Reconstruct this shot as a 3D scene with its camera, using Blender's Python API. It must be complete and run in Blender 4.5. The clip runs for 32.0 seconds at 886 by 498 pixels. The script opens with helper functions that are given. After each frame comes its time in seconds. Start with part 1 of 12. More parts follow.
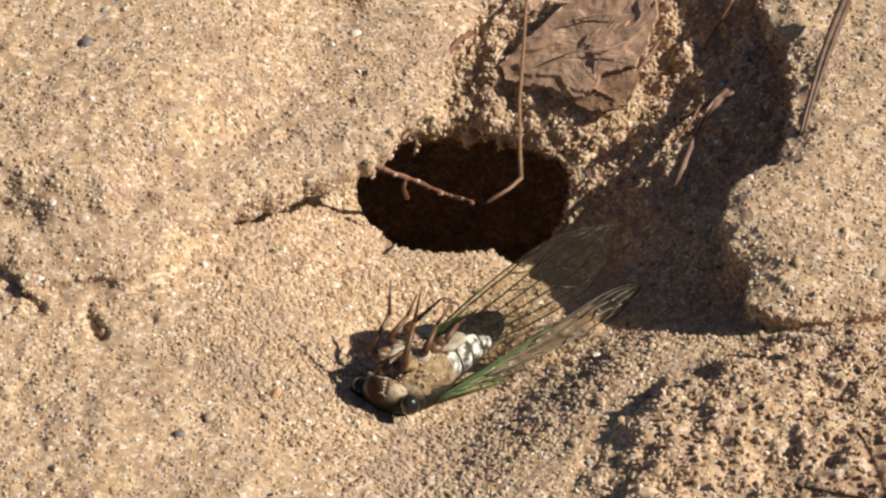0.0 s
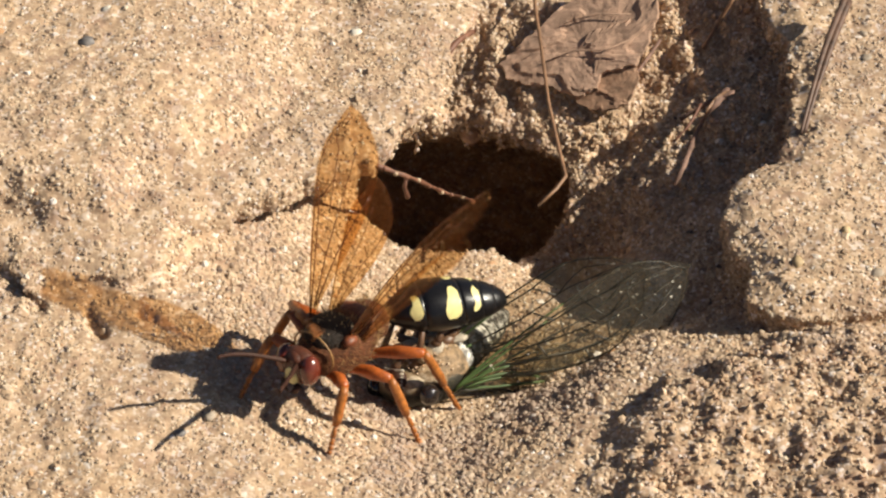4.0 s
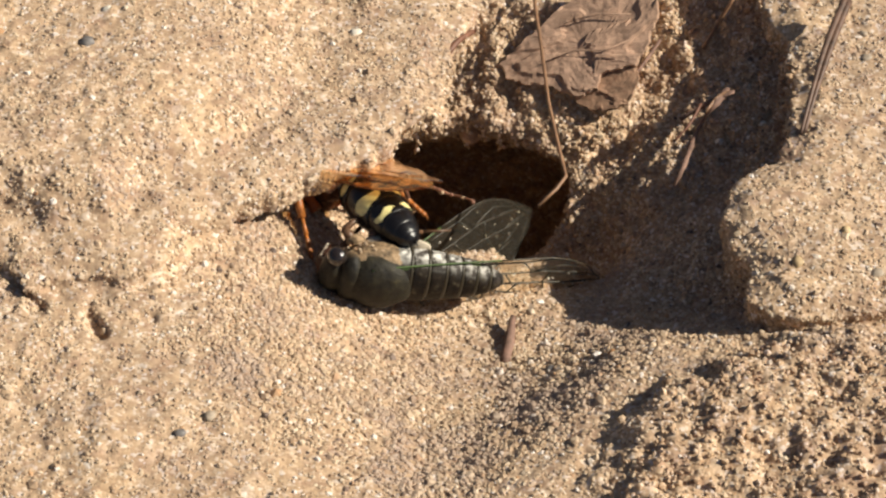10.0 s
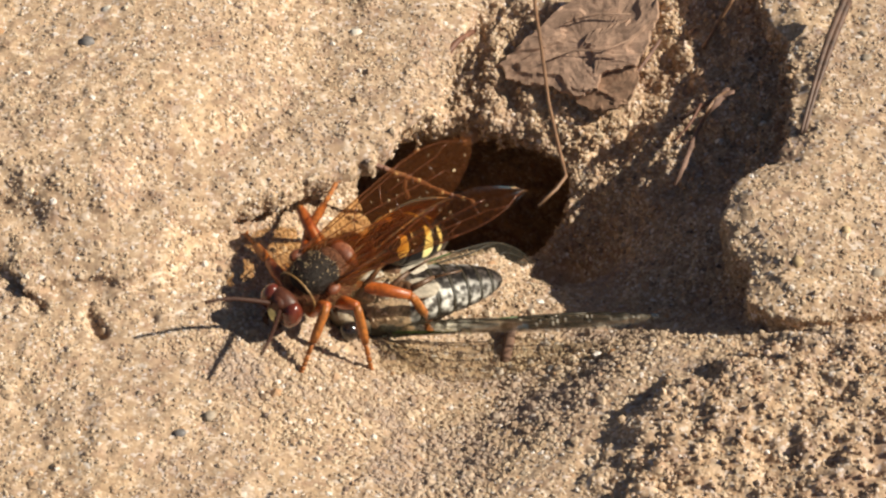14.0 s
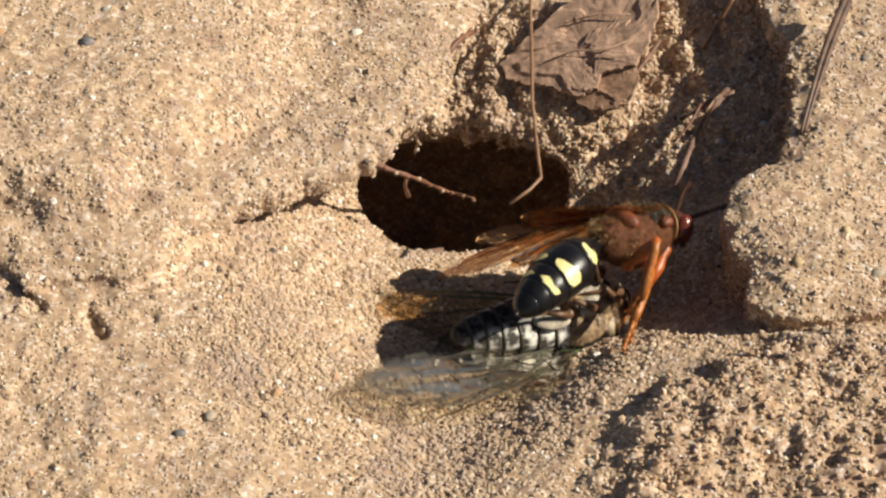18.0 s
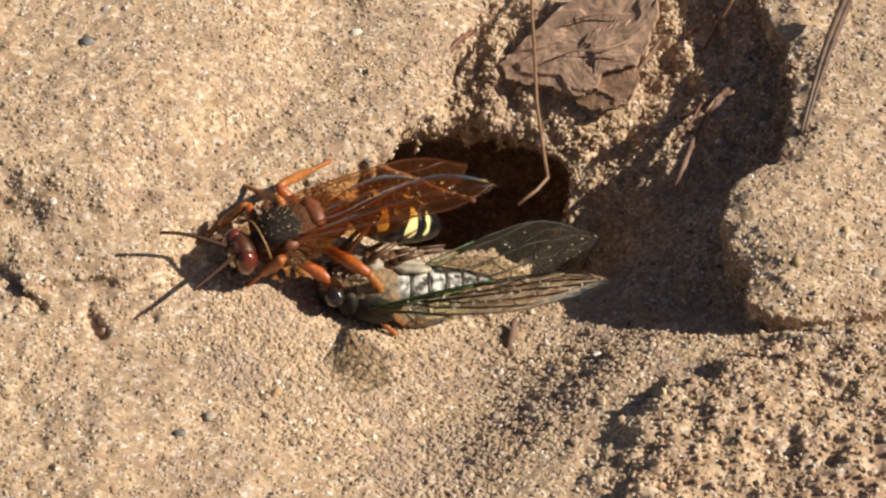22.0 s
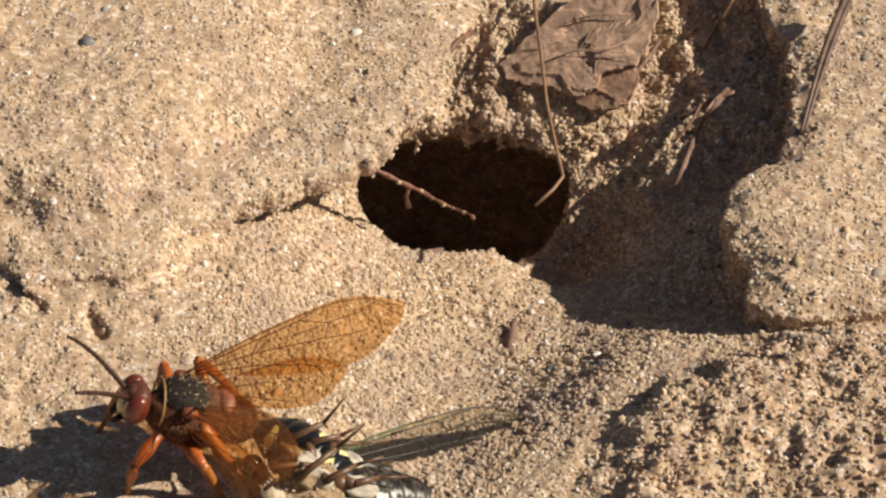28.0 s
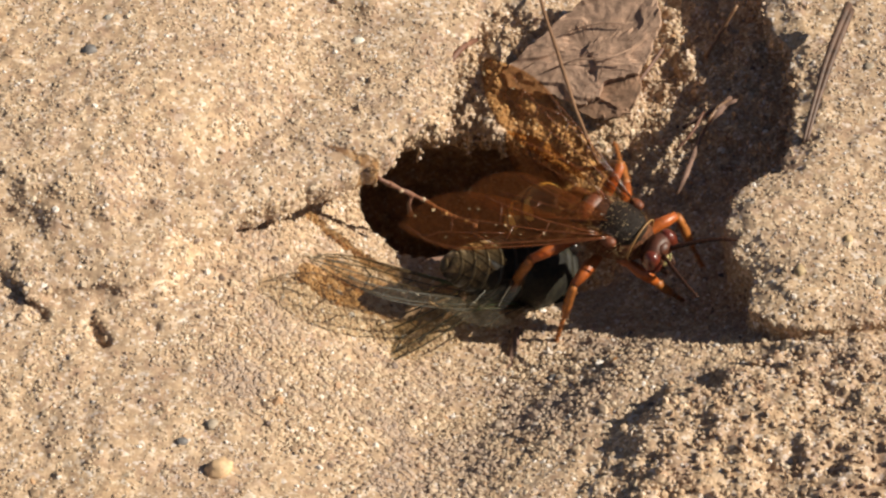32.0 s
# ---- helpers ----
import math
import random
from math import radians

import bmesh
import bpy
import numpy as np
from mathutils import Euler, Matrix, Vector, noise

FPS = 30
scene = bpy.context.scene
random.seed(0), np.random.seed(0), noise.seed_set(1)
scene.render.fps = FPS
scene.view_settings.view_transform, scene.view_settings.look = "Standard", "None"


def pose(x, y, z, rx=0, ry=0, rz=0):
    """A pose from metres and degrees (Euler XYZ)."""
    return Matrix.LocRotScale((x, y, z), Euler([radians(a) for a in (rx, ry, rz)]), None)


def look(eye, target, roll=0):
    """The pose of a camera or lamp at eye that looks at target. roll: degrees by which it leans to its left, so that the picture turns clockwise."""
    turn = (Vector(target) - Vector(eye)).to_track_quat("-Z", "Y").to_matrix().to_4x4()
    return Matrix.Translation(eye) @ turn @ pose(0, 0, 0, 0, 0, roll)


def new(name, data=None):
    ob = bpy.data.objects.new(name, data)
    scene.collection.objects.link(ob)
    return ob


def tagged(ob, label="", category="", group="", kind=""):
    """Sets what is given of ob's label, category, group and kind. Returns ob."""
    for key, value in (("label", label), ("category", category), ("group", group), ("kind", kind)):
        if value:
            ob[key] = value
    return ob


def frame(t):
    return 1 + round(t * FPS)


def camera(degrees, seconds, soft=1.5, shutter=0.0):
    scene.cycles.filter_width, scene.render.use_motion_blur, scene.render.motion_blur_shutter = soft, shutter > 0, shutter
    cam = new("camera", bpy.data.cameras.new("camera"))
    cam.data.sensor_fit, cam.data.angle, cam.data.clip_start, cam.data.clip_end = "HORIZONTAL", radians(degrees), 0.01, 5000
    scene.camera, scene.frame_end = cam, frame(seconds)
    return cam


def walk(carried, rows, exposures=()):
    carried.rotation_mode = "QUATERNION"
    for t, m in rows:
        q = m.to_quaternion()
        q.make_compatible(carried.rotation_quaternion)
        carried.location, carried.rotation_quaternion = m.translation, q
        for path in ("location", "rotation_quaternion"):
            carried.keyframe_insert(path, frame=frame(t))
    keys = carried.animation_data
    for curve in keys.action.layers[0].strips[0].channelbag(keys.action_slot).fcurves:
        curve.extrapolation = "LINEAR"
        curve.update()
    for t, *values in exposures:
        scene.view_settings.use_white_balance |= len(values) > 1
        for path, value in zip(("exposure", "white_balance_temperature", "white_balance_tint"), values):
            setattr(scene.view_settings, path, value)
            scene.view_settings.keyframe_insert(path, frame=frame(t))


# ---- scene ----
MM = 0.001

# ---- camera: a close shot on a tripod, nudged once ----
cam = camera(20, 32.0, soft=2.4, shutter=0.5)
EYE = (0, -0.2857, 0.2857)
walk(cam, [(0, look(EYE, (0.0001, 0.0001, 0.0001))), (1.0, look(EYE, (0, 0, 0))),
           (28.55, look(EYE, (0, 0, 0))), (28.75, look(EYE, (-0.00036, 0.00096, 0.00096))),
           (30.0, look(EYE, (-0.00036, 0.00096, 0.00096))), (32.0, look(EYE, (-0.00036, 0.00096, 0.00096)))],
     exposures=[(0, 0.42), (1.0, 0.47), (2.5, 0.59), (8.5, 0.59), (11.0, 0.50), (18.0, 0.51), (19.5, 0.41), (22.0, 0.43), (25.0, 0.51), (28.0, 0.42), (29.0, 0.40), (30.0, 0.47), (32.0, 0.48)])

# ---- world, sun, exposure ----
SUN_TO = Vector((1.0, -0.05, 0.74)).normalized()
world = bpy.data.worlds.new("world")
scene.world = world
world.use_nodes = True
sky = world.node_tree.nodes.new("ShaderNodeTexSky")
sky.sky_type, sky.sun_disc = "NISHITA", False
sky.sun_elevation = math.asin(SUN_TO.z)
sky.sun_rotation = math.atan2(SUN_TO.x, SUN_TO.y)
world.node_tree.links.new(sky.outputs[0], world.node_tree.nodes["Background"].inputs[0])
world.node_tree.nodes["Background"].inputs[1].default_value = 0.034
sun = new("sun", bpy.data.lights.new("sun", "SUN"))
sun.data.energy, sun.data.angle, sun.data.color = 5.0, radians(0.55), (1.0, 0.93, 0.775)
sun.matrix_world = look(SUN_TO, (0, 0, 0))
scene.view_settings.exposure = 0.47


# ---- materials ----
def nodes_of(name):
    m = bpy.data.materials.new(name)
    m.use_nodes = True
    return m, m.node_tree.nodes, m.node_tree.links, m.node_tree.nodes["Principled BSDF"]


def ramp(ns, stops, mode="LINEAR"):
    r = ns.new("ShaderNodeValToRGB")
    r.color_ramp.interpolation = mode
    while len(r.color_ramp.elements) < len(stops):
        r.color_ramp.elements.new(0.5)
    for e, (p, c) in zip(r.color_ramp.elements, stops):
        e.position, e.color = p, (*c, 1)
    return r


def mixed(ns, ls, fac, a, b, mode="MIX"):
    x = ns.new("ShaderNodeMix")
    x.data_type, x.blend_type = "RGBA", mode
    for socket, value in ((x.inputs[0], fac), (x.inputs[6], a), (x.inputs[7], b)):
        if isinstance(value, (int, float)):
            socket.default_value = value
        elif isinstance(value, tuple):
            socket.default_value = (*value, 1)
        else:
            ls.new(value, socket)
    return x.outputs[2]


def textured(ns, ls, kind, scale, **more):
    tc = ns.new("ShaderNodeTexCoord")
    n = ns.new(kind)
    ls.new(tc.outputs["Object"], n.inputs["Vector"])
    n.inputs["Scale"].default_value = scale
    for key, value in more.items():
        n.inputs[key].default_value = value
    return n


def sand_material():
    """Damp-packed tan sand: small grains of many colours, dust patches, fine relief."""
    m, ns, ls, p = nodes_of("sand")
    small = textured(ns, ls, "ShaderNodeTexVoronoi", 1700)
    mid = textured(ns, ls, "ShaderNodeTexVoronoi", 760, Randomness=1.0)
    big = textured(ns, ls, "ShaderNodeTexNoise", 55, Detail=5.0, Roughness=0.65)
    blot = textured(ns, ls, "ShaderNodeTexNoise", 210, Detail=4.0, Roughness=0.6)
    sep = ns.new("ShaderNodeSeparateColor")
    ls.new(small.outputs["Color"], sep.inputs[0])
    grain = ramp(ns, [(0.0, (0.310, 0.206, 0.136)), (0.2, (0.380, 0.258, 0.165)), (0.5, (0.470, 0.327, 0.209)), (0.78, (0.580, 0.419, 0.286)),
                      (0.9, (0.720, 0.585, 0.462)), (1.0, (0.800, 0.722, 0.682))])
    ls.new(sep.outputs[0], grain.inputs[0])
    sep2 = ns.new("ShaderNodeSeparateColor")
    ls.new(mid.outputs["Color"], sep2.inputs[0])
    coarse = ramp(ns, [(0.0, (0.300, 0.195, 0.132)), (0.1, (0.400, 0.263, 0.171)), (0.5, (0.460, 0.322, 0.209)), (0.9, (0.560, 0.400, 0.275)), (1.0, (0.740, 0.624, 0.528))])
    ls.new(sep2.outputs[1], coarse.inputs[0])
    col = mixed(ns, ls, 0.4, grain.outputs[0], coarse.outputs[0])
    tone = ramp(ns, [(0.3, (0.82, 0.8, 0.78)), (0.52, (1.0, 1.0, 1.0)), (0.75, (1.1, 1.07, 1.0))])
    ls.new(big.outputs[0], tone.inputs[0])
    col = mixed(ns, ls, 1.0, col, tone.outputs[0], "MULTIPLY")
    spots = ramp(ns, [(0.33, (0.740, 0.682, 0.726)), (0.5, (1, 1, 1))])
    ls.new(blot.outputs[0], spots.inputs[0])
    col = mixed(ns, ls, 0.8, col, spots.outputs[0], "MULTIPLY")
    ls.new(col, p.inputs["Base Color"])
    p.inputs["Roughness"].default_value = 0.9
    p.inputs["Specular IOR Level"].default_value = 0.25
    b1 = ns.new("ShaderNodeBump")
    b1.inputs["Strength"].default_value, b1.inputs["Distance"].default_value, b1.invert = 0.35, 0.00015, True
    ls.new(small.outputs["Distance"], b1.inputs["Height"])
    b2 = ns.new("ShaderNodeBump")
    b2.inputs["Strength"].default_value, b2.inputs["Distance"].default_value, b2.invert = 0.25, 0.0003, True
    ls.new(mid.outputs["Distance"], b2.inputs["Height"])
    ls.new(b1.outputs[0], b2.inputs["Normal"])
    ls.new(b2.outputs[0], p.inputs["Normal"])
    return m


def grain_material():
    """Grains of packed sand, each of its own colour: tan and cream quartz, white, orange, grey, a few nearly black; dusty patches."""
    m, ns, ls, p = nodes_of("grains")
    geo = ns.new("ShaderNodeNewGeometry")
    r = ramp(ns, [(0.0, (0.100, 0.075, 0.065)), (0.012, (0.200, 0.140, 0.110)), (0.05, (0.340, 0.235, 0.150)), (0.3, (0.430, 0.305, 0.195)), (0.6, (0.500, 0.370, 0.245)),
                  (0.8, (0.580, 0.450, 0.310)), (0.9, (0.660, 0.540, 0.400)), (0.93, (0.450, 0.255, 0.125)), (0.945, (0.660, 0.560, 0.460)), (1.0, (0.800, 0.740, 0.680))])
    ls.new(geo.outputs["Random Per Island"], r.inputs[0])
    n = textured(ns, ls, "ShaderNodeTexNoise", 3000, Detail=3.0)
    dirt = ramp(ns, [(0.3, (0.780, 0.730, 0.740)), (0.6, (1.0, 1.0, 1.0))])
    ls.new(n.outputs[0], dirt.inputs[0])
    col = mixed(ns, ls, 1.0, r.outputs[0], dirt.outputs[0], "MULTIPLY")
    big = textured(ns, ls, "ShaderNodeTexNoise", 55, Detail=5.0, Roughness=0.65)
    dust = ramp(ns, [(0.36, (1, 1, 1)), (0.5, (0, 0, 0))])
    ls.new(big.outputs[0], dust.inputs[0])
    half = ns.new("ShaderNodeMath")
    half.operation = "MULTIPLY"
    half.inputs[1].default_value = 0.75
    ls.new(dust.outputs[0], half.inputs[0])
    ls.new(mixed(ns, ls, half.outputs[0], col, (0.35, 0.258, 0.205)), p.inputs["Base Color"])
    p.inputs["Roughness"].default_value = 0.6
    p.inputs["Specular IOR Level"].default_value = 0.35
    return m


def plain_material(name, colour, rough=0.6, scale=900, dark=0.65, bump=0.0, metal=0.0, coat=0.0, spec=0.5, detail=4.0, light=1.15):
    """A surface with mottling at two scales and fine relief."""
    m, ns, ls, p = nodes_of(name)
    n = textured(ns, ls, "ShaderNodeTexNoise", scale, Detail=detail, Roughness=0.65)
    n2 = textured(ns, ls, "ShaderNodeTexNoise", scale * 0.22, Detail=2.0)
    r = ramp(ns, [(0.3, (dark, dark, dark)), (0.7, (light, light, light))])
    ls.new(n.outputs[0], r.inputs[0])
    r2 = ramp(ns, [(0.3, (0.85, 0.83, 0.8)), (0.7, (1.1, 1.1, 1.1))])
    ls.new(n2.outputs[0], r2.inputs[0])
    c = mixed(ns, ls, 1.0, colour, r.outputs[0], "MULTIPLY")
    ls.new(mixed(ns, ls, 1.0, c, r2.outputs[0], "MULTIPLY"), p.inputs["Base Color"])
    p.inputs["Roughness"].default_value, p.inputs["Metallic"].default_value = rough, metal
    p.inputs["Coat Weight"].default_value, p.inputs["Specular IOR Level"].default_value = coat, spec
    if bump:
        b = ns.new("ShaderNodeBump")
        b.inputs["Strength"].default_value, b.inputs["Distance"].default_value = 0.8, bump
        ls.new(n.outputs[0], b.inputs["Height"])
        ls.new(b.outputs[0], p.inputs["Normal"])
    return m


def membrane_material(name, tint, body, amount, rough=0.25, shine_ior=1.14, shine=(1.0, 1.0, 1.0)):
    """A thin wing skin: mostly see-through with its own tint, some scatter and a glossy face."""
    m, ns, ls, p = nodes_of(name)
    out = ns["Material Output"]
    clear = ns.new("ShaderNodeBsdfTransparent")
    clear.inputs[0].default_value = (*tint, 1)
    trans = ns.new("ShaderNodeBsdfTranslucent")
    trans.inputs[0].default_value = (*body, 1)
    n = textured(ns, ls, "ShaderNodeTexNoise", 420, Detail=3.0)
    r = ramp(ns, [(0.3, tuple(c * 0.85 for c in body)), (0.7, tuple(min(1, c * 1.12) for c in body))])
    ls.new(n.outputs[0], r.inputs[0])
    ls.new(r.outputs[0], p.inputs["Base Color"])
    p.inputs["Roughness"].default_value = rough
    p.inputs["Specular IOR Level"].default_value = 0.3
    p.inputs["Specular Tint"].default_value = (*shine, 1)
    b = ns.new("ShaderNodeBump")
    b.inputs["Strength"].default_value, b.inputs["Distance"].default_value = 0.9, 0.0004
    ls.new(n.outputs[0], b.inputs["Height"])
    ls.new(b.outputs[0], p.inputs["Normal"])
    half = ns.new("ShaderNodeMixShader")
    half.inputs[0].default_value = 0.5
    ls.new(p.outputs[0], half.inputs[1])
    ls.new(trans.outputs[0], half.inputs[2])
    fin = ns.new("ShaderNodeMixShader")
    fin.inputs[0].default_value = amount
    ls.new(clear.outputs[0], fin.inputs[1])
    ls.new(half.outputs[0], fin.inputs[2])
    gl = ns.new("ShaderNodeBsdfGlossy")
    gl.inputs["Roughness"].default_value = rough
    gl.inputs["Color"].default_value = (*shine, 1)
    ls.new(b.outputs[0], gl.inputs["Normal"])
    lw = ns.new("ShaderNodeFresnel")
    lw.inputs[0].default_value = shine_ior
    face = ns.new("ShaderNodeMixShader")
    ls.new(lw.outputs[0], face.inputs[0])
    ls.new(fin.outputs[0], face.inputs[1])
    ls.new(gl.outputs[0], face.inputs[2])
    ls.new(face.outputs[0], out.inputs[0])
    return m


SAND, GRAINS = sand_material(), grain_material()


# ---- mesh helpers (all shapes in millimetres) ----
def mesh_of(name, verts, faces, material, smooth=True):
    me = bpy.data.meshes.new(name)
    me.from_pydata([tuple(c * MM for c in v) for v in verts], [], faces)
    me.materials.append(material)
    if smooth:
        me.polygons.foreach_set("use_smooth", [True] * len(me.polygons))
    me.update()
    return me


def part(name, verts, faces, material, parent=None, label="", smooth=True):
    ob = new(name, mesh_of(name, verts, faces, material, smooth))
    if parent:
        ob.parent = parent
    return tagged(ob, label) if label else ob


def join(*meshes):
    vs, fs = [], []
    for v, f in meshes:
        k = len(vs)
        vs += [tuple(p) for p in v]
        fs += [tuple(i + k for i in q) for q in f]
    return vs, fs


def loft(rings, cap=True):
    """A closed skin through rings of equally many points."""
    n = len(rings[0])
    vs = [tuple(p) for r in rings for p in r]
    fs = []
    for i in range(len(rings) - 1):
        for j in range(n):
            a, b = i * n + j, i * n + (j + 1) % n
            fs.append((a, b, b + n, a + n))
    if cap:
        fs.append(tuple(reversed(range(n))))
        fs.append(tuple(range(len(vs) - n, len(vs))))
    return vs, fs


def tube(points, radii, n=8):
    """A round tapered tube along points."""
    pts = [Vector(p) for p in points]
    rings = []
    side = None
    for i, p in enumerate(pts):
        d = (pts[min(i + 1, len(pts) - 1)] - pts[max(i - 1, 0)]).normalized()
        if side is None:
            side = d.orthogonal().normalized()
        side = (side - d * side.dot(d)).normalized()
        up = d.cross(side)
        r = radii[i] if isinstance(radii, (list, tuple)) else radii
        rings.append([p + (side * math.cos(a) + up * math.sin(a)) * r for a in (2 * math.pi * k / n for k in range(n))])
    return loft(rings)


def egg(c, rx, ry, rz, nu=16, nv=10, bumps=0.0, seed=0.0):
    """A rounded body with three radii, optionally lumpy."""
    rings = []
    for i in range(1, nv):
        th = math.pi * i / nv
        ring = []
        for j in range(nu):
            ph = 2 * math.pi * j / nu
            d = Vector((-math.cos(th), math.sin(th) * math.cos(ph), math.sin(th) * math.sin(ph)))
            k = 1 + bumps * noise.noise(d * 2.2 + Vector((seed, seed * 1.7, 0)))
            ring.append((c[0] + d.x * rx * k, c[1] + d.y * ry * k, c[2] + d.z * rz * k))
        rings.append(ring)
    return loft(rings)


# ---- noise on arrays ----
TABLE = np.random.RandomState(4).rand(48, 48, 48).astype(np.float32)


def lattice_noise(p, size, shift=0.0):
    """Smooth noise from -1 to 1 at points p (millimetres), with lumps of the given size."""
    q = p / size + shift + 1000
    i = np.floor(q).astype(np.int64)
    f = (q - i).astype(np.float32)
    f = f * f * (3 - 2 * f)
    out = 0
    for dx in (0, 1):
        for dy in (0, 1):
            for dz in (0, 1):
                w = (f[:, 0] if dx else 1 - f[:, 0]) * (f[:, 1] if dy else 1 - f[:, 1]) * (f[:, 2] if dz else 1 - f[:, 2])
                out = out + w * TABLE[(i[:, 0] + dx) % 48, (i[:, 1] + dy) % 48, (i[:, 2] + dz) % 48]
    return out * 2 - 1


def inside_distance(x, y, poly):
    """Signed distance to a polygon, positive inside."""
    best, inside = np.full(x.shape, 1e9), np.zeros(x.shape, bool)
    for (ax, ay), (bx, by) in zip(poly, poly[1:] + poly[:1]):
        ex, ey = bx - ax, by - ay
        t = np.clip(((x - ax) * ex + (y - ay) * ey) / (ex * ex + ey * ey), 0, 1)
        best = np.minimum(best, (x - ax - t * ex) ** 2 + (y - ay - t * ey) ** 2)
        cross = (ay > y) != (by > y)
        if by != ay:
            inside ^= cross & (x < ex * (y - ay) / (by - ay) + ax)
    return np.where(inside, 1, -1) * np.sqrt(best)


def smooth_step(a, b, x):
    t = np.clip((x - a) / (b - a), 0, 1)
    return t * t * (3 - 2 * t)


def soft_min(a, b, k):
    h = np.clip(0.5 + 0.5 * (b - a) / k, 0, 1)
    return b * (1 - h) + a * h - k * h * (1 - h)


# ---- the ground: two crusted plates, a dug-out bowl, a burrow and a heap of crumbs ----
LEFT_PLATE = [(-90.0, 2.4), (-71.2, -1.7), (-66.5, -6.5), (-61.9, -3.7), (-50.1, -3.7), (-44.1, 0.9), (-40.5, 7.4), (-32.0, 12.7), (-28.3, 13.7), (-23.9, 18.7),
              (-17.4, 21.2), (-11.7, 22.5), (-8.9, 25.1), (-6.1, 30.3), (-0.9, 33.9), (0.1, 41.2), (0.8, 50.1), (4.6, 57.8), (7.9, 64.1), (14.2, 83.8), (18, 120), (-140, 120), (-140, 4)]
RIGHT_PLATE = [(50, 120), (54.9, 83.8), (57.5, 64.1), (61.4, 54.7), (61.9, 47.1), (60.4, 33.9), (57.0, 23.9), (52.4, 20.5), (46.9, 15.7), (45.5, 10.3), (46.4, 3.7),
               (49.4, -1.4), (49.5, -7.1), (51.4, -12.7), (59.1, -13.9), (69.9, -11.5), (86.6, -9.0), (140, -8), (140, 120)]


DENTS = [((-56.0, -11.0, -4.2), (-54.2, -14.0, -4.6), 1.4), ((-48.0, -10.4, -4.6), (-46.2, -10.8, -4.6), 0.9),
         ((-73, -1.0, -2.0), (-67.0, -6.0, -3.6), 1.2), ((-67.0, -6.0, -3.6), (-64.0, -9.0, -4.5), 0.9), ((-29.5, 17.2, -5.5), (-26.5, 18.0, -6.6), 2.2), ((-20.5, 22.6, -7.5), (-12, 27.5, -10.5), 3.1),
         ((-8, 27, -26), (14, 32, -30), 5.0), ((2, 36, -23), (11, 37, -25), 6.0), ((-12, 26.5, -9.5), (-5, 31, -10), 3.6)]



def ground_fields(x, y):
    """Height of the low ground, distances into the two plates (arrays, millimetres)."""
    p = np.stack([x.ravel(), y.ravel(), np.zeros(x.size)], 1)
    ragged = (1.3 * lattice_noise(p, 7.0) + 0.8 * lattice_noise(p, 2.6, 5.3)).reshape(x.shape)
    lumps = lattice_noise(p, 16.0, 9.1).reshape(x.shape)
    left = inside_distance(x, y, LEFT_PLATE) + ragged
    right = inside_distance(x, y, RIGHT_PLATE) + ragged
    rx = (x - 12) / np.where(x < 12, 38, 50)
    ry = (y - 12) / np.where(y < 12, 48 - 24 * smooth_step(-6, 36, x), 90)
    bowl = np.exp(-(rx * rx + ry * ry) ** 1.4)
    floor = -4.0 - 18.0 * bowl + 0.7 * lumps - 15.0 * np.exp(-((x - 22) / 10) ** 2 - ((y - 27) / 9.5) ** 2)
    floor = floor - 4.0 * np.exp(-((x + 3) / 17) ** 2 - ((y - 26) / 7) ** 2)
    ridge = 0.22 * np.clip(x - 8, -14, 17) * smooth_step(40, 47, y) - 26.0 * smooth_step(25, 46, x)
    back = np.where(y > 46, -15.8 + (y - 46) * 0.6, -15.8 + (y - 46) * 2.6) - 7.0 * np.exp(-((x - 26) / 8) ** 2 - ((y - 40) / 7) ** 2) + ridge + 1.5 * lumps + (0.9 + 1.3 * smooth_step(24, 34, x)) * ragged
    back = back + 14.0 * np.exp(-((x - 46) / 9) ** 2 - ((y - 50) / 6) ** 2) - 18.0 * np.exp(-((x - 50) / 10) ** 2 - ((y - 72) / 12) ** 2)
    back = np.minimum(back, -2.5 + 1.2 * ragged)
    back = np.where((y > 5), back, -60)
    low = -soft_min(-floor, -back, 3.0)
    heap = ((x - 66) / 42) ** 2 + ((y + 47) / 33) ** 2
    low = low + (4.6 + 0.06 * np.clip(x - 34, 0, 60)) * (1 - smooth_step(0.6, 1.08, heap + 0.13 * ragged + 0.07 * lumps))
    low = low + 9.0 * smooth_step(3, 19, left)
    return low, left, right, ragged, lumps


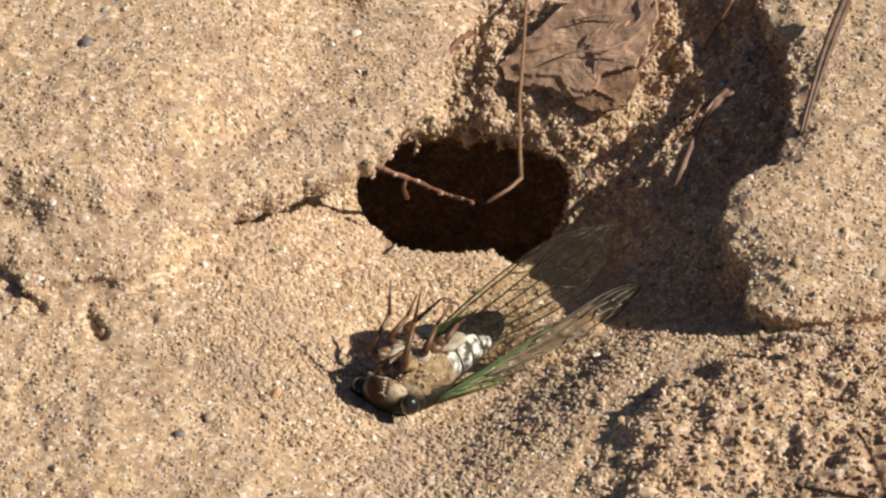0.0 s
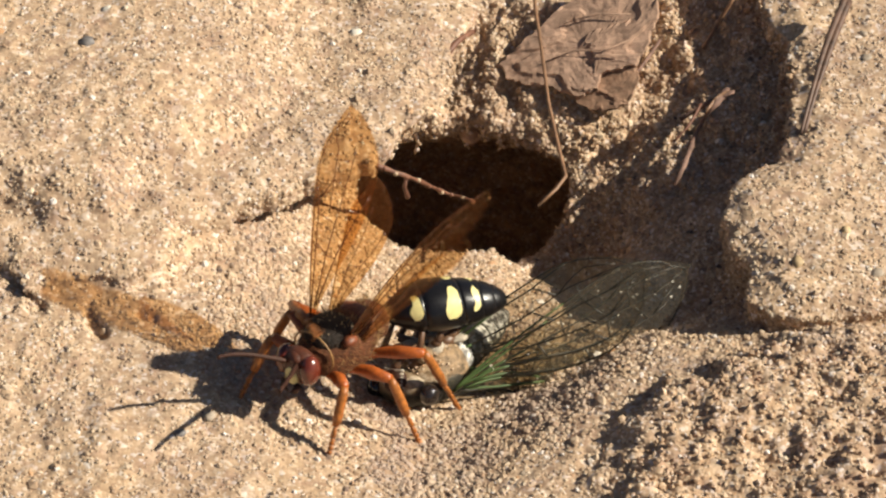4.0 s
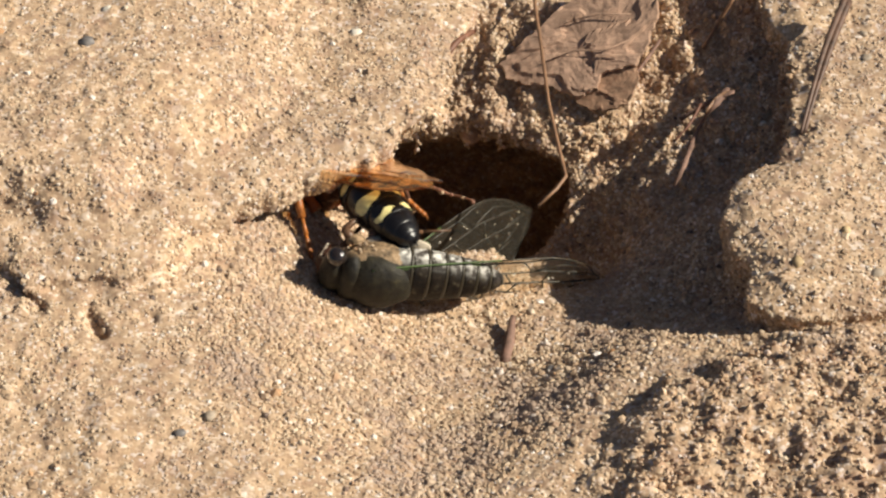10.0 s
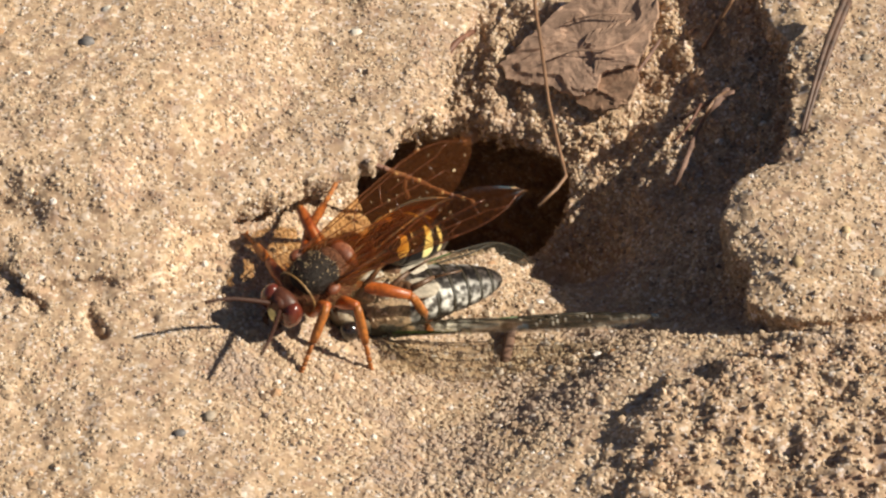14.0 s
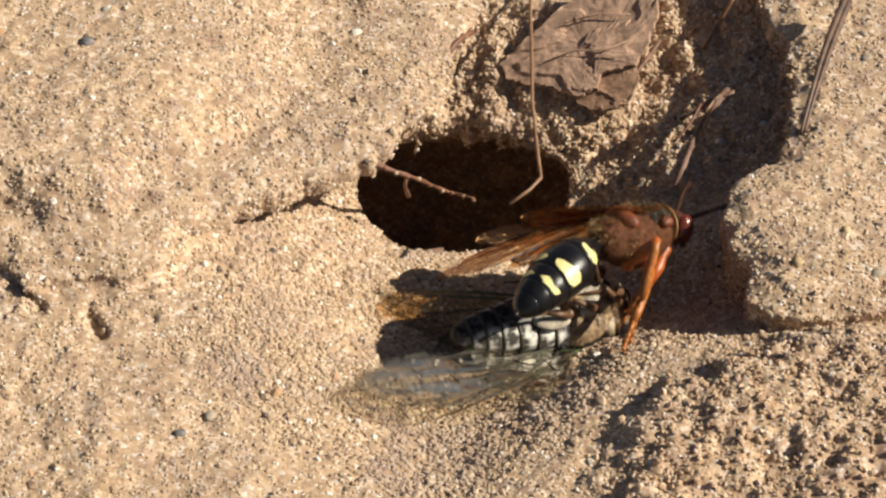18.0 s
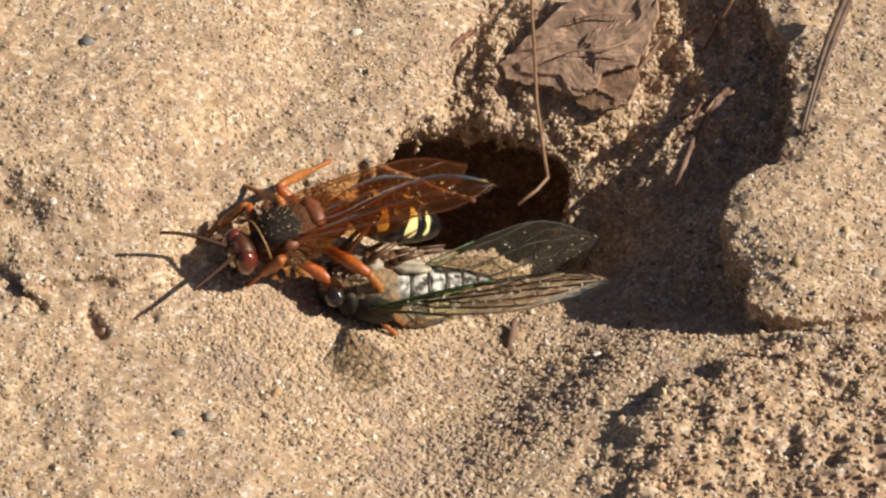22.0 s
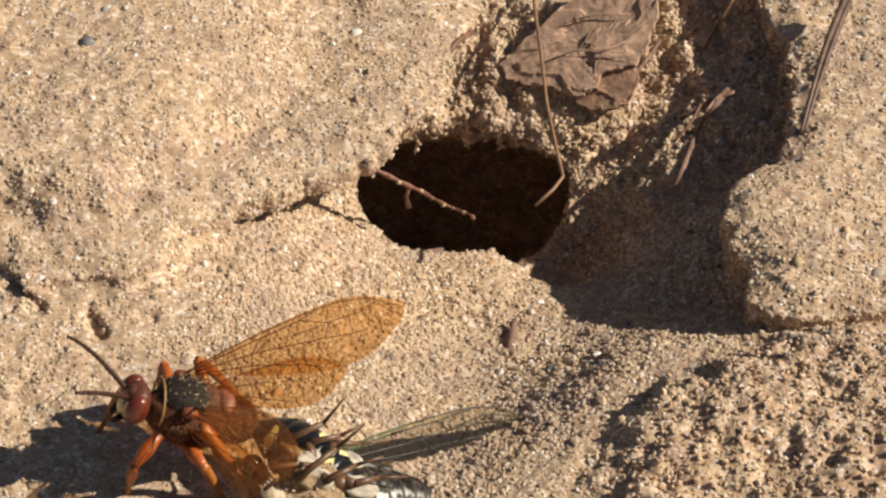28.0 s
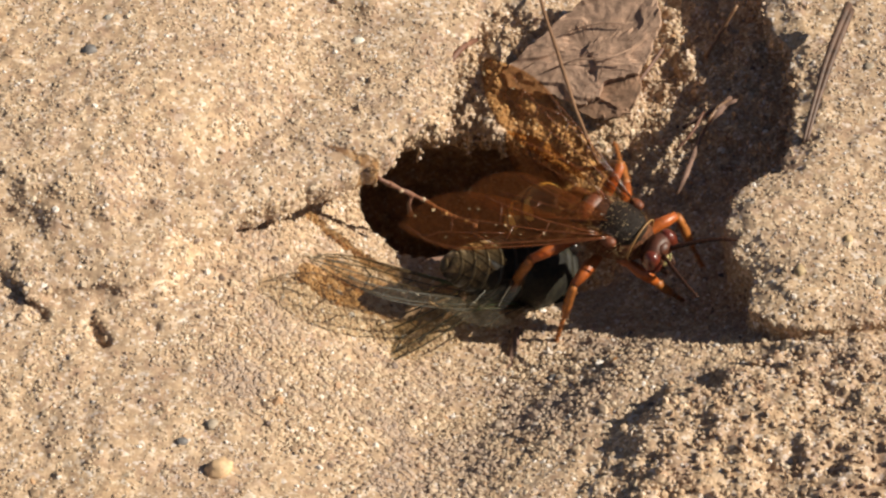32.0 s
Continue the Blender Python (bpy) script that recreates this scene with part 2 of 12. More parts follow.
def ground_sdf(X, Y, Z):
    x, y = np.broadcast_arrays(X[:, :, 0], Y[:, :, 0])
    low, left, right, ragged, lumps = ground_fields(x, y)
    edge = np.minimum(np.minimum(x + 100, 100 - x), np.minimum(y + 80, 92 - y))
    keep = smooth_step(0, 10, edge)
    low = low * keep - 1.0 * (1 - keep)
    top_l = -0.6 + 0.9 * lumps - 2.2 * (1 - smooth_step(0, 7, left)) * (0.6 + 0.4 * ragged / 2)
    top_r = -0.4 + 0.9 * lumps - 1.8 * (1 - smooth_step(0, 6, right))
    top_l = top_l * keep - 1.0 * (1 - keep)
    top_r = top_r * keep - 1.0 * (1 - keep)
    low, left, right, top_l, top_r = (a[:, :, None] for a in (low, left, right, top_l, top_r))
    body = Z - low
    slab_l = np.maximum(np.maximum(-left, Z - top_l), -6.0 - Z)
    slab_r = np.maximum(-(right - 0.16 * np.maximum(-Z - 2, 0)), Z - top_r) * 0.9
    body = soft_min(soft_min(body, slab_l, 1.5), slab_r, 1.5)
    # the burrow: a flattened tunnel that runs back and down
    A, B = np.array([-0.4, 29.0, -14.3]), np.array([5.0, 77.0, -63.0])
    ab = B - A
    t = np.clip(((X - A[0]) * ab[0] + (Y - A[1]) * ab[1] + (Z - A[2]) * ab[2]) / ab.dot(ab), 0, 1)
    dx, dy, dz = X - A[0] - t * ab[0], Y - A[1] - t * ab[1], Z - A[2] - t * ab[2]
    deep = smooth_step(0.04, 0.35, t)
    wide = 15.4 + 10 * deep
    tunnel = (np.sqrt((dx / wide) ** 2 + (dy / (9.8 + 4 * deep)) ** 2 + (dz / np.where(dz < 0, 10.8 + 16 * deep, 10.8)) ** 2) - 1) * 8.0
    body = -soft_min(-body, tunnel, 1.2)
    # small dents and a crack in the crust
    for (ax, ay, az), (bx, by, bz), r in DENTS:
        c = np.array([bx - ax, by - ay, bz - az])
        u = np.clip(((X - ax) * c[0] + (Y - ay) * c[1] + (Z - az) * c[2]) / max(c.dot(c), 1e-6), 0, 1)
        d = np.sqrt((X - ax - u * c[0]) ** 2 + (Y - ay - u * c[1]) ** 2 + (Z - az - u * c[2]) ** 2) - r
        body = -soft_min(-body, d, 0.5)
    return body


def skin(field, origin, step):
    """A quad skin over field = 0 (one point a crossed cell)."""
    neg = field < 0
    nx, ny, nz = field.shape
    count = np.zeros((nx - 1, ny - 1, nz - 1), np.int8)
    corners = [(a, b, c) for a in (0, 1) for b in (0, 1) for c in (0, 1)]
    for a, b, c in corners:
        count += neg[a:nx - 1 + a, b:ny - 1 + b, c:nz - 1 + c]
    cells = np.argwhere((count > 0) & (count < 8))
    ids = np.full(count.shape, -1, np.int64)
    ids[tuple(cells.T)] = np.arange(len(cells))
    total, hits = np.zeros((len(cells), 3)), np.zeros(len(cells))
    for p in corners:
        for axis in range(3):
            if p[axis]:
                continue
            q = list(p)
            q[axis] = 1
            va = field[tuple((cells + p).T)]
            vb = field[tuple((cells + q).T)]
            cross = (va < 0) != (vb < 0)
            t = np.where(cross, va / np.where(cross, va - vb, 1), 0)
            pos = np.tile(np.array(p, float), (len(cells), 1))
            pos[:, axis] = t
            total += pos * cross[:, None]
            hits += cross
    verts = (cells + total / hits[:, None]) * step + origin
    faces = []
    for axis in range(3):
        u, v = (axis + 1) % 3, (axis + 2) % 3
        lo, hi = [slice(None)] * 3, [slice(None)] * 3
        lo[axis], hi[axis] = slice(0, -1), slice(1, None)
        a, b = neg[tuple(lo)], neg[tuple(hi)]
        e = np.argwhere(a != b)
        e = e[(e[:, u] > 0) & (e[:, v] > 0) & (e[:, u] < count.shape[u]) & (e[:, v] < count.shape[v])]
        flip = ~a[tuple(e.T)]
        du, dv = np.zeros(3, int), np.zeros(3, int)
        du[u], dv[v] = 1, 1
        quad = np.stack([ids[tuple((e - du - dv).T)], ids[tuple((e - dv).T)], ids[tuple(e.T)], ids[tuple((e - du).T)]], 1)
        quad[flip] = quad[flip][:, ::-1]
        faces.append(quad)
    return verts, np.concatenate(faces)


def array_mesh(name, verts, faces, material, smooth=False):
    """A mesh from arrays of points (millimetres) and of equal-sided faces."""
    me = bpy.data.meshes.new(name)
    k = faces.shape[1]
    me.vertices.add(len(verts))
    me.vertices.foreach_set("co", (verts * MM).astype(np.float32).ravel())
    me.loops.add(faces.size)
    me.loops.foreach_set("vertex_index", faces.astype(np.int32).ravel())
    me.polygons.add(len(faces))
    me.polygons.foreach_set("loop_start", np.arange(0, faces.size, k, dtype=np.int32))
    me.polygons.foreach_set("loop_total", np.full(len(faces), k, np.int32))
    me.polygons.foreach_set("use_smooth", np.full(len(faces), smooth))
    me.materials.append(material)
    me.update(calc_edges=True)
    me.validate()
    return me


def build_ground():
    step = 0.55
    gx, gy, gz = np.arange(-100, 100.1, step), np.arange(-80, 92.1, step), np.arange(-92, 9, step)
    X, Y, Z = np.meshgrid(gx, gy, gz, indexing="ij", sparse=True)
    X, Y, Z = X.astype(np.float32), Y.astype(np.float32), Z.astype(np.float32)
    field = ground_sdf(X, Y, Z).astype(np.float32)
    verts, faces = skin(field, np.array([gx[0], gy[0], gz[0]]), step)
    # normals, then fine relief along them
    n = np.zeros_like(verts)
    q = verts[faces]
    fn = np.cross(q[:, 2] - q[:, 0], q[:, 3] - q[:, 1])
    for k in range(4):
        np.add.at(n, faces[:, k], fn)
    n /= np.linalg.norm(n, axis=1)[:, None] + 1e-9
    heap = ((verts[:, 0] - 66) / 44) ** 2 + ((verts[:, 1] + 47) / 34) ** 2
    loose = 1 - smooth_step(0.45, 1.05, heap)
    wall = smooth_step(24, 34, verts[:, 1]) * (verts[:, 2] < -3) * (verts[:, 0] > -12)
    crumbly = np.maximum(loose, wall)
    loose = np.maximum(loose, 1.2 * wall)
    rough = 0.35 * lattice_noise(verts, 3.2, 2.2) + 0.3 * lattice_noise(verts, 1.5, 7.7)
    crumbs = lattice_noise(verts, 6.5, 3.1) * 0.6 + lattice_noise(verts, 3.2, 8.1) * 0.8 + 0.5 * lattice_noise(verts, 2.0, 6.1) + 0.3 * lattice_noise(verts, 1.3, 4.4)
    verts = verts + n * (rough + crumbs * loose)[:, None]
    ob = new("ground", array_mesh("ground", verts, faces, SAND, True))
    tagged(ob, "dry tan sand with crusted plates, a dug-out bowl and a dark burrow mouth", "ground", kind="structure")
    return verts, n, faces, crumbly


G_VERTS, G_NORMALS, G_FACES, G_LOOSE = build_ground()


def build_plain():
    """The sand round the dug place, out to the horizon."""
    xs, ys = [-40000, -100, 100, 40000], [-40000, -80, 92, 40000]
    vs = [(x, y, -1.0) for y in ys for x in xs]
    fs = [(j * 4 + i, j * 4 + i + 1, j * 4 + i + 5, j * 4 + i + 4) for j in range(3) for i in range(3) if (i, j) != (1, 1)]
    tagged(part("ground_outer", vs, fs, SAND, smooth=False), "flat dry tan sand that reaches the horizon", "ground", kind="structure")


build_plain()


def grain_shapes(points, normals, radii, rng, sink=0.25, jag=0.28):
    """Many angular grains in one pair of arrays: squashed, jittered twenty-sided bodies."""
    g = (1 + 5 ** 0.5) / 2
    ico = np.array([(-1, g, 0), (1, g, 0), (-1, -g, 0), (1, -g, 0), (0, -1, g), (0, 1, g), (0, -1, -g), (0, 1, -g), (g, 0, -1), (g, 0, 1), (-g, 0, -1), (-g, 0, 1)]) / 1.9
    tri = np.array([(0, 11, 5), (0, 5, 1), (0, 1, 7), (0, 7, 10), (0, 10, 11), (1, 5, 9), (5, 11, 4), (11, 10, 2), (10, 7, 6), (7, 1, 8),
                    (3, 9, 4), (3, 4, 2), (3, 2, 6), (3, 6, 8), (3, 8, 9), (4, 9, 5), (2, 4, 11), (6, 2, 10), (8, 6, 7), (9, 8, 1)])
    k = len(points)
    v = np.tile(ico, (k, 1, 1)) * (1 + jag * (rng.rand(k, 12, 1) - 0.5))
    v *= rng.uniform(0.65, 1.25, (k, 1, 3))
    q = rng.normal(size=(k, 4))
    q /= np.linalg.norm(q, axis=1)[:, None]
    w, x, y, z = q.T
    R = np.stack([np.stack([1 - 2 * (y * y + z * z), 2 * (x * y - z * w), 2 * (x * z + y * w)], 1),
                  np.stack([2 * (x * y + z * w), 1 - 2 * (x * x + z * z), 2 * (y * z - x * w)], 1),
                  np.stack([2 * (x * z - y * w), 2 * (y * z + x * w), 1 - 2 * (x * x + y * y)], 1)], 1)
    v = np.einsum("kij,knj->kni", R, v) * radii[:, None, None]
    v += (points + normals * (radii * sink)[:, None])[:, None, :]
    f = (tri[None] + (np.arange(k) * 12)[:, None, None]).reshape(-1, 3)
    return v.reshape(-1, 3), f


def build_grains():
    """Packed grains over all the sand, set deep in the crust, loose in the bowl."""
    rng = np.random.RandomState(7)
    v = G_VERTS
    seen = (np.abs(v[:, 0]) < 86) & (v[:, 1] > -68) & (v[:, 1] < 88) & (v[:, 2] > -34)
    patchy = 0.75 + 0.6 * lattice_noise(v, 9.0, 6.6)
    weight = seen * np.clip(patchy, 0.25, 1.5) * np.where(v[:, 1] > 55, 0.7, 1) * (1 + 0.5 * (v[:, 2] < -5))
    for name, many, low, high, power, sink, label in (("fine_sand_grains", 74000, 0.22, 0.48, 1.3, -0.22, "packed fine sand grains, tan and cream with white and dark ones"),
                                                      ("coarse_sand_grains", 12000, 0.42, 0.8, 2.0, -0.3, "coarse sand grains in tan, cream, white and orange"),
                                                      ("tiny_pebbles", 420, 0.7, 1.15, 1.5, -0.25, "scattered tiny rounded pebbles, pale tan and grey")):
        pick = rng.choice(len(v), many, p=weight / weight.sum())
        at = v[pick] + rng.uniform(-0.28, 0.28, (many, 3)) * (1 - np.abs(G_NORMALS[pick]) * 0.8)
        r = low + (high - low) * rng.rand(many) ** power
        gv, gf = grain_shapes(at, G_NORMALS[pick], r, rng, sink - 0.24 * (at[:, 2] > -5.5) + rng.uniform(-0.15, 0.2, many))
        tagged(new(name, array_mesh(name, gv, gf, GRAINS)), label, "sand", kind="stuff")
    # crumbs of caked sand on the heap and the pit wall
    weight = seen * G_LOOSE
    pick = rng.choice(len(v), 11000, p=weight / weight.sum())
    gv, gf = grain_shapes(v[pick] + rng.uniform(-0.4, 0.4, (11000, 3)), G_NORMALS[pick], 0.22 + 0.42 * rng.rand(11000) ** 2.2, rng, 0.1, 0.7)
    tagged(new("sand_crumbs", array_mesh("sand_crumbs", gv, gf, SAND)), "crumbs of caked sand on the heap and pit wall", "sand", kind="stuff")


build_grains()
# ---- insect materials ----
SHELL = plain_material("black_shell", (0.008, 0.007, 0.008), 0.3, 1600, 0.6, 0.00005, coat=0.12, spec=0.4)
DUSTY = plain_material("dusty_black", (0.016, 0.011, 0.008), 0.55, 2600, 0.25, 0.0004, light=2.4, spec=0.2)
RUST = plain_material("rust_shell", (0.19, 0.052, 0.018), 0.5, 1500, 0.5, 0.0001)
BROWN = plain_material("brown_thorax", (0.095, 0.035, 0.015), 0.75, 1500, 0.3, 0.0004, light=1.8, spec=0.2)
YELLOW = plain_material("yellow_mark", (0.78, 0.68, 0.3), 0.4, 1200, 0.85, 0.00003)
CREAM = plain_material("cream_edge", (0.3, 0.16, 0.055), 0.5, 1500, 0.7)
EYE_RED = plain_material("eye_red", (0.13, 0.025, 0.013), 0.22, 2200, 0.7, 0.00002, coat=0.6)
ORANGE = plain_material("orange_leg", (0.4, 0.095, 0.016), 0.4, 1400, 0.6, 0.00006, coat=0.2)
SHIN = plain_material("amber_shin", (0.42, 0.14, 0.028), 0.45, 1400, 0.5, 0.00006)
FACE = plain_material("rust_head", (0.1, 0.03, 0.014), 0.45, 1500, 0.55, 0.0001)
FEELER = plain_material("dark_feeler", (0.05, 0.018, 0.01), 0.6, 1400, 0.6, spec=0.25)
HAIR = plain_material("tawny_hair", (0.36, 0.22, 0.09), 0.6, 900, 0.7)
VEIN = plain_material("wing_vein", (0.15, 0.045, 0.014), 0.25, 1200, 0.6, spec=0.6, coat=0.4)
AMBER = membrane_material("amber_wing", (0.86, 0.64, 0.37), (0.3, 0.105, 0.038), 0.18, 0.15, 1.17, (1.0, 0.76, 0.54))
CLEAR = membrane_material("clear_wing", (0.84, 0.81, 0.72), (0.36, 0.33, 0.27), 0.11, 0.16, 1.14, (1.0, 0.94, 0.82))
GREEN = plain_material("green_vein", (0.06, 0.1, 0.026), 0.45, 1200, 0.7)
SMOKE = plain_material("smoky_vein", (0.035, 0.027, 0.015), 0.5, 1200, 0.6)
BEIGE = plain_material("beige_underside", (0.27, 0.18, 0.1), 0.7, 800, 0.22, 0.0006, light=1.7)
WHITE = plain_material("white_bloom", (0.5, 0.43, 0.34), 0.85, 700, 0.4, 0.0001)
EYE_DARK = plain_material("eye_dark", (0.02, 0.014, 0.012), 0.12, 1500, 0.7, coat=0.6)
LEGBROWN = plain_material("brown_leg", (0.14, 0.07, 0.035), 0.45, 1300, 0.5)

STONES = {k: plain_material(k + "_stone", c, 0.6, 900, 0.7, 0.0001) for k, c in dict(
    white=(0.72, 0.66, 0.57), slate=(0.17, 0.155, 0.15), orange=(0.56, 0.27, 0.1), tan=(0.5, 0.36, 0.2), grey=(0.36, 0.29, 0.22), pink=(0.56, 0.36, 0.24), brown=(0.24, 0.15, 0.09), buff=(0.68, 0.46, 0.27)).items()}


def cicada_shell_material():
    """Head and shields: olive-black above with pale mottling, tan below."""
    m, ns, ls, p = nodes_of("cicada_shell")
    tc = ns.new("ShaderNodeTexCoord")
    sep = ns.new("ShaderNodeSeparateXYZ")
    ls.new(tc.outputs["Object"], sep.inputs[0])
    n = textured(ns, ls, "ShaderNodeTexNoise", 420, Detail=5.0, Roughness=0.7)
    add = ns.new("ShaderNodeMath")
    add.operation = "MULTIPLY_ADD"
    ls.new(n.outputs[0], add.inputs[0])
    add.inputs[1].default_value = 0.003
    ls.new(sep.outputs[2], add.inputs[2])
    mr = ns.new("ShaderNodeMapRange")
    mr.inputs[1].default_value, mr.inputs[2].default_value = 0.0008, 0.0022
    ls.new(add.outputs[0], mr.inputs[0])
    back = ramp(ns, [(0.4, (0.012, 0.010, 0.008)), (0.62, (0.030, 0.026, 0.016)), (0.72, (0.110, 0.085, 0.040))])
    ls.new(n.outputs[0], back.inputs[0])
    belly = ramp(ns, [(0.36, (0.050, 0.032, 0.018)), (0.5, (0.200, 0.130, 0.070)), (0.64, (0.480, 0.390, 0.280))])
    ls.new(n.outputs[0], belly.inputs[0])
    ls.new(mixed(ns, ls, mr.outputs[0], belly.outputs[0], back.outputs[0]), p.inputs["Base Color"])
    p.inputs["Roughness"].default_value, p.inputs["Specular IOR Level"].default_value = 0.6, 0.25
    b = ns.new("ShaderNodeBump")
    b.inputs["Strength"].default_value, b.inputs["Distance"].default_value = 0.8, 0.0004
    ls.new(n.outputs[0], b.inputs["Height"])
    ls.new(b.outputs[0], p.inputs["Normal"])
    return m


def cicada_belly_material():
    """Abdomen rings: dark back, white-dusted flanks, a dark stripe along the belly."""
    m, ns, ls, p = nodes_of("cicada_rings")
    tc = ns.new("ShaderNodeTexCoord")
    sep = ns.new("ShaderNodeSeparateXYZ")
    ls.new(tc.outputs["Object"], sep.inputs[0])
    n = textured(ns, ls, "ShaderNodeTexNoise", 700, Detail=4.0)
    add = ns.new("ShaderNodeMath")
    add.operation = "MULTIPLY_ADD"
    ls.new(n.outputs[0], add.inputs[0])
    add.inputs[1].default_value = 0.004
    ls.new(sep.outputs[2], add.inputs[2])
    side = ramp(ns, [(0.0, (1, 1, 1)), (1.0, (0, 0, 0))])
    mr = ns.new("ShaderNodeMapRange")
    mr.inputs[1].default_value, mr.inputs[2].default_value = 0.0016, 0.0036
    ls.new(add.outputs[0], mr.inputs[0])
    ls.new(mr.outputs[0], side.inputs[0])
    mid = ns.new("ShaderNodeMath")
    mid.operation = "ABSOLUTE"
    ls.new(sep.outputs[1], mid.inputs[0])
    mr2 = ns.new("ShaderNodeMapRange")
    mr2.inputs[1].default_value, mr2.inputs[2].default_value = 0.0014, 0.0034
    ls.new(mid.outputs[0], mr2.inputs[0])
    c = mixed(ns, ls, mr2.outputs[0], (0.09, 0.07, 0.06), (0.7, 0.67, 0.61))
    grain = ramp(ns, [(0.42, (0.08, 0.07, 0.065)), (0.62, (1, 1, 1))])
    ls.new(n.outputs[0], grain.inputs[0])
    c = mixed(ns, ls, 1.0, c, grain.outputs[0], "MULTIPLY")
    back = ramp(ns, [(0.4, (0.008, 0.006, 0.005)), (0.6, (0.022, 0.016, 0.011)), (0.72, (0.090, 0.075, 0.050))])
    ls.new(n.outputs[0], back.inputs[0])
    ls.new(mixed(ns, ls, side.outputs[0], back.outputs[0], c), p.inputs["Base Color"])
    p.inputs["Roughness"].default_value, p.inputs["Specular IOR Level"].default_value = 0.6, 0.2
    b = ns.new("ShaderNodeBump")
    b.inputs["Strength"].default_value, b.inputs["Distance"].default_value = 0.7, 0.0003
    ls.new(n.outputs[0], b.inputs["Height"])
    ls.new(b.outputs[0], p.inputs["Normal"])
    return m


RINGS, OLIVE = cicada_belly_material(), cicada_shell_material()


# ---- wings: span along x, front edge towards +y ----
def wing_skin(length, width, front, nu=26, nv=8, bow=1.0, notch=0.0):
    """The membrane: points by (u along, v across), slightly arched and pleated."""
    def at(u, v):
        end = max(0.0, (u - 0.68) / 0.32)
        lead = front * math.sin(math.pi * min(1, u * 0.9)) ** 0.8 - 0.3 * width * end ** 2.4
        w = width * (0.14 + 0.86 * math.sin(min(1.0, u / 0.74) * math.pi / 2) ** 1.3)
        low = front * 0.3 - w * (1 - 0.25 * end ** 2.0)
        if end > 0:
            k = math.sqrt(max(0.0, 1 - end ** 2.3))
            mid = (lead + low) / 2 + 0.1 * width * end
            lead, low = mid + (lead - mid) * k, mid + (low - mid) * k
        y = lead + (low - lead) * v
        z = bow * math.sin(math.pi * u) * 0.6 + 0.2 * math.sin(v * 15 + u * 3) * (1 - 0.6 * u) - 0.5 * v * v
        return Vector((u * length, y, z))
    vs = [at(i / nu, j / nv) for i in range(nu + 1) for j in range(nv + 1)]
    fs = [(i * (nv + 1) + j, (i + 1) * (nv + 1) + j, (i + 1) * (nv + 1) + j + 1, i * (nv + 1) + j + 1) for i in range(nu) for j in range(nv)]
    return at, (vs, fs)


def vein_tubes(at, lines, thick, mirror):
    """Tubes along lines of (u, v) points on the wing."""
    made = []
    for line in lines:
        pts = []
        for (u0, v0), (u1, v1) in zip(line, line[1:]):
            k = max(2, int(abs(u1 - u0) * 22))
            pts += [at(u0 + (u1 - u0) * i / k, v0 + (v1 - v0) * i / k) for i in range(k)]
        pts.append(at(*line[-1]))
        pts = [Vector((p.x, p.y * mirror, p.z + 0.02)) for p in pts]
        made.append(tube(pts, [thick * (1 - 0.5 * p.x / 40) for p in pts], 5))
    return join(*made)


def flipped(mesh, mirror):
    vs, fs = mesh
    return [(v[0], v[1] * mirror, v[2]) for v in vs], ([f if mirror > 0 else tuple(reversed(f)) for f in fs])


WASP_FORE = [[(0, 0.05), (0.3, 0.03), (0.6, 0.03), (0.88, 0.06), (0.97, 0.35)], [(0, 0.2), (0.3, 0.14), (0.55, 0.1), (0.63, 0.04)], [(0.05, 0.5), (0.3, 0.42), (0.45, 0.45), (0.62, 0.5), (0.8, 0.62)],
             [(0.05, 0.75), (0.3, 0.72), (0.5, 0.85), (0.58, 0.95)], [(0.3, 0.42), (0.36, 0.14)], [(0.3, 0.42), (0.28, 0.72)], [(0.45, 0.45), (0.5, 0.12)], [(0.5, 0.85), (0.52, 0.47)],
             [(0.55, 0.1), (0.66, 0.3), (0.8, 0.3), (0.9, 0.1)], [(0.62, 0.5), (0.66, 0.3)], [(0.74, 0.57), (0.75, 0.3)], [(0.66, 0.3), (0.58, 0.3), (0.5, 0.3)]]
WASP_HIND = [[(0, 0.05), (0.5, 0.03), (0.9, 0.1)], [(0.02, 0.4), (0.4, 0.35), (0.8, 0.5)], [(0.05, 0.7), (0.4, 0.7), (0.65, 0.9)], [(0.4, 0.35), (0.4, 0.7)], [(0.5, 0.38), (0.6, 0.04)]]
CIC_MAIN = [[(0, 0.02), (0.2, 0.01), (0.5, 0.01)], [(0.0, 0.12), (0.2, 0.12), (0.42, 0.08)], [(0.03, 0.3), (0.14, 0.36), (0.25, 0.46)], [(0.04, 0.5), (0.14, 0.62), (0.26, 0.78)], [(0.04, 0.75), (0.15, 0.93), (0.32, 0.97)], [(0.1, 0.3), (0.3, 0.3)], [(0.08, 0.4), (0.22, 0.62), (0.3, 0.86)]]
